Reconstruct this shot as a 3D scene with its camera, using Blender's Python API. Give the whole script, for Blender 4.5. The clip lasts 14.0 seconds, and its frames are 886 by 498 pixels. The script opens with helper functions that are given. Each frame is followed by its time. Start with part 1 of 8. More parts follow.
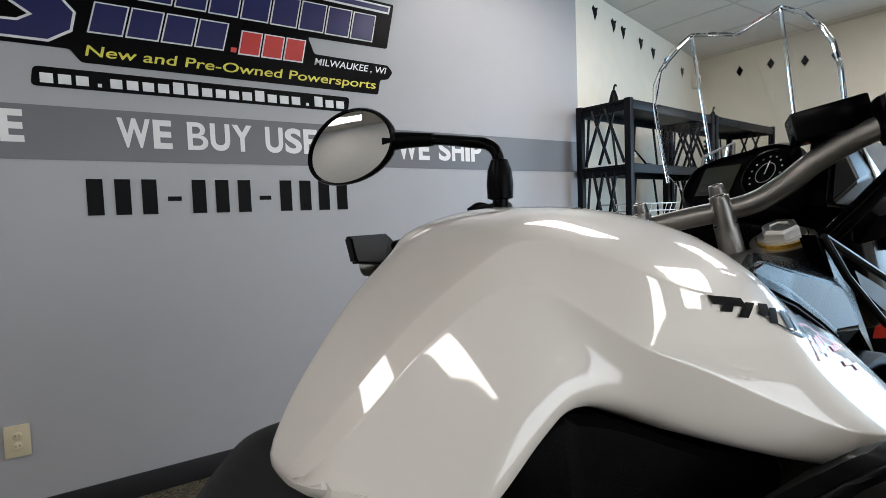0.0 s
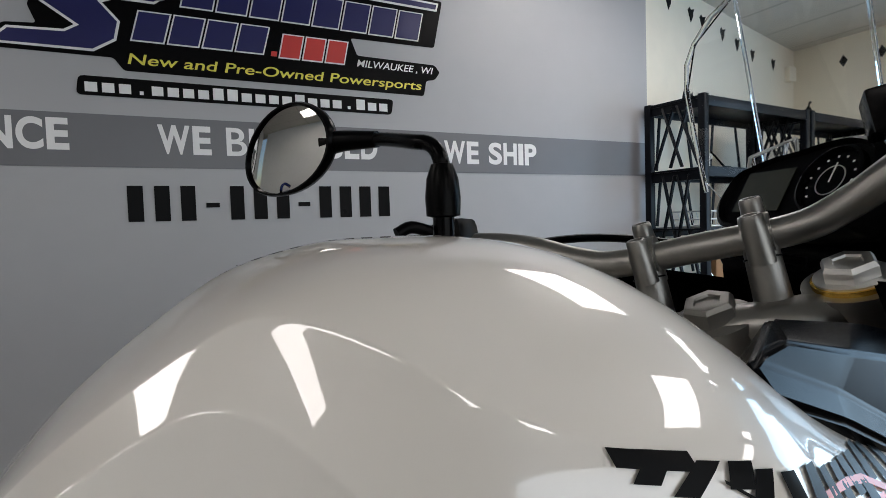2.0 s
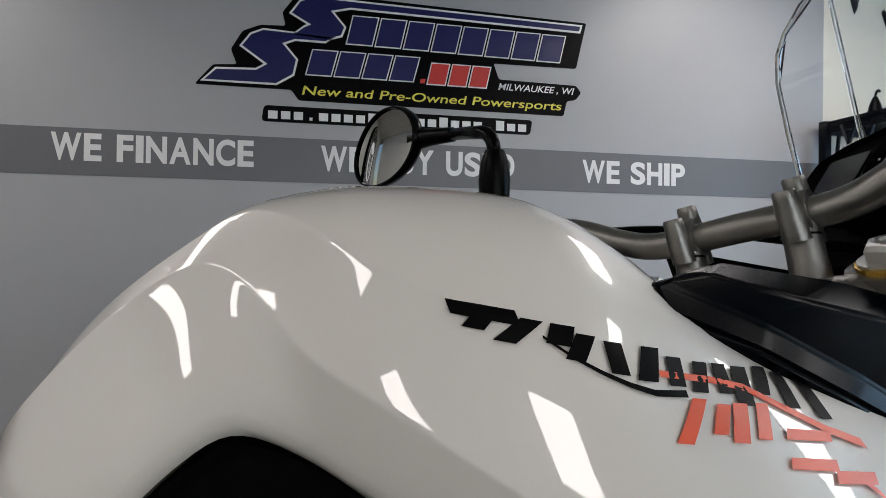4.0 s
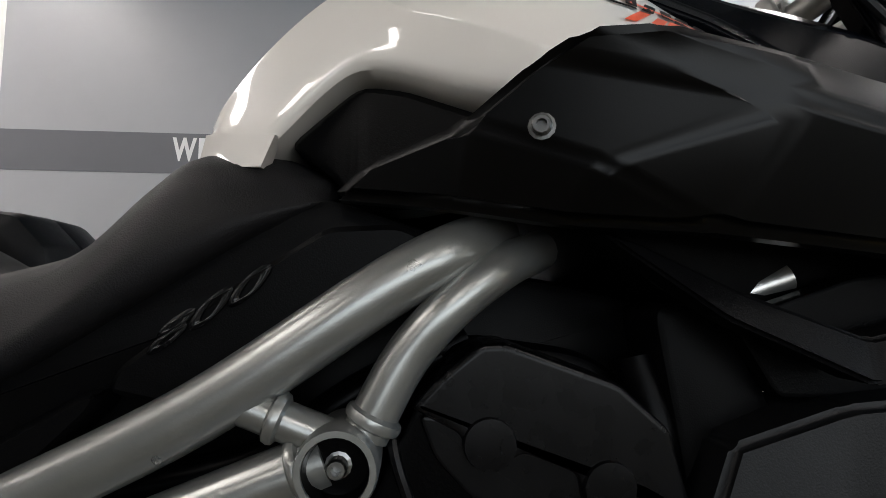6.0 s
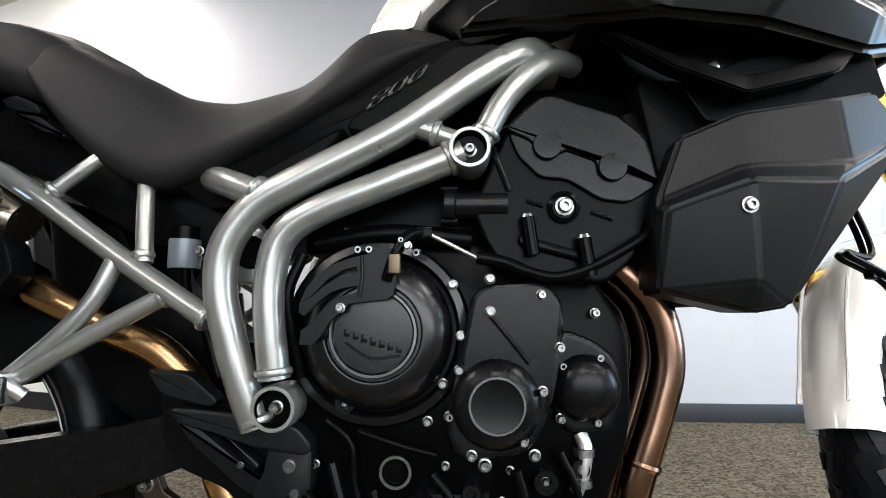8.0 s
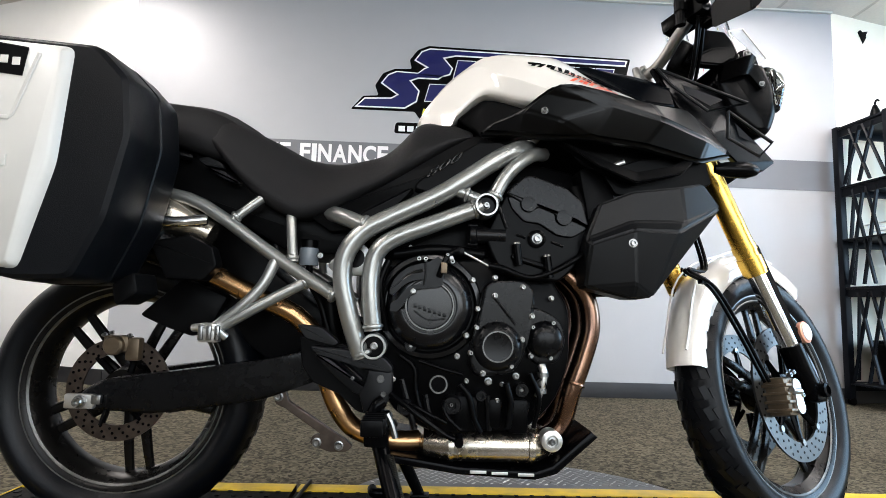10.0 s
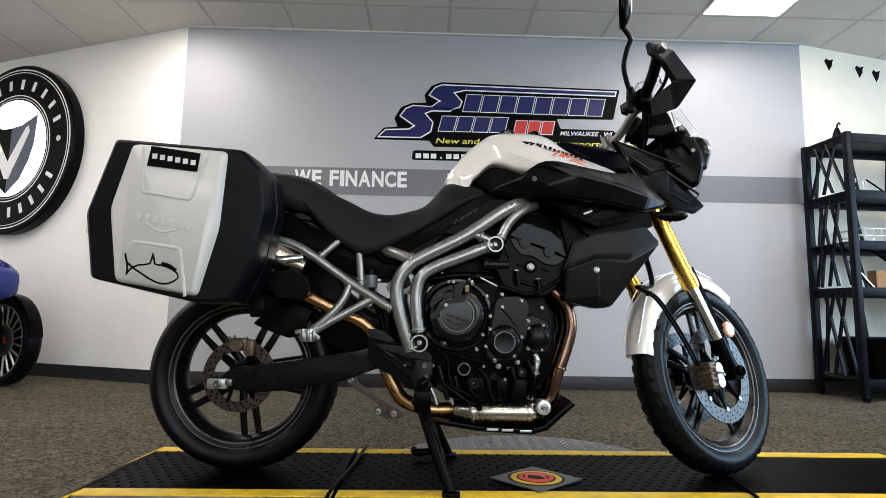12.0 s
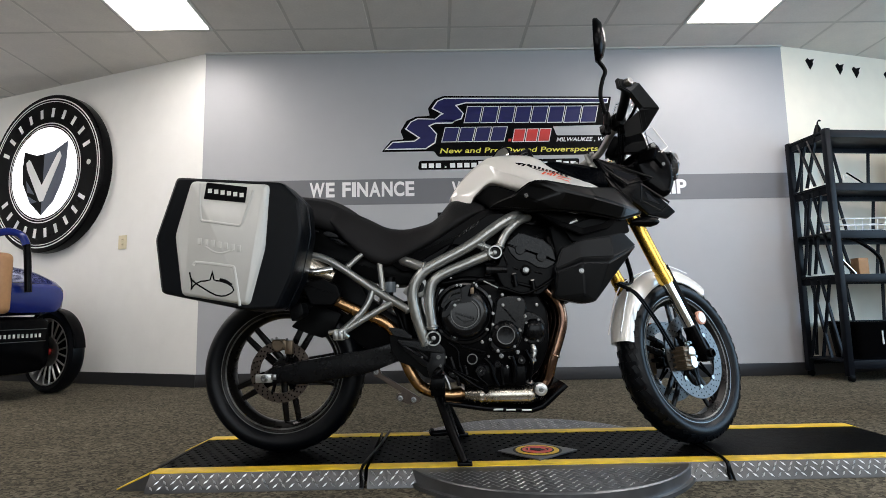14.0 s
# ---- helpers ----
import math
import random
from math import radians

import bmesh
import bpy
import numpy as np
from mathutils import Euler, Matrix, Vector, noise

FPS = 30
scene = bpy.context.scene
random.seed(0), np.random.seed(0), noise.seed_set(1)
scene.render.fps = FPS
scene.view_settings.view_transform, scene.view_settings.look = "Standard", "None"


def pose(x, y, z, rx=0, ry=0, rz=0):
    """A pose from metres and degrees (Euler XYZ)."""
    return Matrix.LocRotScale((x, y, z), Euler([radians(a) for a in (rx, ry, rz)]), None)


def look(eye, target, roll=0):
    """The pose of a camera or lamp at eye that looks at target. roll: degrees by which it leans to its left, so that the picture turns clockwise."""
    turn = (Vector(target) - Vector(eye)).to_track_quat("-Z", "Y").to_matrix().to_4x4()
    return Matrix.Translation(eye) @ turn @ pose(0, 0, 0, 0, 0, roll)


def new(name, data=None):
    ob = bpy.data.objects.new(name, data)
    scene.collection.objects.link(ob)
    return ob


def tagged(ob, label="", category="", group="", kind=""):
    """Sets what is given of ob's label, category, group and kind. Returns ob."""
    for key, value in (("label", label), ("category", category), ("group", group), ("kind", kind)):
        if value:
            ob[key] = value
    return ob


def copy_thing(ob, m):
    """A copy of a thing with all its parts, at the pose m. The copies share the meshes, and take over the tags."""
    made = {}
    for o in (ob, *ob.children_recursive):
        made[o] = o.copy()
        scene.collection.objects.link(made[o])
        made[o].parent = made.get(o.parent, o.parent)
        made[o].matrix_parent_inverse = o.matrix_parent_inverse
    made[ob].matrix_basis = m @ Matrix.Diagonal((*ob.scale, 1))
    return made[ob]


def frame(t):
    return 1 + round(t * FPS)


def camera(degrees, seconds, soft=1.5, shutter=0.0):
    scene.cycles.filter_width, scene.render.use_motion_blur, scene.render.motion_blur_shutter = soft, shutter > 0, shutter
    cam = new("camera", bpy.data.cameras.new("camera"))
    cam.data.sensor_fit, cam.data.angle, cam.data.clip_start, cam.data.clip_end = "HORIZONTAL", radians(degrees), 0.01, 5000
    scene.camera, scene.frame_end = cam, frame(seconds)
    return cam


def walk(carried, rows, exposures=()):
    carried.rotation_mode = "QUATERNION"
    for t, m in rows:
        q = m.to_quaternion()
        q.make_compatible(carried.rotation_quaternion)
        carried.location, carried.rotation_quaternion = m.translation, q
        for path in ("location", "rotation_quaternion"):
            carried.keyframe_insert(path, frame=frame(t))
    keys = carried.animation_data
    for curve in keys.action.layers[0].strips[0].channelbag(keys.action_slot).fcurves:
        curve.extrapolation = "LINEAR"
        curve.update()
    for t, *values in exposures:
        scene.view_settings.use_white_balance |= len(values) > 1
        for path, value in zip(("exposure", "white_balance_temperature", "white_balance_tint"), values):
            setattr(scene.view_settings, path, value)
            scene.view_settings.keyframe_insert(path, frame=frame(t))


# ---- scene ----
cam = camera(78.7, 14.0, 0.8)
PATH = [
    (0, (0.241, -0.449, 1.154), (1.371, 1.197, 1.038), -2.2),
    (0.5, (0.316, -0.421, 1.162), (1.439, 1.23, 1.044), -2.4),
    (1, (0.38, -0.401, 1.164), (1.45, 1.285, 1.051), -2.4),
    (1.5, (0.432, -0.386, 1.166), (1.418, 1.35, 1.062), -1.6),
    (2, (0.468, -0.382, 1.168), (1.358, 1.407, 1.076), -1.8),
    (2.5, (0.496, -0.387, 1.167), (1.281, 1.451, 1.086), -1.8),
    (2.7, (0.503, -0.392, 1.169), (1.242, 1.466, 1.105), -1.7),
    (4.8, (0.567, -0.527, 1.044), (0.726, 1.466, 1.113), 1.5),
    (5, (0.57, -0.535, 1.024), (0.696, 1.459, 1.121), 1.3),
    (5.5, (0.56, -0.569, 0.965), (0.629, 1.426, 1.09), -0.0),
    (6, (0.543, -0.618, 0.867), (0.631, 1.374, 1.016), 0.9),
    (6.5, (0.511, -0.682, 0.788), (0.627, 1.307, 0.965), 0.6),
    (7, (0.524, -0.744, 0.714), (0.492, 1.253, 0.818), 0.4),
    (7.5, (0.501, -0.819, 0.631), (0.461, 1.174, 0.802), 0.1),
    (8, (0.49, -0.896, 0.574), (0.417, 1.087, 0.816), 0.3),
    (8.2, (0.495, -0.932, 0.551), (0.406, 1.047, 0.822), 0.5),
    (10.3, (0.351, -1.475, 0.548), (0.453, 0.511, 0.765), 1.4),
    (10.5, (0.345, -1.533, 0.553), (0.425, 0.453, 0.777), 0.3),
    (11, (0.34, -1.666, 0.564), (0.384, 0.317, 0.818), -0.2),
    (11.5, (0.334, -1.782, 0.566), (0.379, 0.201, 0.822), 0.6),
    (12, (0.302, -1.889, 0.561), (0.352, 0.097, 0.792), 0.9),
    (12.5, (0.301, -1.961, 0.564), (0.372, 0.024, 0.796), 0.7),
    (13, (0.299, -2.049, 0.565), (0.341, -0.064, 0.803), -0.1),
    (13.5, (0.299, -2.125, 0.572), (0.331, -0.14, 0.814), -1.0),
    (14, (0.294, -2.178, 0.562), (0.317, -0.191, 0.79), -1.1),
]
walk(cam, [(t, look(eye, target, roll)) for t, eye, target, roll in PATH],
     exposures=[(0, -0.06), (1.5, -0.29), (2.7, -0.40), (4.8, -0.36), (5.5, -0.18), (6.5, 0.53), (7, 1.06), (8.2, 1.44), (10.3, 0.97), (12, 0.55), (14, 0.31)])

# ---- daylight outside, ceiling panels, exposure ----
world = bpy.data.worlds.new("daylight")
scene.world = world
world.use_nodes = True
wn = world.node_tree
sky = wn.nodes.new("ShaderNodeTexSky")
sky.sky_type, sky.sun_disc = "NISHITA", False
sky.sun_elevation, sky.sun_rotation = radians(40), radians(120)
wn.links.new(sky.outputs[0], wn.nodes["Background"].inputs[0])
wn.nodes["Background"].inputs[1].default_value = 0.12


def area_light(name, m, sx, sy, watts, colour):
    data = bpy.data.lights.new(name, "AREA")
    data.shape, data.size, data.size_y, data.energy, data.color = "RECTANGLE", sx, sy, watts, colour
    ob = new(name, data)
    ob.matrix_world = m
    return ob


CEILING = 2.76
# unseen fill lamp added behind the viewer; daylight in the side shop window
area_light("fill_daylight", look((2.0, -5.8, 1.45), (0.6, 0, 0.8)), 6.4, 2.0, 108, (0.88, 0.94, 1.0))
area_light("side_window_daylight", look((5.9, -0.7, 1.5), (0.9, -0.2, 0.8)), 2.5, 1.9, 90, (0.42, 0.70, 1.0))

# ---- materials ----
def mat(name, colour, rough=0.5, metal=0.0, vary=0.12, scale=30.0, bump=0.0, bump_scale=200.0, coat=0.0, stain=None, rvary=0.1, each=0.0, spec=0.5, coat_ior=1.5):
    """A surface with variation at two scales, fine relief and uneven gloss."""
    m = bpy.data.materials.new(name)
    m.use_nodes = True
    nt = m.node_tree
    p = nt.nodes["Principled BSDF"]
    tc = nt.nodes.new("ShaderNodeTexCoord")
    big, fine = nt.nodes.new("ShaderNodeTexNoise"), nt.nodes.new("ShaderNodeTexNoise")
    big.inputs["Scale"].default_value, big.inputs["Detail"].default_value = scale / 8, 5
    fine.inputs["Scale"].default_value, fine.inputs["Detail"].default_value = scale, 4
    for n in (big, fine):
        nt.links.new(tc.outputs["Object"], n.inputs["Vector"])
    mix = nt.nodes.new("ShaderNodeMath")
    mix.operation = "MULTIPLY_ADD"
    nt.links.new(fine.outputs["Fac"], mix.inputs[0])
    mix.inputs[1].default_value = 0.5
    half = nt.nodes.new("ShaderNodeMath")
    half.operation = "MULTIPLY"
    half.inputs[1].default_value = 0.5
    nt.links.new(big.outputs["Fac"], half.inputs[0])
    nt.links.new(half.outputs[0], mix.inputs[2])
    last = mix.outputs[0]
    if each:
        info = nt.nodes.new("ShaderNodeObjectInfo")
        add = nt.nodes.new("ShaderNodeMath")
        add.operation = "MULTIPLY_ADD"
        add.inputs[1].default_value = each
        nt.links.new(info.outputs["Random"], add.inputs[0])
        nt.links.new(last, add.inputs[2])
        last = add.outputs[0]
    ramp = nt.nodes.new("ShaderNodeValToRGB")
    ramp.color_ramp.elements[0].position, ramp.color_ramp.elements[1].position = 0.3, 0.7 + each
    lo = stain or tuple(c * (1 - vary) for c in colour)
    hi = tuple(min(1, c * (1 + vary)) for c in colour)
    ramp.color_ramp.elements[0].color, ramp.color_ramp.elements[1].color = (*lo, 1), (*hi, 1)
    nt.links.new(last, ramp.inputs[0])
    nt.links.new(ramp.outputs[0], p.inputs["Base Color"])
    rr = nt.nodes.new("ShaderNodeMapRange")
    rr.inputs["To Min"].default_value, rr.inputs["To Max"].default_value = max(0.02, rough - rvary), min(1, rough + rvary)
    nt.links.new(mix.outputs[0], rr.inputs[0])
    nt.links.new(rr.outputs[0], p.inputs["Roughness"])
    p.inputs["Metallic"].default_value = metal
    p.inputs["Coat Weight"].default_value = coat
    p.inputs["Coat Roughness"].default_value = 0.02
    p.inputs["Coat IOR"].default_value = coat_ior
    p.inputs["Specular IOR Level"].default_value = spec
    if bump:
        b, bt = nt.nodes.new("ShaderNodeBump"), nt.nodes.new("ShaderNodeTexNoise")
        bt.inputs["Scale"].default_value, bt.inputs["Detail"].default_value = bump_scale, 3
        nt.links.new(tc.outputs["Object"], bt.inputs["Vector"])
        b.inputs["Strength"].default_value, b.inputs["Distance"].default_value = bump, 0.002
        nt.links.new(bt.outputs["Fac"], b.inputs["Height"])
        nt.links.new(b.outputs[0], p.inputs["Normal"])
    return m


def glass(name, tint=(1, 1, 1), rough=0.02, ior=1.45):
    m = bpy.data.materials.new(name)
    m.use_nodes = True
    p = m.node_tree.nodes["Principled BSDF"]
    p.inputs["Transmission Weight"].default_value, p.inputs["IOR"].default_value = 1, ior
    p.inputs["Roughness"].default_value, p.inputs["Base Color"].default_value = rough, (*tint, 1)
    return m


def glowing(name, colour, strength):
    m = bpy.data.materials.new(name)
    m.use_nodes = True
    p = m.node_tree.nodes["Principled BSDF"]
    p.inputs["Base Color"].default_value = (*colour, 1)
    p.inputs["Emission Color"].default_value, p.inputs["Emission Strength"].default_value = (*colour, 1), strength
    return m


M_GREY = mat("grey_wall_paint", (0.385, 0.39, 0.405), 0.40, vary=0.02, scale=9, bump=0.05, bump_scale=160, rvary=0.02)
M_BAND = mat("dark_band_vinyl", (0.140, 0.143, 0.155), 0.36, vary=0.03, scale=12, bump=0.04, rvary=0.03)
M_WHITE_WALL = mat("white_wall_paint", (0.82, 0.815, 0.79), 0.5, vary=0.03, scale=8, bump=0.08, bump_scale=150)
M_CREAM_WALL = mat("cream_wall_paint", (0.88, 0.82, 0.69), 0.55, vary=0.04, scale=8, bump=0.08, bump_scale=150)
M_BASE = mat("black_vinyl_baseboard", (0.014, 0.014, 0.016), 0.45, vary=0.2, scale=20)
M_TILE = mat("ceiling_tile", (0.67, 0.64, 0.585), 0.85, vary=0.06, scale=60, bump=0.35, bump_scale=220)
M_TBAR = mat("ceiling_grid_metal", (0.62, 0.61, 0.57), 0.5, vary=0.05)
M_GRID = mat("darker_ceiling_grid", (0.50, 0.48, 0.43), 0.6, vary=0.08)
M_PANEL = glowing("light_diffuser", (1.0, 0.938, 0.905), 10.5)
M_SIGNGLOW = glowing("lit_sign_face", (0.96, 0.97, 1.0), 0.9)
M_TANK = mat("pearl_white_tank_paint", (0.74, 0.705, 0.655), 0.38, vary=0.02, scale=15, coat=1.0, rvary=0.03, coat_ior=1.75)
M_BLACK = mat("matt_black_plastic", (0.0026, 0.0026, 0.0028), 0.34, spec=0.04, vary=0.25, scale=60, bump=0.12, bump_scale=900)
M_COWL = mat("grained_dark_plastic", (0.0045, 0.0048, 0.0054), 0.36, spec=0.15, vary=0.2, scale=60, bump=0.10, bump_scale=900)
# darker than the cowl's plastic: the viewer's shade is put into this colour
M_PANEL_BLACK = mat("shaded_black_body_plastic", (0.0010, 0.0010, 0.0012), 0.30, spec=0.17, vary=0.2, scale=60, bump=0.025, bump_scale=900, rvary=0.04)
M_SATIN = mat("satin_black_paint", (0.0012, 0.0012, 0.0015), 0.22, vary=0.2, scale=40, spec=0.06)
M_ENGINE = mat("black_cast_alloy", (0.0028, 0.0028, 0.0032), 0.28, vary=0.3, scale=60, bump=0.03, bump_scale=500, spec=0.15)
# satin black with the side window's blue reflection mixed into its base
M_COVER = mat("blue_cast_black_cover", (0.0010, 0.0013, 0.0021), 0.24, vary=0.15, scale=50, bump=0.02, bump_scale=700, spec=0.045)
M_GLOSS = mat("black_painted_cover", (0.0028, 0.0028, 0.0034), 0.25, vary=0.25, scale=50, bump=0.03, bump_scale=400, spec=0.34)
M_CASE = mat("black_crankcase_paint", (0.0010, 0.0010, 0.0012), 0.30, vary=0.3, scale=60, bump=0.10, bump_scale=400, spec=0.05)
M_SEAT = mat("black_vinyl_seat", (0.0095, 0.0092, 0.0098), 0.52, spec=0.12, vary=0.18, scale=60, bump=0.3, bump_scale=800)
M_FRAME = mat("silver_frame_paint", (0.285, 0.288, 0.276), 0.31, metal=0.75, vary=0.07, scale=40, bump=0.05, bump_scale=500, coat=0.15)
M_CAST = mat("grey_cast_aluminium", (0.25, 0.243, 0.23), 0.36, metal=0.9, vary=0.12, scale=60, bump=0.08, bump_scale=500)
M_ALLOY = mat("bare_aluminium", (0.60, 0.59, 0.57), 0.34, metal=0.9, vary=0.12, scale=60, bump=0.06)
M_STEEL = mat("zinc_bolt_steel", (0.24, 0.24, 0.235), 0.30, metal=1.0, vary=0.25, scale=200)
M_CHROME = mat("polished_steel", (0.75, 0.75, 0.76), 0.10, metal=1.0, vary=0.06, scale=60, rvary=0.05)
M_GOLD = mat("gold_anodised_fork", (0.80, 0.50, 0.10), 0.25, metal=1.0, vary=0.1, scale=50)
M_HEADER = mat("heat_tinted_header_steel", (0.17, 0.098, 0.058), 0.22, metal=1.0, vary=0.35, scale=10, stain=(0.13, 0.085, 0.085))
M_BRONZE = mat("bronze_tinted_pipe", (0.46, 0.27, 0.13), 0.28, metal=1.0, vary=0.25, scale=16)
M_CAT = mat("brushed_exhaust_steel", (0.43, 0.39, 0.33), 0.27, metal=1.0, vary=0.08, scale=90, rvary=0.03)
# black rubber, tinted blue in place of the window light on it
M_RUBBER = mat("blue_cast_tyre_rubber", (0.0016, 0.0020, 0.0030), 0.36, spec=0.15, vary=0.25, scale=50, bump=0.2, bump_scale=400)
M_RIM = mat("dark_grey_wheel_paint", (0.008, 0.0074, 0.007), 0.28, metal=0.6, vary=0.15, scale=40, spec=0.2)
M_DISC = mat("brake_disc_steel", (0.10, 0.10, 0.10), 0.42, metal=1.0, vary=0.15, scale=90)
M_OLDDISC = mat("worn_brake_disc", (0.075, 0.058, 0.048), 0.4, metal=0.9, vary=0.3, scale=60)
M_CALIPER = mat("bronze_brake_caliper", (0.13, 0.095, 0.062), 0.42, metal=0.7, vary=0.25, scale=60)
M_PANWHITE = mat("off_white_pannier_lid", (0.49, 0.482, 0.455), 0.36, vary=0.03, scale=20, coat=0.15)
M_PANBLACK = mat("dark_pannier_shell", (0.0025, 0.003, 0.004), 0.34, spec=0.12, vary=0.2, scale=40, bump=0.25, bump_scale=700)
M_DECAL = mat("black_decal", (0.0022, 0.0022, 0.0026), 0.3, vary=0.1, spec=0.06)
M_RED = mat("orange_red_decal", (0.80, 0.10, 0.035), 0.3, vary=0.05)
M_BLUE = mat("blue_vinyl", (0.003, 0.005, 0.085), 0.35, vary=0.1, scale=10)
M_SIGNRED = mat("red_vinyl", (0.58, 0.035, 0.03), 0.35, vary=0.1, scale=10)
M_LETTER = mat("white_vinyl", (0.80, 0.80, 0.80), 0.4, vary=0.03)
M_YELLOWV = mat("yellow_vinyl", (0.75, 0.68, 0.09), 0.4, vary=0.05)
M_MAT = mat("black_rubber_deck", (0.0013, 0.0013, 0.0013), 0.42, spec=0.025, vary=0.3, scale=40, bump=0.2)
M_YELLOW = mat("yellow_safety_paint", (0.78, 0.52, 0.02), 0.45, vary=0.12, scale=25, stain=(0.45, 0.30, 0.02))
M_PLATE = mat("aluminium_tread_plate", (0.15, 0.152, 0.158), 0.38, metal=0.9, vary=0.2, scale=20)
M_LUG = mat("bright_tread_lug", (0.50, 0.50, 0.51), 0.30, metal=0.9, vary=0.15, scale=40)
M_SKIRT = mat("dull_steel_tread_plate", (0.10, 0.10, 0.10), 0.42, metal=0.8, vary=0.25, scale=20)
M_DULL_METAL = mat("dull_grey_metal", (0.10, 0.10, 0.097), 0.35, metal=0.8, vary=0.3, scale=60)
M_MIRROR = mat("mirror_glass", (0.42, 0.42, 0.41), 0.02, metal=1.0, vary=0.0, rvary=0.0)
M_LCD = mat("lcd_screen", (0.040, 0.042, 0.030), 0.12, vary=0.1, scale=30)
M_GLASS = glass("clear_screen_plastic", (0.97, 0.98, 1.0))
# the headlight's pale blue is window reflection, here in the glass tint
M_LENS = glass("lamp_lens", (0.9, 0.95, 1.0))
M_SHELF = mat("dark_steel_rack_paint", (0.0045, 0.0055, 0.008), 0.34, vary=0.2, scale=30, spec=0.10)
M_IVORY = mat("ivory_outlet_plastic", (0.62, 0.55, 0.38), 0.4, vary=0.04)
M_RUB2 = mat("rubber_hose", (0.0012, 0.0012, 0.0014), 0.32, spec=0.06, vary=0.2, scale=60)
M_CARBLUE = mat("deep_blue_car_paint", (0.006, 0.016, 0.14), 0.2, vary=0.08, coat=0.45, rvary=0.03)
M_TAN = mat("tan_leather", (0.38, 0.20, 0.09), 0.5, vary=0.12, scale=40, bump=0.2)
M_RESV = mat("translucent_reservoir", (0.13, 0.15, 0.17), 0.25, vary=0.1)
M_CARD = mat("cardboard", (0.34, 0.19, 0.09), 0.8, vary=0.12)
M_BIKERED = mat("red_bike_paint", (0.52, 0.025, 0.015), 0.2, vary=0.06, coat=1.0)
M_REFLECT = mat("orange_reflector", (0.72, 0.34, 0.24), 0.2, vary=0.2)


def carpet():
    """Speckled brown-grey loop carpet."""
    m = mat("speckled_carpet", (0.080, 0.073, 0.057), 0.95, vary=0.25, scale=14, bump=1.0, bump_scale=140, spec=0.1)
    nt = m.node_tree
    p = nt.nodes["Principled BSDF"]
    old = p.inputs["Base Color"].links[0].from_socket
    vor = nt.nodes.new("ShaderNodeTexVoronoi")
    vor.inputs["Scale"].default_value = 95
    tc = [n for n in nt.nodes if n.bl_idname == "ShaderNodeTexCoord"][0]
    nt.links.new(tc.outputs["Object"], vor.inputs["Vector"])
    sep = nt.nodes.new("ShaderNodeSeparateColor")
    nt.links.new(vor.outputs["Color"], sep.inputs[0])
    ramp = nt.nodes.new("ShaderNodeValToRGB")
    ramp.color_ramp.elements[0].color, ramp.color_ramp.elements[1].color = (0.45, 0.43, 0.42, 1), (1.7, 1.65, 1.5, 1)
    ramp.color_ramp.elements[0].position, ramp.color_ramp.elements[1].position = 0.1, 0.95
    nt.links.new(sep.outputs[0], ramp.inputs[0])
    mul = nt.nodes.new("ShaderNodeMix")
    mul.data_type, mul.blend_type = "RGBA", "MULTIPLY"
    mul.inputs["Factor"].default_value = 1
    nt.links.new(old, mul.inputs["A"])
    nt.links.new(ramp.outputs[0], mul.inputs["B"])
    nt.links.new(mul.outputs["Result"], p.inputs["Base Color"])
    return m


M_CARPET = carpet()

# ---- builders ----
def obj(name, bm, material, parent=None, label="", category="", group="", kind="", smooth=True, angle=40):
    me = bpy.data.meshes.new(name)
    bmesh.ops.recalc_face_normals(bm, faces=bm.faces)
    for f in bm.faces:
        f.smooth = smooth
    if smooth:
        lim = radians(angle)
        for e in bm.edges:
            e.smooth = len(e.link_faces) != 2 or e.calc_face_angle(0) < lim
    bm.to_mesh(me)
    bm.free()
    me.materials.append(material)
    ob = new(name, me)
    ob.parent = parent
    return tagged(ob, label, category, group, kind)


def part(name, bm, material, parent, label="", angle=40):
    return obj(name, bm, material, parent, label, angle=angle)


def pieces(name, bm, material, parent, label=""):
    """Every loose piece of a bmesh as a part of its own."""
    left, out = set(bm.verts), []
    while left:
        stack = [left.pop()]
        isle = set(stack)
        while stack:
            for e in stack.pop().link_edges:
                for v in e.verts:
                    if v not in isle:
                        isle.add(v)
                        stack.append(v)
        left -= isle
        b2 = bmesh.new()
        made = {v: b2.verts.new(v.co) for v in isle}
        for f in {f for v in isle for f in v.link_faces}:
            b2.faces.new([made[v] for v in f.verts])
        out.append(part(name, b2, material, parent, label))
    bm.free()
    return out


def thing(name, label, category, at=(0, 0, 0), group="", kind=""):
    ob = new(name)
    ob.empty_display_size = 0.1
    ob.location = at
    return tagged(ob, label, category, group, kind)


def box(bm, c, s, bevel=0.0, m=None, seg=2):
    """A bevelled box of size s round c, moved by m."""
    r = bmesh.ops.create_cube(bm, size=1)["verts"]
    bmesh.ops.scale(bm, vec=s, verts=r)
    if bevel:
        es = list({e for v in r for e in v.link_edges})
        out = bmesh.ops.bevel(bm, geom=es, offset=bevel, segments=seg, affect="EDGES", profile=0.6)
        r = list({v for f in out["faces"] for v in f.verts} | {v for v in r if v.is_valid})
    bmesh.ops.translate(bm, vec=c, verts=r)
    if m is not None:
        bmesh.ops.transform(bm, matrix=m, verts=r)
    return r


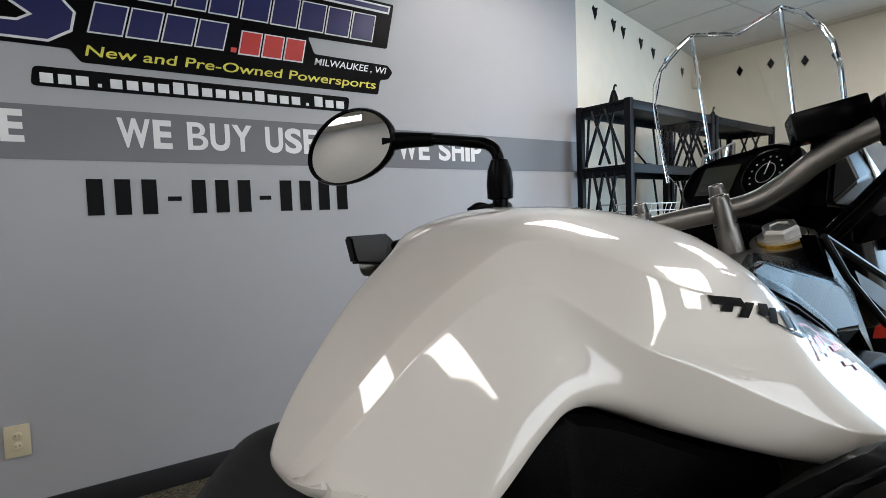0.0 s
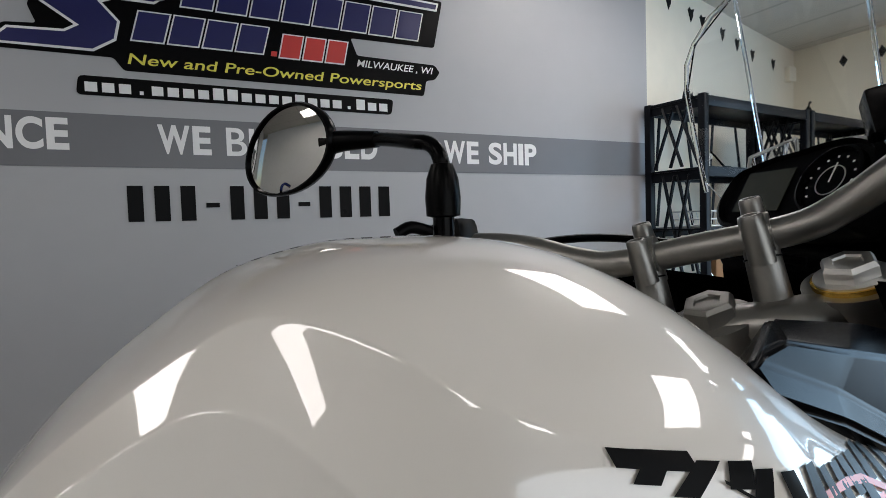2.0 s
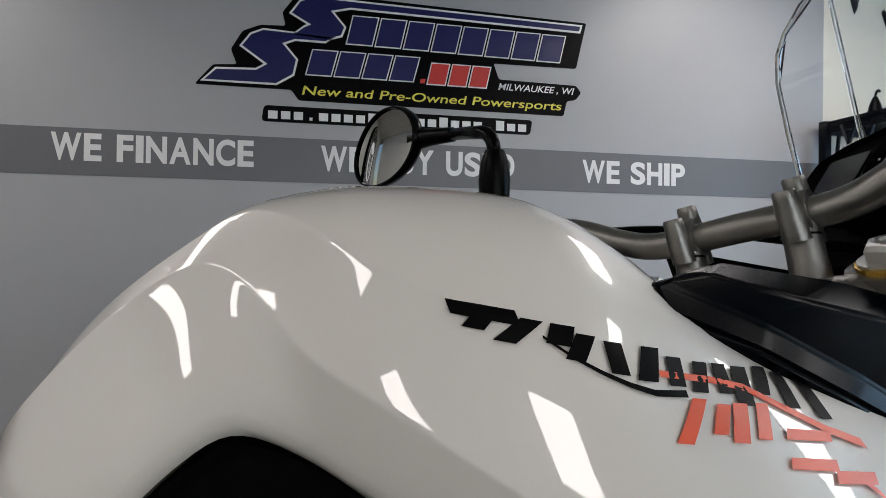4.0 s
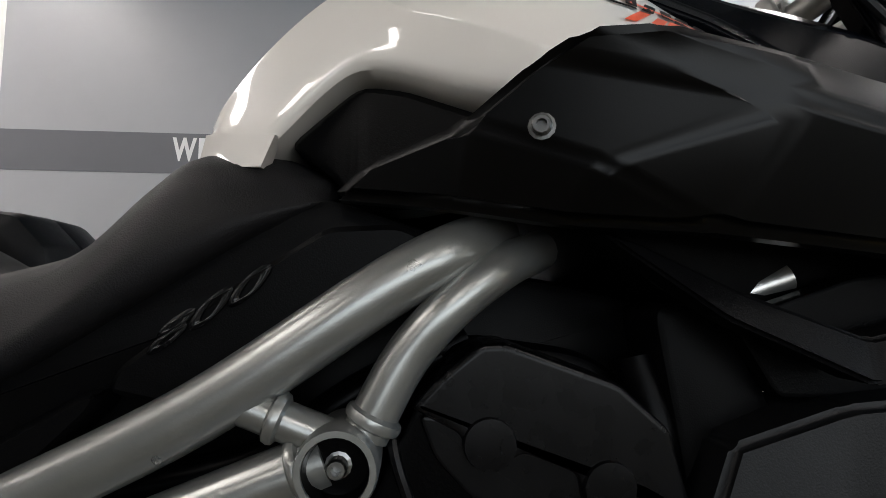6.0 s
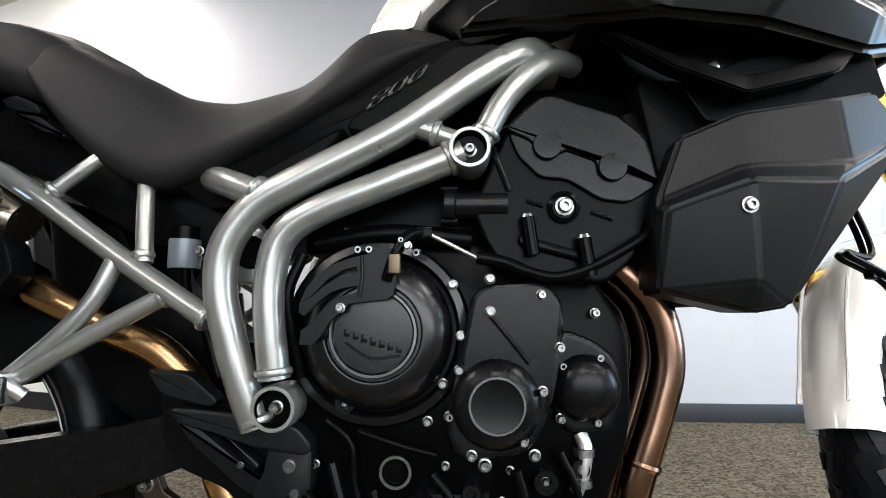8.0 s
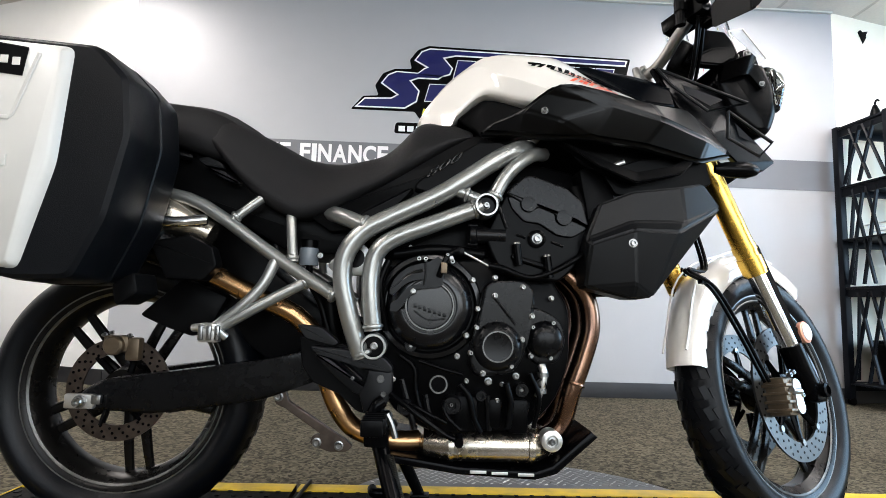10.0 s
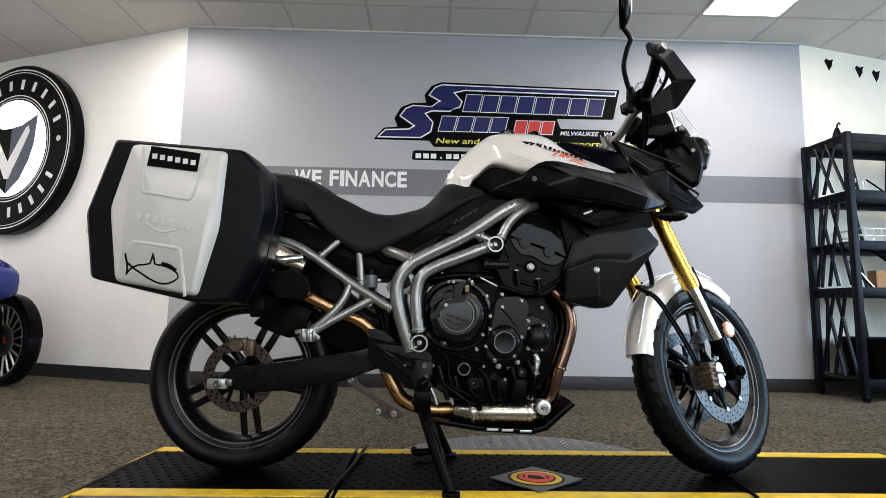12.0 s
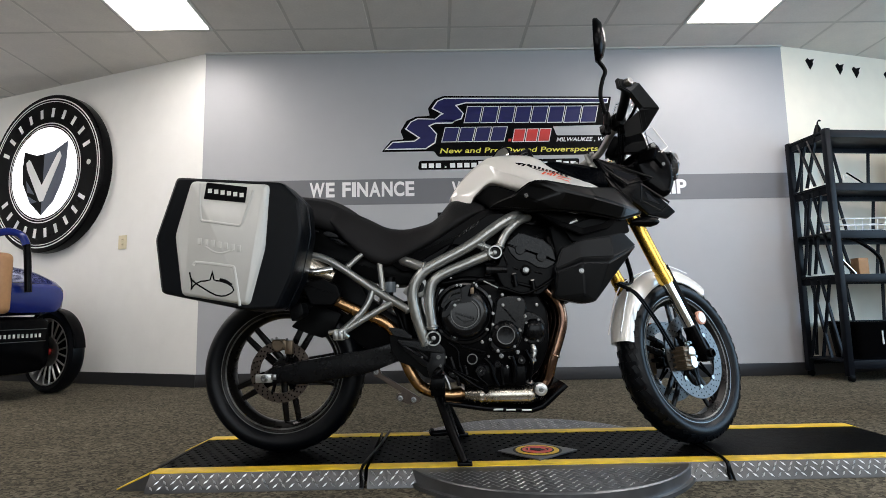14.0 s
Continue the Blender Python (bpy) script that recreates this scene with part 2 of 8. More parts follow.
def curve_points(pts, steps=6):
    """A smooth line through pts (Catmull-Rom)."""
    p = [Vector(q) for q in pts]
    if len(p) < 3:
        return p
    p = [2 * p[0] - p[1]] + p + [2 * p[-1] - p[-2]]
    out = []
    for i in range(1, len(p) - 2):
        for k in range(steps):
            t = k / steps
            a, b, c, d = p[i - 1 : i + 3]
            out.append(0.5 * (2 * b + (c - a) * t + (2 * a - 5 * b + 4 * c - d) * t * t + (3 * b - a - 3 * c + d) * t**3))
    out.append(p[-2])
    return out


def tube(bm, pts, r, seg=14, steps=6, caps=True, flat=1.0):
    """A round tube along a smooth line; r is a radius or one for each end."""
    line = curve_points(pts, steps)
    r0, r1 = r if isinstance(r, tuple) else (r, r)
    up = Vector((0, 1, 0))
    rings = []
    for i, q in enumerate(line):
        d = (line[min(i + 1, len(line) - 1)] - line[max(i - 1, 0)]).normalized()
        side = d.cross(up)
        if side.length < 1e-3:
            side = d.cross(Vector((1, 0, 0)))
        side.normalize()
        top = side.cross(d).normalized()
        up = top
        rr = r0 + (r1 - r0) * i / max(1, len(line) - 1)
        rings.append([bm.verts.new(q + rr * (math.cos(a) * side + flat * math.sin(a) * top)) for a in [2 * math.pi * k / seg for k in range(seg)]])
    for a, b in zip(rings, rings[1:]):
        for k in range(seg):
            bm.faces.new((a[k], a[(k + 1) % seg], b[(k + 1) % seg], b[k]))
    if caps:
        bm.faces.new(rings[0][::-1])
        bm.faces.new(rings[-1])
    return bm


def lathe(bm, profile, m, seg=32, closed=False, arc=None):
    """Turns (radius, along) pairs round the local z axis, placed by m."""
    rings = []
    n = seg
    for k in range(n):
        a = 2 * math.pi * k / n
        rings.append([bm.verts.new(m @ Vector((r * math.cos(a), r * math.sin(a), h))) if r > 1e-6 or k == 0 else None for r, h in profile])
    for k in range(n):
        a, b = rings[k], rings[(k + 1) % n]
        pairs = list(zip(range(len(profile)), range(1, len(profile)))) + ([(len(profile) - 1, 0)] if closed else [])
        for i, j in pairs:
            q = [a[i] or rings[0][i], b[i] or rings[0][i], b[j] or rings[0][j], a[j] or rings[0][j]]
            q = list(dict.fromkeys(q))
            if len(q) > 2:
                bm.faces.new(q)
    return bm


def prism(bm, outline, y0, y1, bevel=0.0, seg=2, holes=False):
    """An (x, z) outline pushed from y0 (near) to y1 (far), with rounded edges on the near side and round it."""
    vs = [bm.verts.new((x, y0, z)) for x, z in outline]
    f = bm.faces.new(vs)
    ext = bmesh.ops.extrude_face_region(bm, geom=[f])["geom"]
    far = [v for v in ext if isinstance(v, bmesh.types.BMVert)]
    for v in far:
        v.co.y = y1
    if bevel:
        near = [e for e in {e for v in vs for e in v.link_edges} if all(v in vs for v in e.verts)]
        bmesh.ops.bevel(bm, geom=near, offset=bevel, segments=seg, affect="EDGES", profile=0.5)
    return bm


def rounded(outline, r, n=3):
    """The outline with its corners cut round by about r."""
    out = []
    k = len(outline)
    for i in range(k):
        p, a, b = (Vector(outline[j % k]) for j in (i, i - 1, i + 1))
        da, db = min(r, (a - p).length * 0.45), min(r, (b - p).length * 0.45)
        s, e = p + (a - p).normalized() * da, p + (b - p).normalized() * db
        for t in [q / n for q in range(n + 1)]:
            out.append(tuple((1 - t) ** 2 * s + 2 * t * (1 - t) * p + t * t * e))
    return out


def pillow(bm, outline, y, depth, rises, shape=None, corner=0.012):
    """A panel with a domed face: outline at y, edges depth deep, rises = (inset, outwards) steps; shape moves its points."""
    pts = rounded(outline, corner) if corner else outline
    vs = [bm.verts.new((x, y, z)) for x, z in pts]
    f = bm.faces.new(vs)
    back = [bm.verts.new((v.co.x, y + depth, v.co.z)) for v in vs]
    for i in range(len(vs)):
        j = (i + 1) % len(vs)
        bm.faces.new((vs[i], vs[j], back[j], back[i]))
    bm.faces.new(back)
    ring, n = vs, len(vs)
    bm.faces.remove(f)
    area = sum(vs[i - 1].co.x * vs[i].co.z - vs[i].co.x * vs[i - 1].co.z for i in range(n))
    turn = 1 if area > 0 else -1
    for inset, out in rises:
        co = [v.co.copy() for v in ring]
        inner = []
        for i in range(n):
            d = co[(i + 1) % n] - co[i - 1]
            d = d.normalized() if d.length > 1e-6 else Vector((1, 0, 0))
            inner.append(bm.verts.new((co[i].x - turn * d.z * inset, co[i].y - out, co[i].z + turn * d.x * inset)))
        for i in range(n):
            j = (i + 1) % n
            bm.faces.new((ring[i], ring[j], inner[j], inner[i]))
        ring = inner
    cap = bm.faces.new(ring)
    bmesh.ops.triangulate(bm, faces=[q for q in bm.faces if len(q.verts) > 4])
    if shape:
        for v in bm.verts:
            v.co = shape(v.co.copy())
    return bm


def loft(bm, rings, caps=True, close=True):
    """Skins rings of equal length."""
    rs = [[bm.verts.new(p) for p in ring] for ring in rings]
    n = len(rs[0])
    for a, b in zip(rs, rs[1:]):
        for k in range(n if close else n - 1):
            bm.faces.new((a[k], a[(k + 1) % n], b[(k + 1) % n], b[k]))
    if caps:
        bm.faces.new(rs[0][::-1])
        bm.faces.new(rs[-1])
    return bm


def strip(bm, quads):
    for q in quads:
        bm.faces.new([bm.verts.new(p) for p in q])
    return bm


def blend(table, x):
    """Smooth values between the rows (x, a, b, ...) of a table."""
    rows = [list(map(float, r)) for r in table]
    if x <= rows[0][0]:
        return rows[0][1:]
    if x >= rows[-1][0]:
        return rows[-1][1:]
    i = max(k for k in range(len(rows)) if rows[k][0] <= x)
    i = min(i, len(rows) - 2)
    t = (x - rows[i][0]) / (rows[i + 1][0] - rows[i][0])
    out = []
    for c in range(1, len(rows[0])):
        p1, p2 = rows[i][c], rows[i + 1][c]
        m1 = (p2 - rows[i - 1][c]) / (rows[i + 1][0] - rows[i - 1][0]) if i > 0 else (p2 - p1) / (rows[i + 1][0] - rows[i][0])
        m2 = (rows[i + 2][c] - p1) / (rows[i + 2][0] - rows[i][0]) if i + 2 < len(rows) else (p2 - p1) / (rows[i + 1][0] - rows[i][0])
        h = rows[i + 1][0] - rows[i][0]
        out.append((2 * t**3 - 3 * t**2 + 1) * p1 + (t**3 - 2 * t**2 + t) * h * m1 + (-2 * t**3 + 3 * t**2) * p2 + (t**3 - t**2) * h * m2)
    return out


ALONG_Y = Matrix.Rotation(radians(90), 4, "X")  # local z points to -y, towards the viewer's side


def on_side(x, y, z):
    return Matrix.Translation((x, y, z)) @ ALONG_Y


def bolt_mesh(r, h):
    """A socket-head bolt along local z."""
    bm = bmesh.new()
    lathe(bm, [(r * 1.35, 0), (r * 1.35, h * 0.15), (r, h * 0.2), (r, h * 0.85), (r * 0.85, h), (r * 0.5, h), (r * 0.5, h * 0.45), (0, h * 0.45)], Matrix(), 12)
    me = bpy.data.meshes.new("bolt")
    bmesh.ops.recalc_face_normals(bm, faces=bm.faces)
    for f in bm.faces:
        f.smooth = False
    bm.to_mesh(me)
    bm.free()
    me.materials.append(M_STEEL)
    return me


BOLTS = {}


def bolt(x, y, z, r, parent, h=0.008, m=None):
    key = (round(r, 4), round(h, 4))
    if key not in BOLTS:
        BOLTS[key] = bolt_mesh(r * 0.78, h)
    ob = new("bolt", BOLTS[key])
    ob.parent = parent
    ob.matrix_basis = m if m is not None else on_side(x, y, z)
    return ob


def lettering(name, text, material, x0, x1, z0, z1, y, parent=None, label="", slant=0.0, bold=0.0, depth=0.001):
    """Flat letters on a wall facing -y, filling x0..x1 and z0..z1."""
    cu = bpy.data.curves.new(name, "FONT")
    cu.body, cu.extrude, cu.offset, cu.shear = text, 0.0, bold, slant
    tmp = bpy.data.objects.new(name, cu)
    scene.collection.objects.link(tmp)
    bpy.context.view_layer.update()
    me = bpy.data.meshes.new_from_object(tmp.evaluated_get(bpy.context.evaluated_depsgraph_get()))
    bpy.data.objects.remove(tmp)
    xs, ys = [v.co.x for v in me.vertices], [v.co.y for v in me.vertices]
    for v in me.vertices:
        u = (v.co.x - min(xs)) / (max(xs) - min(xs))
        w = (v.co.y - min(ys)) / (max(ys) - min(ys))
        v.co = (x0 + u * (x1 - x0), y, z0 + w * (z1 - z0))
    me.materials.clear()
    me.materials.append(material)
    ob = new(name, me)
    ob.parent = parent
    return tagged(ob, label)

# ---- the showroom ----
WALL = 2.2
GX0, GX1 = -1.63, 3.27  # the grey part of the wall
LEFT, RIGHT, BACK = -5.2, 6.05, -6.0
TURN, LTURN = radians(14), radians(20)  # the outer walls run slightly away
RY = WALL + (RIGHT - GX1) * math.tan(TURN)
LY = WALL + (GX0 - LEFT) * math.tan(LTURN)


def slab(name, c, s, material, label, kind="structure", category=""):
    bm = bmesh.new()
    box(bm, c, s)
    return obj(name, bm, material, None, label, category, "", kind, smooth=False)


slab("floor", ((LEFT + RIGHT) / 2, -1.4, -0.06), (RIGHT - LEFT + 0.6, 10.2, 0.12), M_CARPET, "speckled brown and grey loop carpet floor", category="floor")
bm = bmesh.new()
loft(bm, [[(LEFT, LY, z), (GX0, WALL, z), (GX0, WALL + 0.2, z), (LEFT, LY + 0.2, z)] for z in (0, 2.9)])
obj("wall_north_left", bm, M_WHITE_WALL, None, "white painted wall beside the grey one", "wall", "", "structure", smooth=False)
slab("wall_north", ((GX0 + GX1) / 2, WALL + 0.1, 1.45), (GX1 - GX0, 0.2, 2.9), M_GREY, "light grey painted feature wall with a dark band", category="wall")
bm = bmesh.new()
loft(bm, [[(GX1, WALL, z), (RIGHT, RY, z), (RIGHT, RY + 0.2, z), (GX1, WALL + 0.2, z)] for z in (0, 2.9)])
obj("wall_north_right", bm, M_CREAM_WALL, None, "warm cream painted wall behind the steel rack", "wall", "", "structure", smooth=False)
slab("wall_west", (LEFT - 0.1, -1.4, 1.45), (0.2, 9.4, 2.9), M_WHITE_WALL, "plain white side wall", category="wall")


def wall_with_window(name, along_x, at, a0, a1, w0, w1, z0, z1, label, paint):
    """A wall with one opening, of four pieces in one mesh."""
    bm = bmesh.new()
    for p0, p1, q0, q1 in ((a0, w0, 0, 2.9), (w1, a1, 0, 2.9), (w0, w1, 0, z0), (w0, w1, z1, 2.9)):
        c, s = ((p0 + p1) / 2, (q0 + q1) / 2), (p1 - p0, q1 - q0)
        if along_x:
            box(bm, (c[0], at, c[1]), (s[0], 0.2, s[1]))
        else:
            box(bm, (at, c[0], c[1]), (0.2, s[0], s[1]))
    return obj(name, bm, paint, None, label, "wall", "", "structure", smooth=False)


wall_with_window("wall_east", False, RIGHT + 0.1, BACK, RY + 0.2, -2.1, 0.7, 0.5, 2.5, "cream side wall with a shop window", M_CREAM_WALL)
# unseen closing wall, dark so that black parts reflect less; opening fits the lamp
wall_with_window("wall_south", True, BACK - 0.1, LEFT, RIGHT, -1.2, 5.2, 0.45, 2.45, "unseen wall kept dark grey against reflections, open for the fill lamp", M_BAND)

# the dark band, a thin sheet proud of the wall, and the baseboards
bm = bmesh.new()
box(bm, ((GX0 + GX1) / 2, WALL - 0.0015, 1.548), (GX1 - GX0 - 0.004, 0.003, 0.212))
obj("wall_band", bm, M_BAND, None, "dark grey horizontal band across the wall", "trim", "", "structure", smooth=False)
for nm, x0, x1, y in (("baseboard", GX0, GX1, WALL),):
    bm = bmesh.new()
    box(bm, ((x0 + x1) / 2, y - 0.006, 0.05), (x1 - x0, 0.012, 0.10), 0.003)
    obj(nm, bm, M_BASE, None, "black vinyl baseboard", "baseboard", "", "structure")
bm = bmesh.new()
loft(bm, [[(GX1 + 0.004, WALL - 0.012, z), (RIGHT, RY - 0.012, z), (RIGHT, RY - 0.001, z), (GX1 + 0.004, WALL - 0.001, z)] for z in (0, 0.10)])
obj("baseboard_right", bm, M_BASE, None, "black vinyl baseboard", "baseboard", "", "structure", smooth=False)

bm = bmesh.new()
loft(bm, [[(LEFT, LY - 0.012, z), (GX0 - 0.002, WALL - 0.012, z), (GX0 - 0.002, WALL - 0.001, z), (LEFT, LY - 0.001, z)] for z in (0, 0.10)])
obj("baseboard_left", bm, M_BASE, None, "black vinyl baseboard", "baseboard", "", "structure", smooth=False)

# suspended ceiling: tiles dropped between thin bars, with openings for the light panels
TILE_X, TILE_Y = 0.61, 1.22
TX0, TY0 = -2.02, 0.60
# only (0, 0) and (7, 0) are seen; the other panels are added to brighten
SEEN_AND_ADDED_PANELS = [(0, 0), (7, 0), (0, -2), (7, -2), (4, -4), (0, -4), (7, -4), (-4, -2), (-4, 0), (11, -1), (10, -3), (9, -1)]
bm, bars = bmesh.new(), bmesh.new()
for i in range(-6, 14):
    for j in range(-6, 4):
        if (i, j) in SEEN_AND_ADDED_PANELS:
            continue
        x, y = TX0 + i * TILE_X, TY0 + j * TILE_Y
        if x + TILE_X < LEFT or x > RIGHT or y > 3.2:
            continue
        box(bm, (x + TILE_X / 2, y + TILE_Y / 2, CEILING + 0.012), (TILE_X - 0.022, TILE_Y - 0.022, 0.016), 0.003, seg=1)
for i in range(-6, 15):
    box(bars, (TX0 + i * TILE_X, -1.4, CEILING + 0.010), (0.024, 10.2, 0.008))
for j in range(-6, 4):
    box(bars, (0.4, TY0 + j * TILE_Y, CEILING + 0.0095), (12.0, 0.024, 0.008))
obj("ceiling", bm, M_TILE, None, "off-white mineral fibre ceiling tiles", "ceiling", "", "structure", smooth=False)
obj("ceiling_grid", bars, M_GRID, None, "pale metal ceiling grid", "ceiling", "", "structure", smooth=False)
slab("ceiling_deck", (0.4, -1.4, 2.95), (11.8, 10.2, 0.1), M_TBAR, "closed deck over the ceiling", category="ceiling")
wallangle = bmesh.new()
box(wallangle, ((GX0 + GX1) / 2, WALL - 0.012, CEILING + 0.002), (GX1 - GX0, 0.022, 0.018))
obj("ceiling_trim", wallangle, M_TBAR, None, "metal edge trim of the ceiling", "trim", "", "structure", smooth=False)


def light_panel():
    t = thing("ceiling_light", "bright recessed rectangular ceiling light panel of a partly added set", "ceiling light", group="ceiling light panels")
    bm = bmesh.new()
    for sx, sy, w, h in ((0, 0.595, 0.59, 0.02), (0, -0.595, 0.59, 0.02), (0.29, 0, 0.02, 1.2), (-0.29, 0, 0.02, 1.2)):
        box(bm, (sx, sy, 0.002), (w, h, 0.02))
    part("frame", bm, M_TBAR, t)
    bm = bmesh.new()
    box(bm, (0, 0, 0.005), (0.56, 1.17, 0.006))
    part("diffuser", bm, M_PANEL, t, "glowing white diffuser")
    return t


first = None
for i, j in SEEN_AND_ADDED_PANELS:
    m = Matrix.Translation((TX0 + (i + 0.5) * TILE_X, TY0 + (j + 0.5) * TILE_Y, CEILING + 0.006))
    if first is None:
        first = light_panel()
        first.matrix_basis = m
    else:
        copy_thing(first, m)

# ---- the motorcycle ----
CY = -0.07  # its middle plane
bike = thing("motorcycle", "white and black adventure motorcycle on its centre stand", "motorcycle", (0.45, CY, 0.0))


def bpart(name, bm, material, parent=None, label="", angle=40):
    ob = part(name, bm, material, parent or bike, label, angle)
    if parent is None:
        ob.location = (-0.45, -CY, 0)
    return ob


# fuel tank: rows of x, top, shoulder half width and height, widest half width and height, bottom half width and height
TANK = [
    (0.345, 0.990, 0.030, 0.990, 0.050, 0.988, 0.060, 0.984),
    (0.363, 1.022, 0.055, 1.021, 0.074, 1.015, 0.088, 0.984),
    (0.385, 1.052, 0.068, 1.049, 0.086, 1.040, 0.114, 0.976),
    (0.420, 1.092, 0.080, 1.087, 0.098, 1.075, 0.139, 0.969),
    (0.470, 1.132, 0.095, 1.124, 0.116, 1.108, 0.151, 1.014),
    (0.495, 1.147, 0.106, 1.137, 0.131, 1.103, 0.155, 1.030),
    (0.530, 1.158, 0.142, 1.127, 0.168, 1.070, 0.169, 1.022),
    (0.562, 1.163, 0.171, 1.106, 0.191, 1.053, 0.188, 1.007),
    (0.650, 1.160, 0.199, 1.080, 0.236, 1.006, 0.236, 0.976),
    (0.695, 1.142, 0.190, 1.068, 0.250, 0.993, 0.252, 0.972),
    (0.765, 1.084, 0.174, 1.050, 0.246, 0.986, 0.248, 0.962),
    (0.850, 1.060, 0.156, 1.032, 0.212, 0.978, 0.214, 0.950),
    (0.990, 0.990, 0.110, 0.982, 0.130, 0.960, 0.135, 0.940),
]


def tank_ring(x):
    zt, ws, zs, ww, zw, wb, zb = blend(TANK, x)

    def along(t):
        return (ws + t * (ww - ws), zs + t * (zw - zs))

    half = [(0.0, zt), (ws * 0.35, zt - 0.08 * (zt - zs)), (ws * 0.68, zt - 0.31 * (zt - zs)), (ws * 0.90, zt - 0.67 * (zt - zs)), (ws * 0.975, zt - 0.91 * (zt - zs)), (ws, zs), along(0.03), along(0.14),
            along(0.5), along(0.86), along(0.97), along(1.0), (ww + 0.04 * (wb - ww), zw - 0.04 * (zw - zb)), (ww + 0.15 * (wb - ww), zw - 0.15 * (zw - zb)), (ww + 0.5 * (wb - ww), zw - 0.5 * (zw - zb)),
            (wb, zb + 0.012), (wb - 0.004, zb), (wb - 0.03, zb - 0.004)]
    far = 1.0 if x > 0.56 else 0.12 + 2.08 * (x - 0.345) if x < 0.47 else 0.38 + 6.89 * (x - 0.47)  # the far wing tucks in behind the seat
    return [(x, CY - w, z) for w, z in half] + [(x, CY + w * far, z) for w, z in half[:0:-1]]


bm = bmesh.new()
N = 60
loft(bm, [tank_ring(0.345 + (0.99 - 0.345) * k / N) for k in range(N + 1)])
tank = bpart("fuel_tank", bm, M_TANK, None, "glossy pearl white fuel tank", angle=60)
sub = tank.modifiers.new("smooth", "SUBSURF")
sub.levels = sub.render_levels = 1

# stepped lip where the tank skin meets the seat
for s in (-1,):
    bm = bmesh.new()
    edge = [(0.358, 0.082, 1.000), (0.380, 0.106, 0.996), (0.405, 0.131, 0.988), (0.434, 0.147, 0.984)]
    low = [(0.352, 0.080, 0.966), (0.375, 0.106, 0.964), (0.400, 0.131, 0.958), (0.424, 0.143, 0.956)]
    loft(bm, [[(a[0], CY + s * (a[1] + 0.0005), a[2] - 0.004), (b[0], CY + s * (b[1] + 0.003), b[2]), (b[0], CY + s * (b[1] - 0.02), b[2]), (a[0], CY + s * (a[1] - 0.02), a[2])] for a, b in zip(edge, low)])
    bpart("tank_lip", bm, M_TANK, None, "stepped white lip of the tank")

# seats
SEAT = [
    (-0.120, 0.978, 0.905, 0.090, 0.140),
    (-0.080, 0.965, 0.865, 0.110, 0.166),
    (-0.020, 0.937, 0.800, 0.118, 0.178),
    (0.050, 0.905, 0.745, 0.118, 0.184),
    (0.110, 0.877, 0.727, 0.110, 0.186),
    (0.180, 0.871, 0.754, 0.100, 0.186),
    (0.238, 0.884, 0.784, 0.094, 0.186),
    (0.270, 0.894, 0.800, 0.092, 0.186),
    (0.290, 0.907, 0.812, 0.088, 0.186),
    (0.314, 0.934, 0.827, 0.080, 0.186),
    (0.338, 0.966, 0.843, 0.074, 0.185),
    (0.360, 0.984, 0.857, 0.070, 0.184),
    (0.420, 0.982, 0.893, 0.076, 0.178),
    (0.480, 0.955, 0.920, 0.080, 0.165),
]


def seat_ring(table, x, crown=0.022, drop=0.006, high=0.11, low=0.36):
    zt, zb, wt, wb = blend(table, x)
    h = zt - zb
    half = [(0, zt + crown), (wt * 0.6, zt + 0.62 * crown), (wt * 1.1, zt - drop), (wt + 0.62 * (wb - wt), zt - high * h), (wb - 0.008, zt - low * h), (wb, zt - max(0.62, low + 0.1) * h), (wb, zb + 0.012), (wb - 0.015, zb), (wb - 0.06, zb + 0.004)]
    return [(x, CY - w, z) for w, z in half] + [(x, CY + w, z) for w, z in half[:0:-1]]


bm = bmesh.new()
loft(bm, [seat_ring(SEAT, -0.12 + 0.60 * k / 44, 0.003, 0.001, 0.21, 0.66) for k in range(45)])
seat = bpart("seat", bm, M_SEAT, None, "black textured vinyl rider seat", angle=60)
seat.modifiers.new("smooth", "SUBSURF").render_levels = 1
REAR = [
    (-0.560, 0.985, 0.945, 0.070, 0.090),
    (-0.480, 1.000, 0.930, 0.105, 0.130),
    (-0.300, 0.998, 0.912, 0.118, 0.148),
    (-0.200, 0.990, 0.890, 0.120, 0.156),
    (-0.110, 0.978, 0.865, 0.118, 0.158),
    (-0.040, 0.945, 0.850, 0.105, 0.146),
    (0.010, 0.905, 0.850, 0.085, 0.120),
]
bm = bmesh.new()
loft(bm, [seat_ring(REAR, -0.56 + 0.57 * k / 20) for k in range(21)])
bpart("pillion_seat", bm, M_SEAT, None, "black vinyl pillion seat", angle=60)

# frame of silver tubes on both sides: lateral offsets from the middle plane
def both(fn):
    for s in (-1, 1):
        fn(s)


def side_tube(name, pts, r, material, label="", caps=True, only=None, steps=6):
    for s in ((only,) if only else (-1, 1)):
        bm = bmesh.new()
        tube(bm, [(x, CY + s * o, z) for x, o, z in pts], r, 16, steps)
        bpart(name, bm, material, None, label)


side_tube("frame_tube", [(0.60, 0.150, 0.906), (0.569, 0.192, 0.893), (0.52, 0.204, 0.865), (0.41, 0.206, 0.79), (0.30, 0.206, 0.733), (0.245, 0.206, 0.700), (0.213, 0.206, 0.655), (0.207, 0.204, 0.605), (0.218, 0.200, 0.55), (0.236, 0.194, 0.49), (0.252, 0.188, 0.445)], 0.0195, M_FRAME, "silver painted main frame tube")
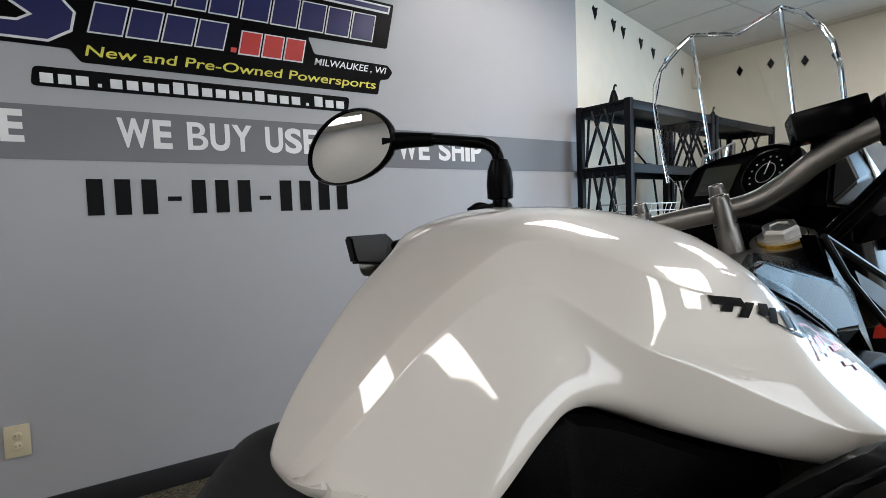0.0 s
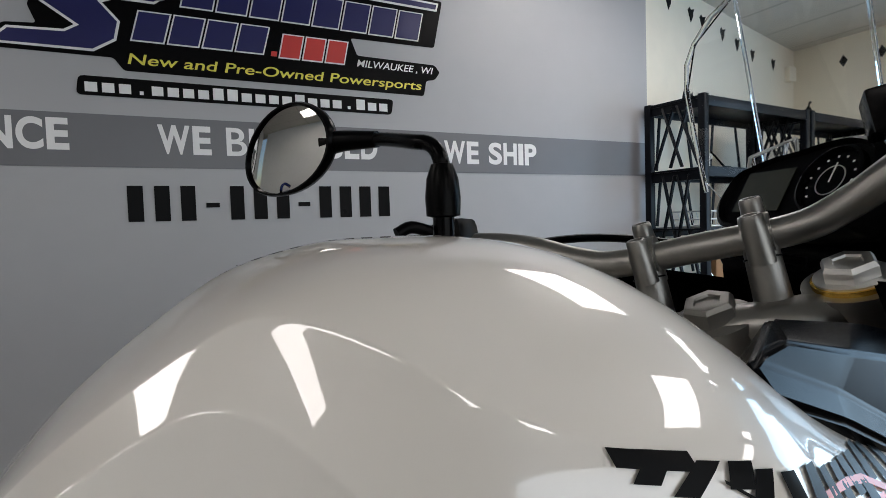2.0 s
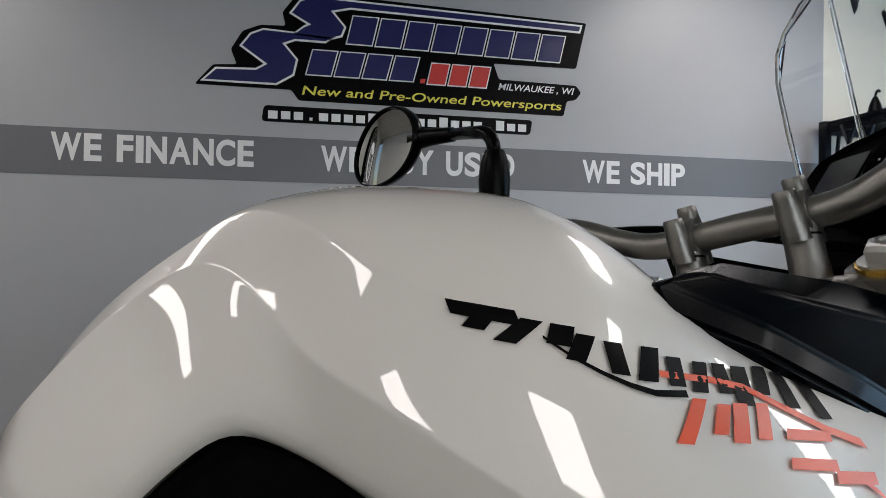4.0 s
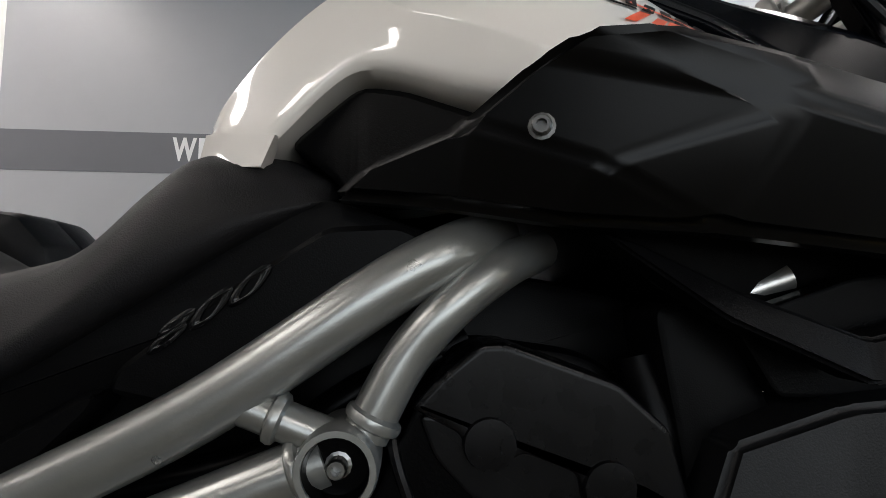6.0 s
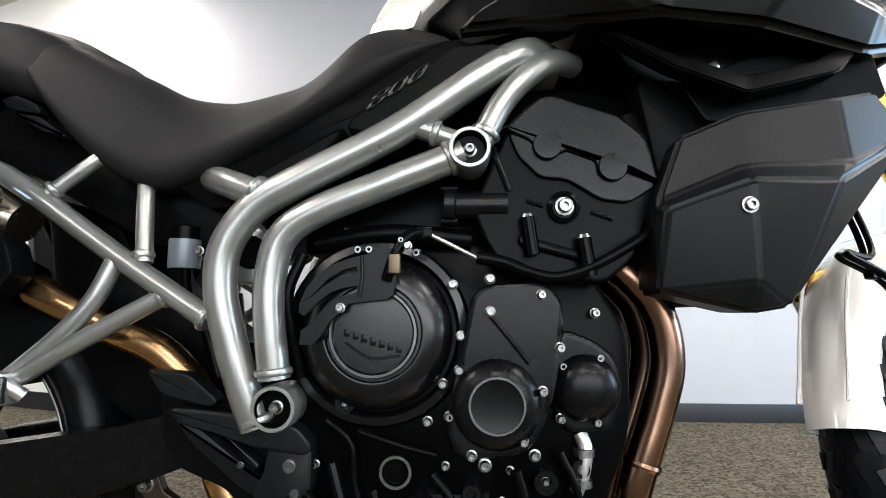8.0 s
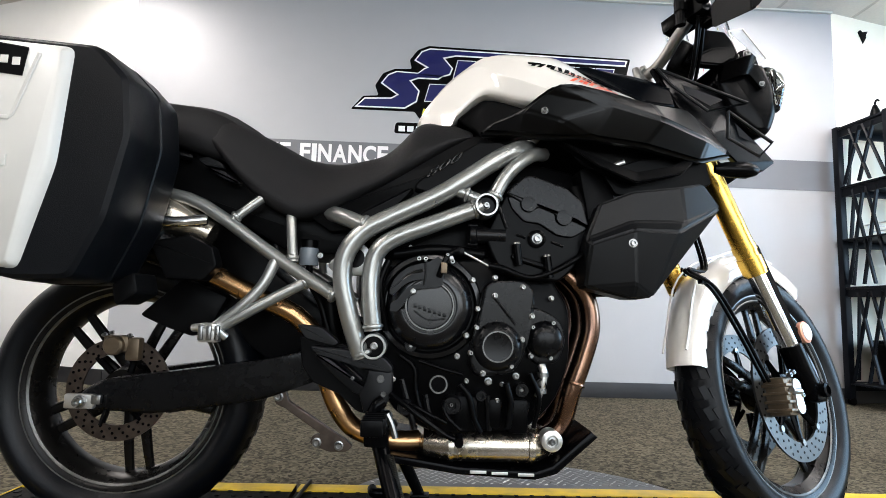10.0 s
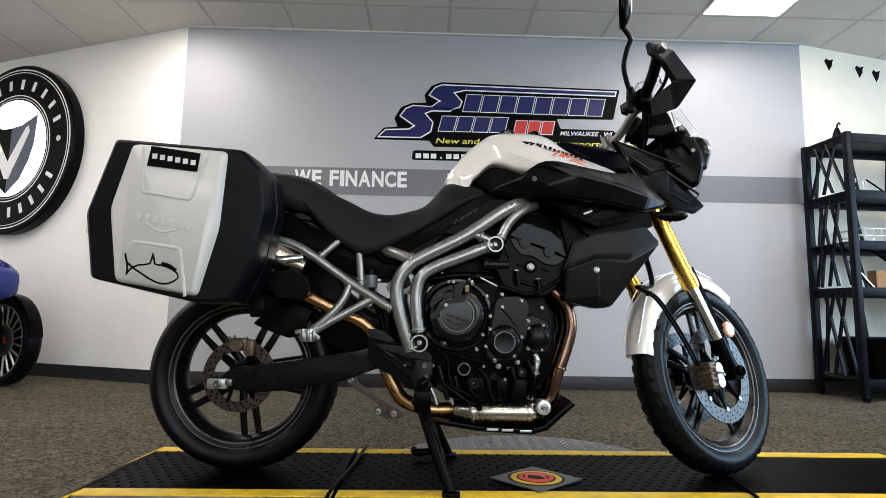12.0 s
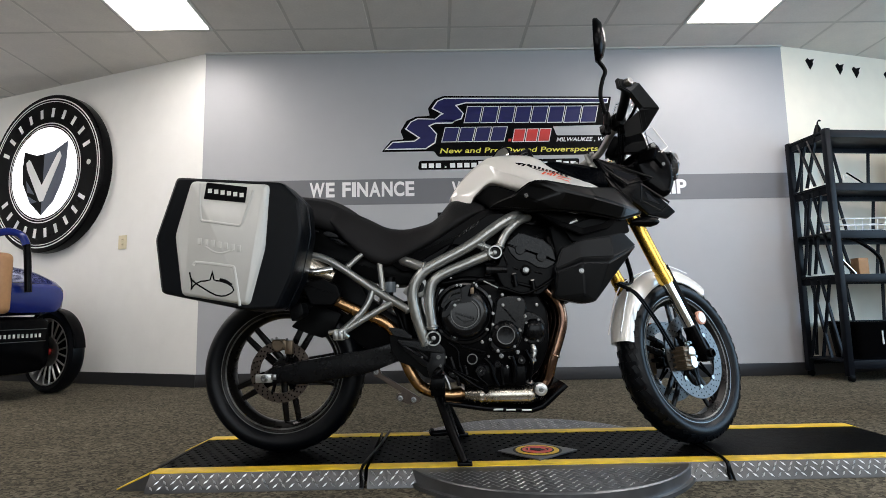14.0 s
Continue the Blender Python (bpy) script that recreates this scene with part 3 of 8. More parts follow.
side_tube("frame_tube", [(0.49, 0.206, 0.763), (0.40, 0.207, 0.727), (0.315, 0.206, 0.692), (0.278, 0.205, 0.663), (0.266, 0.204, 0.62), (0.266, 0.203, 0.57), (0.274, 0.20, 0.50)], 0.0185, M_FRAME, "silver painted lower frame tube")
side_tube("frame_tube", [(0.632, 0.150, 0.897), (0.600, 0.190, 0.883), (0.566, 0.205, 0.858), (0.536, 0.206, 0.824), (0.512, 0.208, 0.778)], 0.0150, M_FRAME, "silver painted short frame tube")
side_tube("frame_tube", [(0.415, 0.206, 0.803), (0.495, 0.207, 0.773)], 0.0125, M_FRAME)
side_tube("frame_tube", [(0.120, 0.090, 0.768), (0.165, 0.150, 0.748), (0.205, 0.190, 0.732), (0.255, 0.204, 0.712)], 0.0175, M_FRAME)
side_tube("subframe_tube", [(-0.185, 0.178, 0.775), (-0.09, 0.178, 0.748), (0.067, 0.18, 0.643), (0.195, 0.198, 0.566)], 0.0135, M_FRAME, "silver painted subframe tube", steps=3)
side_tube("subframe_tube", [(-0.03, 0.178, 0.722), (0.032, 0.165, 0.777), (0.055, 0.140, 0.795)], 0.0095, M_FRAME)
side_tube("subframe_tube", [(0.080, 0.140, 0.775), (0.087, 0.165, 0.735), (0.100, 0.181, 0.635)], 0.0105, M_FRAME)
side_tube("peg_hanger_tube", [(0.065, 0.181, 0.640), (0.045, 0.187, 0.590), (0.012, 0.192, 0.548), (-0.05, 0.195, 0.492)], 0.0115, M_FRAME, "silver pillion peg hanger tube")
side_tube("peg_hanger_tube", [(0.134, 0.186, 0.597), (0.06, 0.19, 0.555), (0.015, 0.194, 0.528), (-0.05, 0.196, 0.488)], 0.0115, M_FRAME, "silver pillion peg hanger tube")
for s in (-1, 1):
    for x, o, z, r, b in ((0.498, 0.222, 0.763, 0.0245, 0.0125), (0.277, 0.200, 0.468, 0.0265, 0.0125)):
        bm = bmesh.new()
        lathe(bm, [(r * 0.95, -0.05), (r, -0.02), (r, 0.008), (r * 0.95, 0.012), (r * 0.80, 0.012), (r * 0.76, 0.004), (r * 0.72, -0.004), (0, -0.004)], Matrix.Translation((x, CY + s * o, z)) @ Matrix.Rotation(radians(90 if s < 0 else -90), 4, "X"), 32)
        # black disc in the silver boss paints the shade of its deep recess
        bm2 = bmesh.new()
        lathe(bm2, [(r * 0.78, 0.0105), (r * 0.70, -0.0025), (0, -0.0025)], Matrix.Translation((x, CY + s * o, z)) @ Matrix.Rotation(radians(90 if s < 0 else -90), 4, "X"), 32)
        boss = bpart("frame_boss", bm, M_FRAME, None, "round silver frame boss with a recessed bolt")
        part("recess", bm2, M_SATIN, boss, "black disc darkening the recess")
        bolt(x, CY - o + 0.012, z, b * 0.62, boss, 0.012, on_side(x, CY + s * (o - 0.004), z) if s < 0 else Matrix.Translation((x, CY + o - 0.012, z)) @ Matrix.Rotation(radians(-90), 4, "X"))

def ring_bead(x, o, z, direction, r, parent_label=""):
    d = Vector(direction).normalized()
    for s in (-1,):
        bm = bmesh.new()
        q = Vector((d.x, s * d.y, d.z)).to_track_quat("Z", "Y").to_matrix().to_4x4()
        lathe(bm, [(r - 0.003, -0.006), (r + 0.0022, -0.003), (r + 0.0030, 0.0), (r + 0.0022, 0.003), (r - 0.003, 0.006)], Matrix.Translation((x, CY + s * o, z)) @ q, 24)
        bpart("weld_bead", bm, M_FRAME)


for x, o, z, d, r in ((0.432, 0.206, 0.797, (0.08, 0.0, -0.03), 0.0125), (0.458, 0.2065, 0.787, (0.08, 0.0, -0.03), 0.0135), (0.474, 0.206, 0.757, (0.09, 0, 0.036), 0.0190), (0.517, 0.208, 0.787, (0.023, 0, 0.046), 0.0155), (0.247, 0.2035, 0.717, (0.08, 0.012, -0.028), 0.0180),
                      (0.254, 0.188, 0.452, (0.02, 0, -0.05), 0.0205), (0.273, 0.2005, 0.508, (-0.008, 0, 0.07), 0.0190), (0.190, 0.1975, 0.569, (0.128, 0.018, -0.077), 0.0140), (0.129, 0.1855, 0.594, (-0.074, 0.004, -0.042), 0.0120), (0.0975, 0.180, 0.645, (0.01, 0.01, -0.1), 0.0110), (-0.024, 0.177, 0.728, (0.06, -0.013, 0.06), 0.0100)):
    ring_bead(x, o, z, d, r)

# side covers
def lean(k, zc, yaw=0.0, xc=0.7, curve=0.0):
    """Tilts a side panel: it moves inwards with height and along its length."""
    return lambda v: Vector((v.x, v.y + k * (v.z - zc) + yaw * (v.x - xc) + curve * (v.z - zc) ** 2, v.z))


def flip(v):
    return Vector((v.x, 2 * CY - v.y, v.z))


def panel(name, outline, o, depth, rises, material, label="", shape=None, corner=0.012, mirror=True):
    for s in (-1, 1) if mirror else (-1,):
        bm = bmesh.new()
        pillow(bm, outline, CY - o, depth, rises, shape, corner)
        if s > 0:
            for v in bm.verts:
                v.co = flip(v.co)
        made = bpart(name, bm, material, None, label)
        made.modifiers.new("even", "WEIGHTED_NORMAL").keep_sharp = True
        if s < 0:
            first_made = made
    return first_made


def facets(name, verts, faces, material, label="", deep=0.02, bevel=0.004, mirror=True, parent=None, toward=(0, 1, 0), turn=None):
    """A folded plastic panel: verts as (x, offset from the middle plane, z), faces by their letters."""
    first_made = None
    for s in (-1, 1) if mirror else (-1,):
        bm = bmesh.new()
        vs = {k: bm.verts.new((x, CY + s * o, z)) for k, (x, o, z) in verts.items()}
        fs = [bm.faces.new([vs[k] for k in f]) for f in faces]
        out = bmesh.ops.extrude_face_region(bm, geom=fs)
        d = Vector((toward[0], -s * toward[1], toward[2])) * deep
        for v in out["geom"]:
            if isinstance(v, bmesh.types.BMVert):
                v.co += d
        bmesh.ops.recalc_face_normals(bm, faces=bm.faces)
        sharp = [e for e in bm.edges if e.calc_face_angle(0) > 0.06]
        bmesh.ops.bevel(bm, geom=sharp, offset=bevel, segments=3, affect="EDGES", clamp_overlap=True)
        if turn is not None:
            bmesh.ops.transform(bm, matrix=turn, verts=bm.verts)
        ob = bpart(name, bm, material, parent, label, 50)
        ob.modifiers.new("even", "WEIGHTED_NORMAL").keep_sharp = True
        first_made = first_made or ob
    return first_made


facets("side_panel", {
    "a": (0.481, 0.189, 0.927), "b": (0.508, 0.203, 0.949), "c": (0.566, 0.236, 0.967), "d": (0.605, 0.268, 0.995), "e": (0.628, 0.284, 1.006), "f": (0.668, 0.290, 1.007),
    "g": (0.735, 0.288, 0.994), "h": (0.830, 0.266, 0.982), "i": (0.935, 0.205, 0.997), "j": (1.045, 0.190, 0.900), "k": (0.945, 0.238, 0.868), "l": (0.815, 0.262, 0.890),
    "m": (0.630, 0.246, 0.905), "n": (0.560, 0.222, 0.917), "p": (0.706, 0.268, 0.900), "q": (0.740, 0.292, 0.965), "r": (0.850, 0.286, 0.940), "s": (0.965, 0.236, 0.918), "t": (0.638, 0.272, 0.936)},
    ["abcn", "ctmn", "cdqt", "deq", "efq", "tqp", "tpm", "fgq", "ghrq", "hisr", "ijs", "qrlp", "rskl", "sjk"], M_PANEL_BLACK, "satin black plastic tank side panel", 0.03, 0.012)
dark_bolt = bolt(0.61, CY - 0.246, 0.957, 0.0074, bike, 0.006, Matrix.Translation((0.609 - 0.45, -0.2600, 0.957)) @ Matrix.Rotation(radians(-14), 4, "Z") @ ALONG_Y)
dark_bolt.data = dark_bolt.data.copy()
dark_bolt.data.materials[0] = M_DULL_METAL
facets("air_scoop", {
    "a": (0.650, 0.236, 0.902), "b": (0.720, 0.246, 0.852), "c": (0.802, 0.252, 0.816), "d": (0.905, 0.246, 0.842), "e": (0.958, 0.222, 0.893), "f": (0.935, 0.228, 0.888), "g": (0.888, 0.236, 0.860), "h": (0.808, 0.240, 0.842), "i": (0.735, 0.236, 0.868), "j": (0.672, 0.230, 0.898)},
    ["abij", "bchi", "cdgh", "defg"], M_BLACK, "black lower edge of the air scoop", 0.03, 0.003)
panel("infill_panel", [(0.436, 0.980), (0.47, 1.006), (0.495, 1.024), (0.53, 1.016), (0.60, 0.984), (0.65, 0.975), (0.64, 0.94), (0.55, 0.925), (0.492, 0.922), (0.478, 0.950)], 0.140, 0.05, [(0.006, 0.006)], M_BLACK, "black infill panel under the tank", lean(0.1, 0.97, -0.42, 0.5))
panel("seat_side_cover", [(0.346, 0.798), (0.352, 0.814), (0.420, 0.866), (0.482, 0.907), (0.530, 0.910), (0.552, 0.900), (0.50, 0.868), (0.385, 0.790)], 0.188, 0.05, [(0.004, 0.004)], M_BLACK, "black cover under the seat with raised figures", None, 0.008)
panel("seat_side_cover", [(0.229, 0.740), (0.335, 0.800), (0.347, 0.801), (0.341, 0.786), (0.30, 0.745), (0.262, 0.722), (0.245, 0.728)], 0.188, 0.05, [(0.005, 0.006)], M_BLACK, "black rear cover under the seat", None, 0.008)
facets("radiator_cowl", {
    "a": (0.735, 0.224, 0.776), "b": (0.800, 0.234, 0.802), "c": (0.900, 0.244, 0.814), "d": (0.952, 0.232, 0.826), "e": (1.004, 0.208, 0.780), "f": (0.842, 0.232, 0.584), "g": (0.800, 0.236, 0.577),
    "h": (0.704, 0.222, 0.600), "i": (0.704, 0.230, 0.698), "j": (0.797, 0.240, 0.736), "k": (0.905, 0.250, 0.738), "l": (0.885, 0.266, 0.716), "m": (0.795, 0.262, 0.718), "n": (0.712, 0.244, 0.688), "p": (0.800, 0.256, 0.610)},
    ["iabj", "bckj", "cdek", "ijmn", "jklm", "kel", "nmph", "mlfp", "lef", "pfg", "phg", "inh"], M_COWL, "matt black plastic radiator cowl", 0.07, 0.008)
bolt(0.79, CY - 0.250, 0.690, 0.0085, bike, 0.006, Matrix.Translation((0.79 - 0.45, -0.2605, 0.690)) @ ALONG_Y)
facets("tank_top_cover", {
    "a": (0.697, 0.158, 1.103), "b": (0.757, 0.128, 1.112), "c": (0.842, 0.128, 1.101), "d": (0.940, 0.128, 1.078), "h": (0.733, 0.152, 1.106), "i": (0.796, 0.150, 1.091), "j": (0.884, 0.150, 1.072), "e": (0.925, 0.146, 1.062),
    "k": (0.765, 0.159, 1.077), "l": (0.823, 0.160, 1.048), "m": (0.860, 0.162, 1.026), "n": (0.700, 0.168, 1.087), "p": (0.750, 0.172, 1.068), "q": (0.799, 0.174, 1.044), "r": (0.842, 0.172, 1.022), "s": (0.930, 0.160, 1.020)},
    ["abh", "bcih", "cdji", "dej", "ahk", "hik", "ijlk", "jml", "jesm", "akpn", "klqp", "lmrq"], M_COVER, "satin black faceted cover beside the tank top", 0.05, 0.003, toward=(0, 0.55, -0.85))
facets("beak_panel", {
    "a": (0.888, 0.135, 1.121), "c": (1.144, 0.080, 1.077), "k": (1.065, 0.108, 1.037), "j": (0.915, 0.142, 1.066), "i": (0.945, 0.156, 1.008), "h": (1.012, 0.150, 0.962), "d": (1.114, 0.098, 1.009), "e": (1.209, 0.085, 0.922), "f": (1.170, 0.095, 0.894), "g": (1.091, 0.125, 0.904)},
    ["ackj", "jkhi", "kcd", "kdh", "degh", "efg"], M_SATIN, "satin black front fairing panel with indicator", 0.02, 0.003)

# engine
bm = bmesh.new()
prism(bm, rounded([(0.30, 0.62), (0.36, 0.655), (0.52, 0.665), (0.64, 0.64), (0.69, 0.56), (0.69, 0.44), (0.66, 0.36), (0.60, 0.30), (0.40, 0.29), (0.31, 0.34), (0.28, 0.44)], 0.03), CY - 0.165, CY + 0.165, 0.012)
crank = bpart("crankcase", bm, M_CASE, None, "black cast alloy crankcase")
bm = bmesh.new()
prism(bm, rounded([(0.50, 0.66), (0.545, 0.80), (0.57, 0.835), (0.67, 0.822), (0.72, 0.785), (0.722, 0.735), (0.66, 0.60), (0.54, 0.60)], 0.02), CY - 0.150, CY + 0.15, 0.012)
bpart("cylinder_head", bm, M_CASE, None, "black cylinder block and head")


def face_prism(name, outline, o0, o1, material, parent=None, label="", bevel=0.004, corner=0.008, mirror=False):
    """A plate on the viewer's side between two lateral offsets from the middle plane."""
    bm = bmesh.new()
    prism(bm, rounded(outline, corner), CY - o1, CY - o0, bevel)
    ob = bpart(name, bm, material, parent, label)
    ob.modifiers.new("even", "WEIGHTED_NORMAL").keep_sharp = True
    return ob


def face_lathe(name, x, z, o, profile, material, label="", seg=40):
    bm = bmesh.new()
    lathe(bm, profile, on_side(x, CY - o, z), seg)
    return bpart(name, bm, material, None, label)


def kid(name, bm, material, parent, label=""):
    """A piece under a part of the motorcycle."""
    return part(name, bm, material, parent, label)


# clutch cover with its ring, guard and lever
clutch = face_lathe("clutch_cover", 0.388, 0.553, 0.150, [(0.112, 0), (0.112, 0.022), (0.108, 0.028), (0.099, 0.030), (0.095, 0.024), (0.0945, 0.010), (0.0905, 0.010), (0.0892, 0.036), (0.086, 0.043), (0.074, 0.052), (0.058, 0.0585), (0.056, 0.058), (0.0545, 0.053), (0.0515, 0.053), (0.0500, 0.0585), (0.047, 0.0590), (0.045, 0.056), (0.0, 0.057)], M_GLOSS, "black round clutch cover", 56)
bm = bmesh.new()
lathe(bm, [(0.0472, 0.0), (0.0472, 0.0015), (0.0500, 0.0015), (0.0500, 0.0)], on_side(0.388, CY - 0.2087, 0.553), 56, closed=True)
kid("ring", bm, M_DULL_METAL, clutch, "grey edge ring")
for k in range(7):
    bm = bmesh.new()
    box(bm, (0.358 + k * 0.0100, CY - 0.2073, 0.553 - k * 0.0030), (0.0066, 0.0016, 0.010 - 0.0006 * abs(k - 3)), 0.0006)
    kid("raised_bar", bm, M_ENGINE, clutch)
bm = bmesh.new()
tube(bm, [(0.356, CY - 0.2075, 0.542), (0.385, CY - 0.2080, 0.525), (0.420, CY - 0.2075, 0.528)], 0.0016, 6, 5)
kid("raised_swoosh", bm, M_ENGINE, clutch)


bm = bmesh.new()
prism(bm, [(0.307, 0.5868), (0.314, 0.604), (0.326, 0.618), (0.342, 0.630), (0.366, 0.638), (0.383, 0.642), (0.401, 0.653), (0.418, 0.643), (0.415, 0.615), (0.412, 0.596), (0.405, 0.591), (0.385, 0.589), (0.362, 0.586), (0.350, 0.574), (0.341, 0.566), (0.334, 0.553), (0.322, 0.540), (0.308, 0.540), (0.309, 0.556), (0.322, 0.564), (0.330, 0.576), (0.338, 0.585), (0.345, 0.591), (0.357, 0.595), (0.371, 0.598),
           (0.372, 0.606), (0.357, 0.604), (0.342, 0.599), (0.330, 0.590), (0.320, 0.580), (0.312, 0.572), (0.306, 0.576), (0.3065, 0.5860), (0.3195, 0.5925), (0.332, 0.604), (0.350, 0.616), (0.372, 0.621), (0.370, 0.628), (0.355, 0.624), (0.338, 0.614), (0.3195, 0.5940)], CY - 0.222, CY - 0.213, 0.0)
guard = bpart("clutch_guard", bm, M_COWL, None, "slotted black plastic clutch guard")
bm = bmesh.new()
tube(bm, [(0.376, CY - 0.2225, 0.640), (0.377, CY - 0.2225, 0.615), (0.374, CY - 0.2225, 0.594)], 0.0022, 8, 3)
kid("rib", bm, M_COWL, guard)
for x, z in ((0.330, 0.553), (0.395, 0.640)):
    bm = bmesh.new()
    lathe(bm, [(0.008, 0), (0.008, 0.016), (0.005, 0.018), (0, 0.018)], on_side(x, CY - 0.196, z), 14)
    kid("spacer", bm, M_BLACK, guard)
bm = bmesh.new()
tube(bm, [(0.404, CY - 0.222, 0.612), (0.414, CY - 0.226, 0.640), (0.428, CY - 0.222, 0.662), (0.444, CY - 0.214, 0.667)], 0.0065, 10, 4)
arm = bpart("clutch_arm", bm, M_SATIN, None, "black clutch release arm")
bm = bmesh.new()
box(bm, (0.414, CY - 0.228, 0.630), (0.013, 0.010, 0.022), 0.002)
kid("pivot_block", bm, M_CALIPER, arm, "bronze pivot block")
bm = bmesh.new()
box(bm, (0.446, CY - 0.213, 0.667), (0.018, 0.014, 0.014), 0.002)
kid("cable_clip", bm, M_SATIN, arm)
bolt(0, 0, 0, 0.0050, arm, 0.006, on_side(0.428, CY - 0.226, 0.651))
bolt(0, 0, 0, 0.0040, arm, 0.006, on_side(0.421, CY - 0.226, 0.657))
bolt(0, 0, 0, 0.0055, guard, 0.006, on_side(0.353, CY - 0.222, 0.581))

timing = face_prism("timing_cover", [(0.500, 0.596), (0.516, 0.610), (0.583, 0.614), (0.606, 0.590), (0.603, 0.548), (0.593, 0.493), (0.582, 0.450), (0.561, 0.420), (0.487, 0.412), (0.470, 0.440), (0.480, 0.492)], 0.14, 0.205, M_ENGINE, None, "black timing cover", 0.008, 0.015)
capd = face_lathe("oil_filler_cap", 0.528, 0.475, 0.195, [(0.052, 0), (0.050, 0.012), (0.040, 0.022), (0.032, 0.024), (0.031, 0.020), (0.028, 0.019), (0.0, 0.021)], M_ENGINE, "round black cover with a grey ring")
bm = bmesh.new()
lathe(bm, [(0.0290, 0.0), (0.0290, 0.002), (0.0315, 0.002), (0.0315, 0.0)], on_side(0.528, CY - 0.2165, 0.475), 40, closed=True)
kid("ring", bm, M_DULL_METAL, capd, "grey edge ring")
bm = bmesh.new()
tube(bm, [(0.520, CY - 0.205, 0.575), (0.545, CY - 0.206, 0.545), (0.565, CY - 0.205, 0.52)], 0.003, 8, 4)
kid("rib", bm, M_ENGINE, timing)
alt = face_prism("pump_cover", [(0.606, 0.560), (0.644, 0.546), (0.670, 0.528), (0.679, 0.486), (0.663, 0.440), (0.612, 0.436), (0.592, 0.470), (0.595, 0.52)], 0.13, 0.175, M_ENGINE, None, "black water pump cover", 0.008, 0.014)
face_lathe("pump_dome", 0.633, 0.490, 0.172, [(0.040, 0), (0.038, 0.008), (0.028, 0.017), (0.012, 0.021), (0.0, 0.021)], M_ENGINE, "domed black cover")

# cylinder head covers
head = face_prism("head_side", [(0.500, 0.700), (0.545, 0.800), (0.60, 0.79), (0.70, 0.75), (0.722, 0.730), (0.690, 0.640), (0.655, 0.610), (0.54, 0.620), (0.515, 0.66)], 0.13, 0.196, M_CASE, None, "black cylinder head side", 0.006, 0.012)
face_prism("cam_cover_plate", [(0.539 + (x - 0.536) * 0.945, z - 0.009) for x, z in ((0.541, 0.798), (0.553, 0.770), (0.580, 0.744), (0.614, 0.741), (0.654, 0.717), (0.688, 0.713), (0.724, 0.733), (0.70, 0.765), (0.60, 0.79))], 0.16, 0.203, M_ENGINE, None, "plain black plate under the cam cover", 0.003, 0.008)
cam_cover = face_prism("cam_cover", [(0.539 + (x - 0.536) * 0.945, z - 0.009) for x, z in ((0.536, 0.802), (0.556, 0.822), (0.582, 0.842), (0.600, 0.843), (0.676, 0.818), (0.710, 0.790), (0.727, 0.733), (0.702, 0.742), (0.690, 0.752), (0.682, 0.742), (0.664, 0.738), (0.650, 0.746), (0.648, 0.762), (0.612, 0.775), (0.604, 0.770), (0.588, 0.764), (0.574, 0.772), (0.570, 0.786))], 0.15, 0.208, M_ENGINE, None, "matt black plastic cam cover", 0.005, 0.005)
for x, z in ((0.589, 0.772), (0.664, 0.746)):
    bm = bmesh.new()
    lathe(bm, [(0.017, 0), (0.016, 0.004), (0.0, 0.005)], on_side(x, CY - 0.207, z), 24)
    kid("round_boss", bm, M_ENGINE, cam_cover)
bm = bmesh.new()
lathe(bm, [(0.019, -0.004), (0.019, 0.004), (0.014, 0.006), (0.013, 0.003), (0, 0.003)], on_side(0.608, CY - 0.198, 0.700), 28)
kid("plug", bm, M_SATIN, head)
bolt(0, 0, 0, 0.0105, head, 0.010, on_side(0.608, CY - 0.203, 0.700))
for pts, r in (([(0.545, -0.197, 0.720), (0.532, -0.197, 0.755), (0.527, -0.19, 0.775)], 0.004), ([(0.64, -0.197, 0.695), (0.665, -0.197, 0.686)], 0.003), ([(0.565, -0.197, 0.708), (0.585, -0.197, 0.702)], 0.003)):
    bm = bmesh.new()
    tube(bm, [(x, CY + o, z) for x, o, z in pts], r, 8, 4)
    kid("rib", bm, M_ENGINE, head)
# coolant elbow and pipe stubs
bm = bmesh.new()
lathe(bm, [(0.0, 0), (0.021, 0), (0.021, 0.012), (0.017, 0.014), (0.017, 0.075), (0.0, 0.075)], Matrix.Translation((0.468, CY - 0.185, 0.705)) @ Matrix.Rotation(radians(90), 4, "Y"), 24)
elbow = bpart("coolant_elbow", bm, M_ENGINE, None, "black coolant pipe elbow")
for dz in (-0.020, 0.020):
    bm = bmesh.new()
    lathe(bm, [(0, 0), (0.006, 0), (0.006, 0.02), (0, 0.02)], Matrix.Translation((0.464, CY - 0.187, 0.705 + dz)) @ Matrix.Rotation(radians(90), 4, "Y"), 10)
    kid("pipe_bolt", bm, M_SATIN, elbow)
# bracket with two studs above the timing cover
for x, z in ((0.566, 0.672), (0.630, 0.648)):
    bm = bmesh.new()
    lathe(bm, [(0, -0.030), (0.0085, -0.030), (0.0085, 0.014), (0.0, 0.014)], Matrix.Translation((x, CY - 0.21, z)) @ Matrix.Rotation(radians(-8), 4, "Y"), 14)
    stud = bpart("stud", bm, M_SATIN, None, "black stud with a bright top")
    bm = bmesh.new()
    lathe(bm, [(0, 0.014), (0.0086, 0.014), (0.007, 0.018), (0, 0.018)], Matrix.Translation((x, CY - 0.21, z)) @ Matrix.Rotation(radians(-8), 4, "Y"), 14)
    kid("stud_top", bm, M_STEEL, stud)
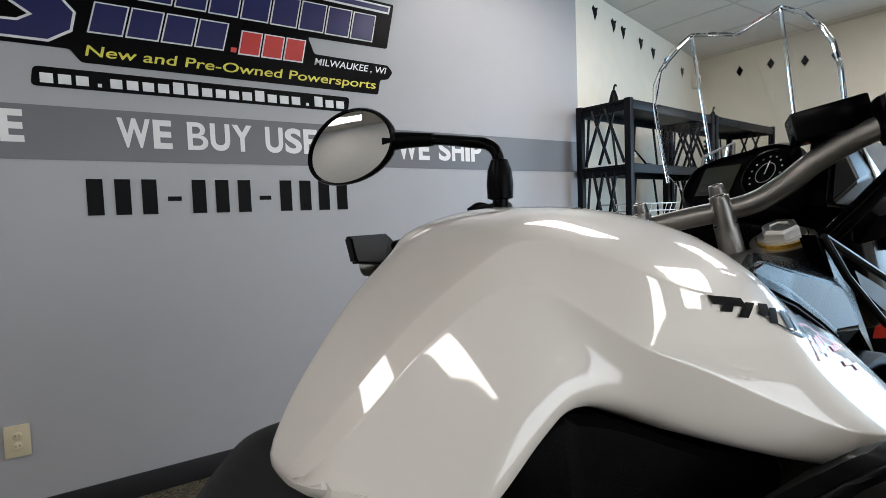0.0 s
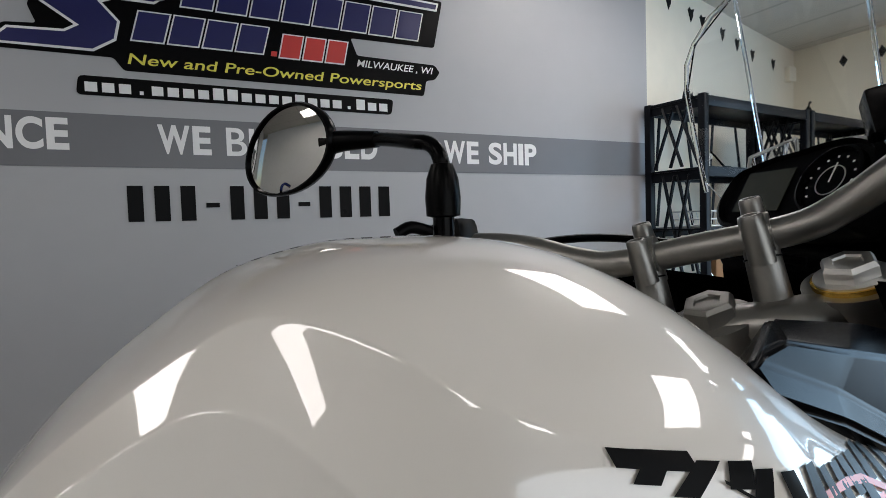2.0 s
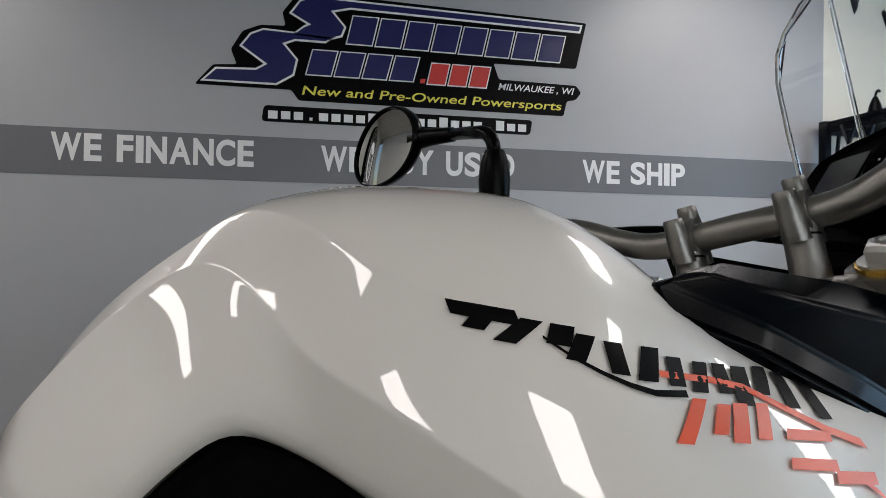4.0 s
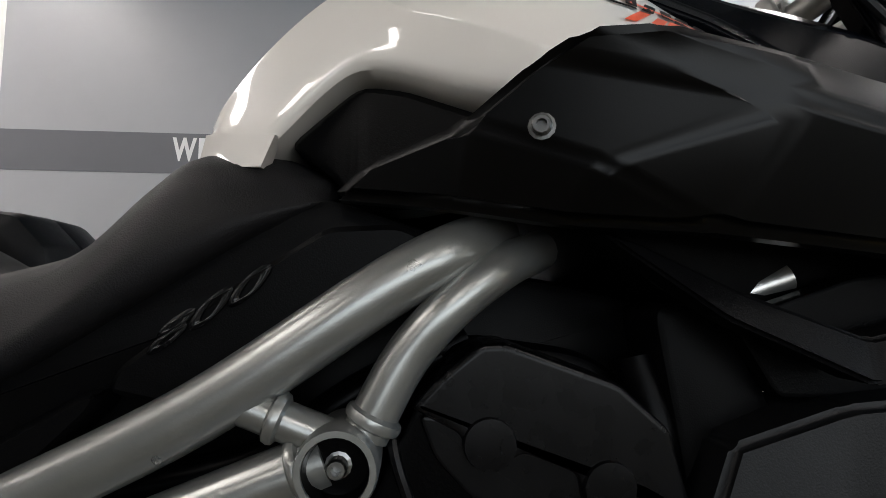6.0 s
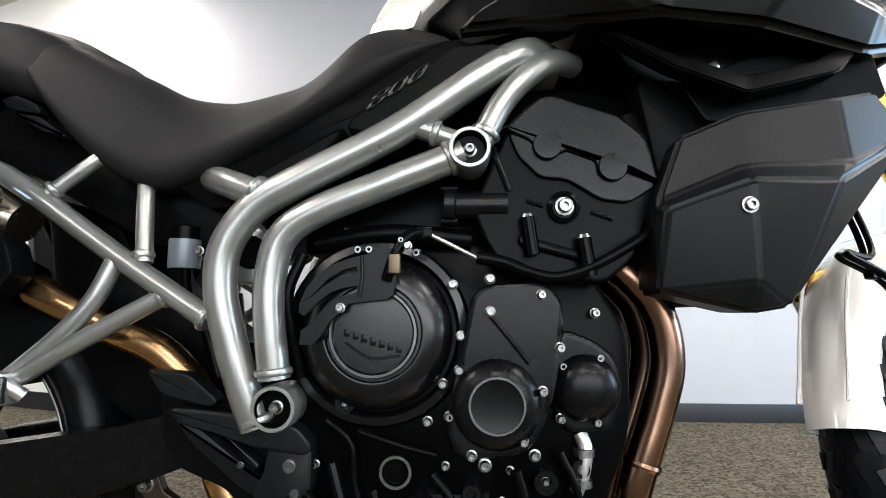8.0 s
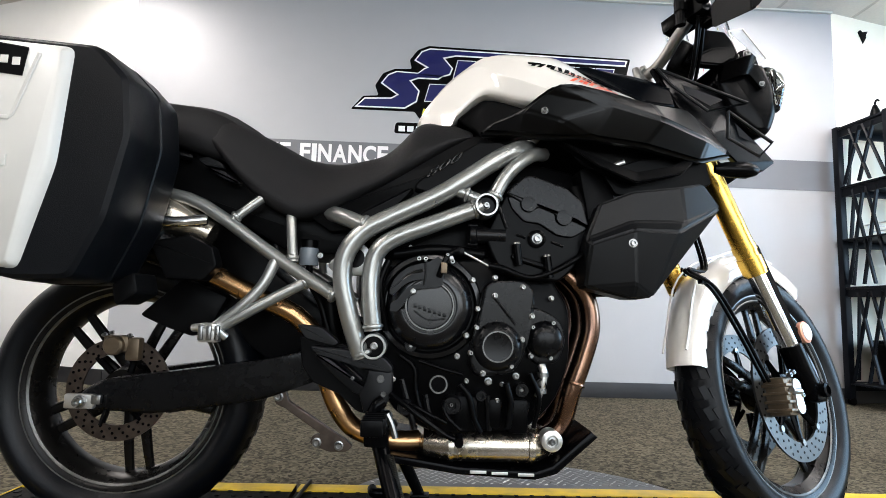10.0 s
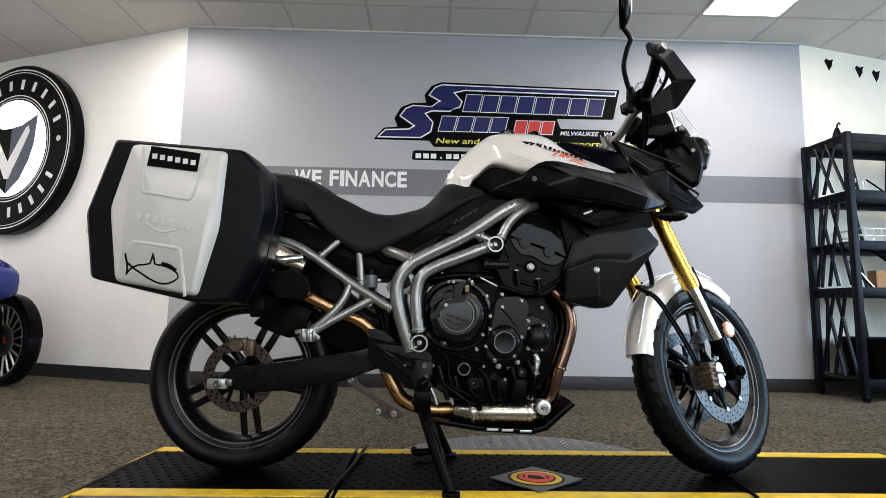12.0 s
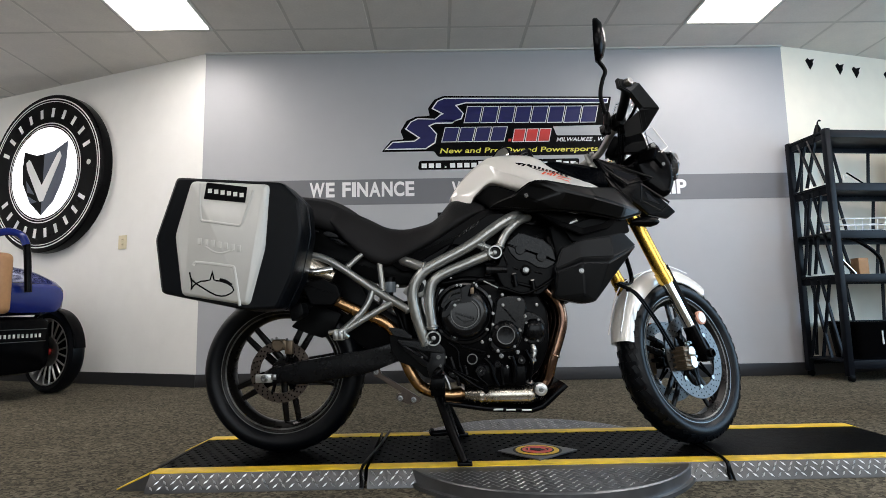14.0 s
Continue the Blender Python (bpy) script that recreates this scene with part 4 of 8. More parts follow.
face_prism("head_bracket", [(0.553, 0.655), (0.64, 0.632), (0.636, 0.645), (0.555, 0.668)], 0.17, 0.206, M_SATIN, None, "black bracket between studs")
# cables and hoses on the engine
for pts, r, mt, lb in (
    ([(0.448, 0.212, 0.668), (0.478, 0.212, 0.653), (0.508, 0.212, 0.638)], 0.0025, M_ALLOY, "thin silver clutch cable"),
    ([(0.506, 0.212, 0.639), (0.535, 0.213, 0.634), (0.560, 0.213, 0.624)], 0.0075, M_RUB2, "black cable adjuster"),
    ([(0.555, 0.213, 0.626), (0.595, 0.214, 0.617), (0.64, 0.214, 0.631), (0.69, 0.212, 0.660), (0.735, 0.19, 0.692)], 0.006, M_RUB2, "black rubber cable"),
    ([(0.70, 0.17, 0.70), (0.71, 0.175, 0.76), (0.70, 0.16, 0.82)], 0.016, M_RUB2, "black coolant hose"),
    ([(0.31, 0.17, 0.66), (0.40, 0.175, 0.672), (0.50, 0.17, 0.665)], 0.012, M_RUB2, "black hose on the crankcase"),
    ([(0.30, 0.15, 0.72), (0.42, 0.15, 0.74), (0.50, 0.14, 0.79), (0.58, 0.13, 0.83)], 0.014, M_RUB2, "black hose under the frame"),
    ([(0.33, 0.16, 0.36), (0.36, 0.18, 0.35), (0.40, 0.185, 0.33), (0.43, 0.18, 0.315)], 0.005, M_SATIN, "thin black pipe"),
    ([(0.355, 0.185, 0.70), (0.45, 0.175, 0.755), (0.56, 0.16, 0.82)], 0.006, M_RUB2, "black wiring loom"),
    ([(0.30, 0.19, 0.645), (0.285, 0.195, 0.60), (0.29, 0.19, 0.55), (0.30, 0.18, 0.50)], 0.007, M_RUB2, "black hose behind the frame"),
    ([(0.70, 0.16, 0.80), (0.74, 0.15, 0.80), (0.80, 0.15, 0.83)], 0.012, M_RUB2, "black upper coolant hose"),
):
    bm = bmesh.new()
    tube(bm, [(x, CY - o, z) for x, o, z in pts], r, 10, 6)
    bpart("cable" if r < 0.008 else "hose", bm, mt, None, lb)
bm = bmesh.new()
tube(bm, [(0.628, CY - 0.165, 0.436), (0.632, CY - 0.172, 0.420), (0.628, CY - 0.172, 0.392), (0.622, CY - 0.165, 0.372)], 0.0085, 12, 4)
oil_pipe = bpart("oil_pipe", bm, M_ALLOY, None, "pale metal oil pipe with clips")
for dz in (0.0, 0.034):
    bm = bmesh.new()
    lathe(bm, [(0.010, -0.005), (0.0125, -0.004), (0.0125, 0.004), (0.010, 0.005)], Matrix.Translation((0.627 + 0.1 * dz, CY - 0.170, 0.383 + dz)), 14)
    kid("pipe_clip", bm, M_STEEL, oil_pipe)
# bolts round the covers
for x, z, o in ((0.521, 0.615, 0.205), (0.521, 0.578, 0.210), (0.579, 0.597, 0.205), (0.599, 0.538, 0.205), (0.579, 0.490, 0.205), (0.557, 0.436, 0.205), (0.500, 0.420, 0.205), (0.486, 0.512, 0.200), (0.488, 0.550, 0.19), (0.478, 0.610, 0.178), (0.475, 0.460, 0.195), (0.449, 0.450, 0.172), (0.467, 0.494, 0.178), (0.363, 0.652, 0.170), (0.377, 0.652, 0.172), (0.434, 0.648, 0.172)):
    bolt(0, 0, 0, 0.0060, bike, 0.012, Matrix.Translation((x - 0.45, -o, z)) @ ALONG_Y)
for x, z in ((0.607, 0.515), (0.650, 0.525), (0.645, 0.452), (0.604, 0.455)):
    bolt(0, 0, 0, 0.0058, alt, 0.012, on_side(x, CY - 0.172, z))
for x, z, r in ((0.516, 0.400, 0.008), (0.574, 0.412, 0.007), (0.648, 0.577, 0.006), (0.545, 0.395, 0.005)):
    bolt(0, 0, 0, r, crank, 0.010, on_side(x, CY - 0.168, z))
bm = bmesh.new()
lathe(bm, [(0.019, 0), (0.019, 0.012), (0.0155, 0.014), (0.015, 0.008), (0, 0.008)], on_side(0.412, CY - 0.160, 0.392), 28)
bpart("sight_glass", bm, M_SATIN, None, "round oil sight glass")
bm = bmesh.new()
lathe(bm, [(0.0155, 0.0), (0.0155, 0.001), (0.019, 0.001), (0.019, 0.0)], on_side(0.412, CY - 0.1745, 0.392), 28, closed=True)
bpart("sight_glass_ring", bm, M_DULL_METAL, None, "dull sight glass ring")
bolt(0, 0, 0, 0.009, bike, 0.012, Matrix.Translation((0.718 - 0.45, -0.196, 0.702)) @ ALONG_Y)
bm = bmesh.new()
lathe(bm, [(0.014, -0.03), (0.014, 0.004), (0.011, 0.006), (0, 0.006)], on_side(0.718, CY - 0.190, 0.702), 20)
bpart("cowl_mount", bm, M_RUB2, None, "black rubber mount")
# lower crankcase shapes and the oil cooler pipe
for c, s in (((0.47, 0.15, 0.335), (0.05, 0.05, 0.07)), ((0.53, 0.155, 0.335), (0.03, 0.04, 0.06)), ((0.58, 0.15, 0.33), (0.04, 0.05, 0.07))):
    bm = bmesh.new()
    box(bm, (c[0], CY - c[1], c[2]), s, 0.008)
    bpart("sump_rib", bm, M_CASE)
bm = bmesh.new()
tube(bm, [(0.66, CY - 0.12, 0.46), (0.662, CY - 0.14, 0.42), (0.655, CY - 0.14, 0.38), (0.64, CY - 0.12, 0.34)], 0.010, 12, 5)
bpart("oil_pipe", bm, M_ALLOY, None, "bright metal oil pipe")
bm = bmesh.new()
lathe(bm, [(0.014, 0), (0.014, 0.012)], Matrix.Translation((0.657, CY - 0.14, 0.384)), 16)
bpart("hose_clamp", bm, M_STEEL, None, "steel hose clamp")

# small castings, plugs and pipes low on the crankcase
for x, z, r, d in ((0.352, 0.470, 0.014, 0.020), (0.440, 0.352, 0.020, 0.030), (0.345, 0.345, 0.017, 0.022), (0.500, 0.372, 0.012, 0.026), (0.585, 0.385, 0.016, 0.022), (0.625, 0.400, 0.012, 0.020)):
    boss2 = face_lathe("casting_boss", x, z, 0.160, [(r, -0.01), (r, d * 0.7), (r * 0.85, d), (r * 0.45, d), (r * 0.4, d * 0.6), (0, d * 0.6)], M_ENGINE, "round boss cast on the crankcase", 20)
for pts, r in (([(0.33, 0.175, 0.45), (0.36, 0.178, 0.425), (0.365, 0.178, 0.38), (0.38, 0.178, 0.33)], 0.005), ([(0.455, 0.19, 0.395), (0.475, 0.192, 0.37), (0.485, 0.19, 0.33), (0.50, 0.185, 0.30)], 0.006), ([(0.55, 0.19, 0.40), (0.56, 0.19, 0.36), (0.555, 0.188, 0.31)], 0.007), ([(0.60, 0.185, 0.42), (0.62, 0.186, 0.37), (0.61, 0.18, 0.31)], 0.005), ([(0.37, 0.185, 0.44), (0.42, 0.188, 0.425), (0.46, 0.186, 0.415)], 0.004)):
    bm = bmesh.new()
    tube(bm, [(x, CY - o, z) for x, o, z in pts], r, 10, 5)
    bpart("engine_pipe", bm, M_RUB2, None, "black pipe low on the engine")
for x0, z0, x1, z1 in ((0.335, 0.40, 0.365, 0.30), (0.385, 0.37, 0.40, 0.30), (0.455, 0.375, 0.462, 0.30), (0.515, 0.37, 0.52, 0.30), (0.60, 0.36, 0.585, 0.305)):
    bm = bmesh.new()
    tube(bm, [(x0, CY - 0.166, z0), (x1, CY - 0.168, z1)], 0.007, 8, 2)
    bpart("casting_rib", bm, M_ENGINE)
for x, z in ((0.345, 0.345), (0.440, 0.352), (0.585, 0.385), (0.352, 0.470), (0.318, 0.40), (0.47, 0.40), (0.535, 0.362)):
    bolt(0, 0, 0, 0.005, crank, 0.010, on_side(x, CY - 0.172, z))

# exhaust: three headers, collector box, link pipe and silencer
for dy, lb in ((-0.14, "heat-tinted steel exhaust header"), (-0.06, ""), (0.02, "")):
    bm = bmesh.new()
    tube(bm, [(0.66, CY + dy * 0.9, 0.655), (0.70, CY + dy, 0.622), (0.732, CY + dy, 0.58), (0.742, CY + dy, 0.52), (0.728, CY + dy, 0.46), (0.70, CY + dy, 0.38), (0.68, CY + dy * 0.9, 0.305), (0.64, CY + dy * 0.8, 0.272)], 0.0205, 18, 7)
    bpart("exhaust_header", bm, M_HEADER, None, lb or "heat-tinted steel exhaust header")
bm = bmesh.new()
lathe(bm, [(0.0225, -0.004), (0.024, 0), (0.0225, 0.004)], Matrix.Translation((0.706, CY - 0.14, 0.397)) @ Matrix.Rotation(radians(18), 4, "Y"), 20)
bpart("header_seam", bm, M_HEADER)
bm = bmesh.new()
R = lambda x, w, h, z=0.262: [(x, CY - 0.06 + w * math.copysign(abs(math.cos(a)) ** 0.6, math.cos(a)), z + h * math.copysign(abs(math.sin(a)) ** 0.75, math.sin(a))) for a in [2 * math.pi * k / 28 for k in range(28)]]
loft(bm, [R(0.372, 0.045, 0.020), R(0.385, 0.085, 0.030), R(0.42, 0.10, 0.034), R(0.440, 0.105, 0.036), R(0.446, 0.108, 0.038), R(0.60, 0.108, 0.038), R(0.63, 0.10, 0.036), R(0.668, 0.06, 0.028)])
cat = bpart("exhaust_collector", bm, M_CAT, None, "brushed steel exhaust collector box", angle=30)
for x in (0.436, 0.606):
    bm = bmesh.new()
    loft(bm, [R(x, 0.1095, 0.0395), R(x + 0.006, 0.1105, 0.0405), R(x + 0.012, 0.1095, 0.0395)], caps=False)
    kid("weld_seam", bm, M_CAT, cat)
bm = bmesh.new()
lathe(bm, [(0.022, -0.03), (0.022, 0.004), (0.017, 0.007), (0.012, 0.007), (0.011, 0.002), (0, 0.002)], on_side(0.652, CY - 0.165, 0.281), 24)
tab = bpart("collector_tab", bm, M_ALLOY, None, "bright collector mounting tab")
bolt(0, 0, 0, 0.008, tab, 0.010, on_side(0.652, CY - 0.170, 0.281))
for pts, r, mt, lb in (
    ([(0.40, 0.09, 0.262), (0.32, 0.105, 0.262), (0.24, 0.11, 0.285), (0.20, 0.115, 0.33), (0.17, 0.12, 0.40), (0.15, 0.125, 0.47), (0.10, 0.128, 0.525), (0.02, 0.13, 0.560), (-0.09, 0.13, 0.612)], 0.0215, M_BRONZE, "bronze-tinted exhaust link pipe"),
    ([(-0.08, 0.13, 0.607), (-0.12, 0.13, 0.628)], 0.030, M_SATIN, "black exhaust clamp"),
):
    bm = bmesh.new()
    tube(bm, [(x, CY - o, z) for x, o, z in pts], r, 18, 6)
    bpart("exhaust_pipe", bm, mt, None, lb)
bm = bmesh.new()
tube(bm, [(-0.11, CY - 0.13, 0.625), (-0.16, CY - 0.135, 0.655), (-0.20, CY - 0.14, 0.68)], (0.032, 0.058), 20, 4)
bpart("silencer_cone", bm, M_SATIN, None, "black silencer front cover")
bm = bmesh.new()
tube(bm, [(-0.17, CY - 0.14, 0.690), (-0.30, CY - 0.15, 0.745), (-0.48, CY - 0.155, 0.82)], 0.062, 24, 3)
bpart("silencer", bm, M_CAT, None, "satin steel silencer can")
bm = bmesh.new()
tube(bm, [(-0.080, CY - 0.150, 0.690), (-0.155, CY - 0.155, 0.722), (-0.235, CY - 0.158, 0.752)], (0.030, 0.060), 22, 4)
bpart("silencer_end", bm, M_CAT, None, "satin steel front cone of the silencer")
bm = bmesh.new()
tube(bm, [(-0.235, CY - 0.205, 0.722), (-0.15, CY - 0.208, 0.708), (-0.075, CY - 0.200, 0.716)], 0.011, 12, 5, flat=0.6)
bpart("heat_shield", bm, M_CHROME, None, "polished steel heat shield strip")
face_prism("silencer_guard", [(-0.19, 0.668), (-0.11, 0.684), (-0.060, 0.660), (-0.048, 0.622), (-0.075, 0.590), (-0.15, 0.592)], 0.165, 0.20, M_BLACK, None, "black plastic silencer guard", 0.006)
for outline in ([(-0.120, 0.852), (-0.100, 0.859), (-0.068, 0.846), (-0.060, 0.832), (-0.104, 0.838)], [(-0.100, 0.834), (-0.062, 0.829), (-0.022, 0.800), (-0.058, 0.808)]):
    face_prism("tail_cover", outline, 0.150, 0.166, M_COWL, None, "grey-black plastic cover under the pillion seat", 0.003)
# sump guard
bm = bmesh.new()
prism(bm, [(0.30, 0.232), (0.46, 0.208), (0.62, 0.200), (0.665, 0.212), (0.752, 0.288), (0.738, 0.300), (0.655, 0.228), (0.62, 0.217), (0.46, 0.224), (0.30, 0.248)], CY - 0.16, CY + 0.16, 0.004)
bash = bpart("sump_guard", bm, M_SATIN, None, "black sump guard with slots")
for x, z in ((0.50, 0.2085), (0.545, 0.2065), (0.60, 0.2045)):
    bm = bmesh.new()
    box(bm, (x, CY - 0.1605, z + 0.006), (0.034, 0.002, 0.006), 0.0008)
    kid("slot", bm, M_ALLOY, bash, "bright slot edge")

# foot controls, centre stand, linkage
hanger = face_prism("footpeg_bracket", [(0.148, 0.466), (0.218, 0.461), (0.300, 0.446), (0.319, 0.425), (0.314, 0.412), (0.262, 0.420), (0.206, 0.438), (0.168, 0.448), (0.152, 0.453)], 0.165, 0.194, M_COWL, None, "black footpeg bracket with two openings", 0.005, 0.008)
for name, outline, o in (("lower_beam", [(0.156, 0.450), (0.186, 0.441), (0.252, 0.392), (0.285, 0.378), (0.268, 0.362), (0.238, 0.374), (0.178, 0.424)], 0.190),
                         ("end_plate", [(0.268, 0.424), (0.318, 0.420), (0.318, 0.377), (0.300, 0.335), (0.262, 0.332), (0.250, 0.372), (0.262, 0.392)], 0.192),
                         ("rib", [(0.206, 0.436), (0.216, 0.433), (0.258, 0.400), (0.250, 0.394)], 0.186)):
    bm = bmesh.new()
    prism(bm, rounded(outline, 0.006), CY - o, CY - 0.165, 0.003)
    kid(name, bm, M_COWL, hanger)
for x, z, r in ((0.293, 0.402, 0.010), (0.300, 0.372, 0.007), (0.236, 0.402, 0.004)):
    dark_bolt = bolt(0, 0, 0, r, hanger, 0.004, on_side(x, CY - 0.191, z))
    dark_bolt.data = dark_bolt.data.copy()
    dark_bolt.data.materials[0] = M_DULL_METAL
face_prism("pivot_plate", [(0.118, 0.482), (0.17, 0.478), (0.262, 0.455), (0.312, 0.370), (0.296, 0.322), (0.245, 0.330), (0.205, 0.366), (0.150, 0.388), (0.126, 0.420)], 0.149, 0.160, M_BLACK, None, "black inner plate behind the footpeg bracket", 0.003)
bm = bmesh.new()
tube(bm, [(-0.119, CY - 0.105, 0.614), (-0.035, CY - 0.105, 0.558)], 0.0028, 8, 2)
bpart("linkage_rod", bm, M_ALLOY, None, "thin bright steel rod")
face_prism("heel_guard", [(0.116, 0.509), (0.169, 0.503), (0.206, 0.473), (0.197, 0.465), (0.136, 0.479)], 0.165, 0.190, M_COWL, None, "black heel guard", 0.003)
bm = bmesh.new()
for k in range(5):
    box(bm, (0.287 + 0.005 * (k % 2), CY - 0.205 - 0.02 * k, 0.325), (0.042, 0.017, 0.030), 0.004)
box(bm, (0.288, CY - 0.24, 0.318), (0.03, 0.10, 0.016), 0.003)
peg = bpart("footpeg", bm, M_RUB2, None, "black ribbed rubber footpeg")
bm = bmesh.new()
box(bm, (0.29, CY - 0.19, 0.305), (0.05, 0.04, 0.07), 0.008)
tube(bm, [(0.27, CY - 0.19, 0.29), (0.285, CY - 0.20, 0.345), (0.30, CY - 0.195, 0.36)], 0.013, 10, 4)
kid("hinge", bm, M_SATIN, peg)
bm = bmesh.new()
tube(bm, [(0.312, CY - 0.25, 0.345), (0.322, CY - 0.25, 0.325), (0.330, CY - 0.25, 0.300)], 0.006, 8, 4)
kid("wear_edge", bm, M_STEEL, peg, "scuffed bright metal edge")
bm = bmesh.new()
tube(bm, [(0.315, CY - 0.20, 0.375), (0.36, CY - 0.215, 0.345), (0.42, CY - 0.22, 0.305), (0.455, CY - 0.225, 0.290)], 0.006, 10, 5)
tube(bm, [(0.455, CY - 0.20, 0.293), (0.452, CY - 0.245, 0.291)], 0.009, 10, 4)
tube(bm, [(0.42, CY - 0.225, 0.355), (0.43, CY - 0.225, 0.335), (0.455, CY - 0.225, 0.312)], 0.004, 8, 4)
bpart("brake_pedal", bm, M_SATIN, None, "black rear brake pedal")
stand = None
for s, foot, top in ((1, (0.374, 0.255, 0.062), (0.292, 0.13, 0.265)), (-1, (0.384, 0.16, 0.062), (0.30, 0.13, 0.25))):
    bm = bmesh.new()
    tube(bm, [(top[0], CY - s * top[1], top[2]), (0.5 * (top[0] + foot[0]) - 0.004, CY - s * 0.5 * (top[1] + foot[1]), 0.5 * (top[2] + foot[2])), (foot[0], CY - s * foot[1], foot[2])], (0.019, 0.014), 14, 5)
    leg = bpart("stand_leg", bm, M_SATIN, None, "black tubular centre stand leg")
    bm = bmesh.new()
    box(bm, (foot[0], CY - s * foot[1], 0.0605), (0.05, 0.035, 0.012), 0.004)
    kid("stand_foot", bm, M_SATIN, leg)
bm = bmesh.new()
for k in range(26):
    a = k / 25
    c = Vector((0.318 + 0.035 * a, CY - 0.165 - 0.02 * a, 0.245 - 0.11 * a))
    lathe(bm, [(0.0065, -0.0012), (0.0085, 0), (0.0065, 0.0012)], Matrix.Translation(c) @ Matrix.Rotation(radians(18), 4, "Y"), 10)
bpart("stand_spring", bm, M_STEEL, None, "steel return spring")
bm = bmesh.new()
tube(bm, [(0.292, CY - 0.15, 0.262), (0.292, CY + 0.15, 0.262)], 0.016, 14)
tube(bm, [(0.26, CY + 0.15, 0.08), (0.27, CY + 0.13, 0.075), (0.335, CY + 0.15, 0.075)], 0.012, 10, 4)
for bar_piece in pieces("stand_crossbar", bm, M_SATIN, bike, "black stand crossbar"):
    bar_piece.location = (-0.45, -CY, 0)
link = face_prism("suspension_link", [(0.046, 0.354), (0.073, 0.360), (0.083, 0.334), (0.215, 0.252), (0.230, 0.238), (0.215, 0.226), (0.175, 0.226), (0.134, 0.244), (0.140, 0.262), (0.158, 0.264), (0.076, 0.318), (0.054, 0.327)], 0.058, 0.072, M_OLDDISC, None, "brown-grey flat suspension link", 0.002, 0.006)
for x, z in ((0.061, 0.343), (0.150, 0.246), (0.199, 0.240)):
    bolt(0, 0, 0, 0.010, link, 0.012, on_side(x, CY - 0.072, z))
# brake fluid reservoir, its bracket, and the dark inner tail
bm = bmesh.new()
lathe(bm, [(0, -0.019), (0.020, -0.019), (0.021, -0.015), (0.021, 0.019), (0, 0.019)], Matrix.Translation((0.121, CY - 0.125, 0.652)), 20)
res = bpart("fluid_reservoir", bm, M_RESV, None, "translucent brake fluid reservoir")
bm = bmesh.new()
lathe(bm, [(0.019, 0.019), (0.019, 0.036), (0.016, 0.038), (0, 0.038)], Matrix.Translation((0.121, CY - 0.125, 0.652)), 14)
kid("cap", bm, M_RUB2, res, "black ribbed cap")
bolt(0, 0, 0, 0.006, res, 0.006, on_side(0.148, CY - 0.140, 0.655))
bm = bmesh.new()
tube(bm, [(0.123, CY - 0.125, 0.635), (0.125, CY - 0.12, 0.60), (0.15, CY - 0.11, 0.55), (0.17, CY - 0.11, 0.49)], 0.008, 10, 5)
kid("hose", bm, M_RUB2, res)
bm = bmesh.new()
prism(bm, rounded([(0.165, 0.630), (0.225, 0.695), (0.262, 0.665), (0.250, 0.612), (0.195, 0.612)], 0.015), CY - 0.165, CY - 0.155, 0.002)
bpart("frame_gusset", bm, M_FRAME, None, "silver frame gusset plate")
bm = bmesh.new()
lathe(bm, [(0.021, 0), (0.021, 0.003), (0, 0.003)], on_side(0.226, CY - 0.1635, 0.650), 20)
bpart("gusset_hole", bm, M_DECAL, None, "dark hole in the gusset")
bm = bmesh.new()
prism(bm, rounded([(-0.17, 0.90), (0.00, 0.80), (0.12, 0.75), (0.24, 0.72), (0.22, 0.66), (0.08, 0.66), (-0.10, 0.76), (-0.42, 0.83), (-0.55, 0.90), (-0.50, 0.94)], 0.02), CY - 0.125, CY + 0.125, 0.01)
bpart("tail_tray", bm, M_BLACK, None, "black plastic tail tray")
bm = bmesh.new()
prism(bm, rounded([(0.24, 0.72), (0.36, 0.78), (0.50, 0.86), (0.62, 0.88), (0.72, 0.86), (0.72, 0.80), (0.55, 0.78), (0.46, 0.70), (0.32, 0.66)], 0.02), CY - 0.13, CY + 0.13, 0.01)
bpart("airbox", bm, M_BLACK, None, "black airbox and inner parts")
# black filler added for the dark space behind the frame tube
bm = bmesh.new()
prism(bm, rounded([(0.285, 0.650), (0.292, 0.690), (0.36, 0.722), (0.47, 0.745), (0.52, 0.730), (0.52, 0.655)], 0.01), CY - 0.145, CY + 0.145, 0.006)
inner_block = bpart("throttle_body", bm, M_BLACK, None, "added black filler block behind the frame tube")
for x, z in ((0.343, 0.680), (0.352, 0.676), (0.402, 0.671), (0.448, 0.677), (0.465, 0.677)):
    bolt(0, 0, 0, 0.0042, inner_block, 0.012, on_side(x, CY - 0.146, z))
# added black sheet, stands in for the scoop's dark inside and hides the fork
face_prism("scoop_filler", [(0.775, 0.800), (0.745, 0.850), (0.83, 0.880), (0.97, 0.895), (0.985, 0.830), (0.90, 0.800)], 0.188, 0.205, M_BLACK, None, "added black filler that darkens the inside of the air scoop", 0.004)
# black block added so that the gap under the seat looks shaded
bm = bmesh.new()
prism(bm, rounded([(0.12, 0.740), (0.18, 0.772), (0.25, 0.806), (0.31, 0.840), (0.36, 0.876), (0.42, 0.910), (0.48, 0.930), (0.56, 0.905), (0.50, 0.845), (0.40, 0.775), (0.28, 0.715), (0.17, 0.705)], 0.008), CY - 0.165, CY + 0.165, 0.004)
bpart("seat_gap_block", bm, M_BLACK, None, "added black block that darkens the gap under the seat")
bm = bmesh.new()
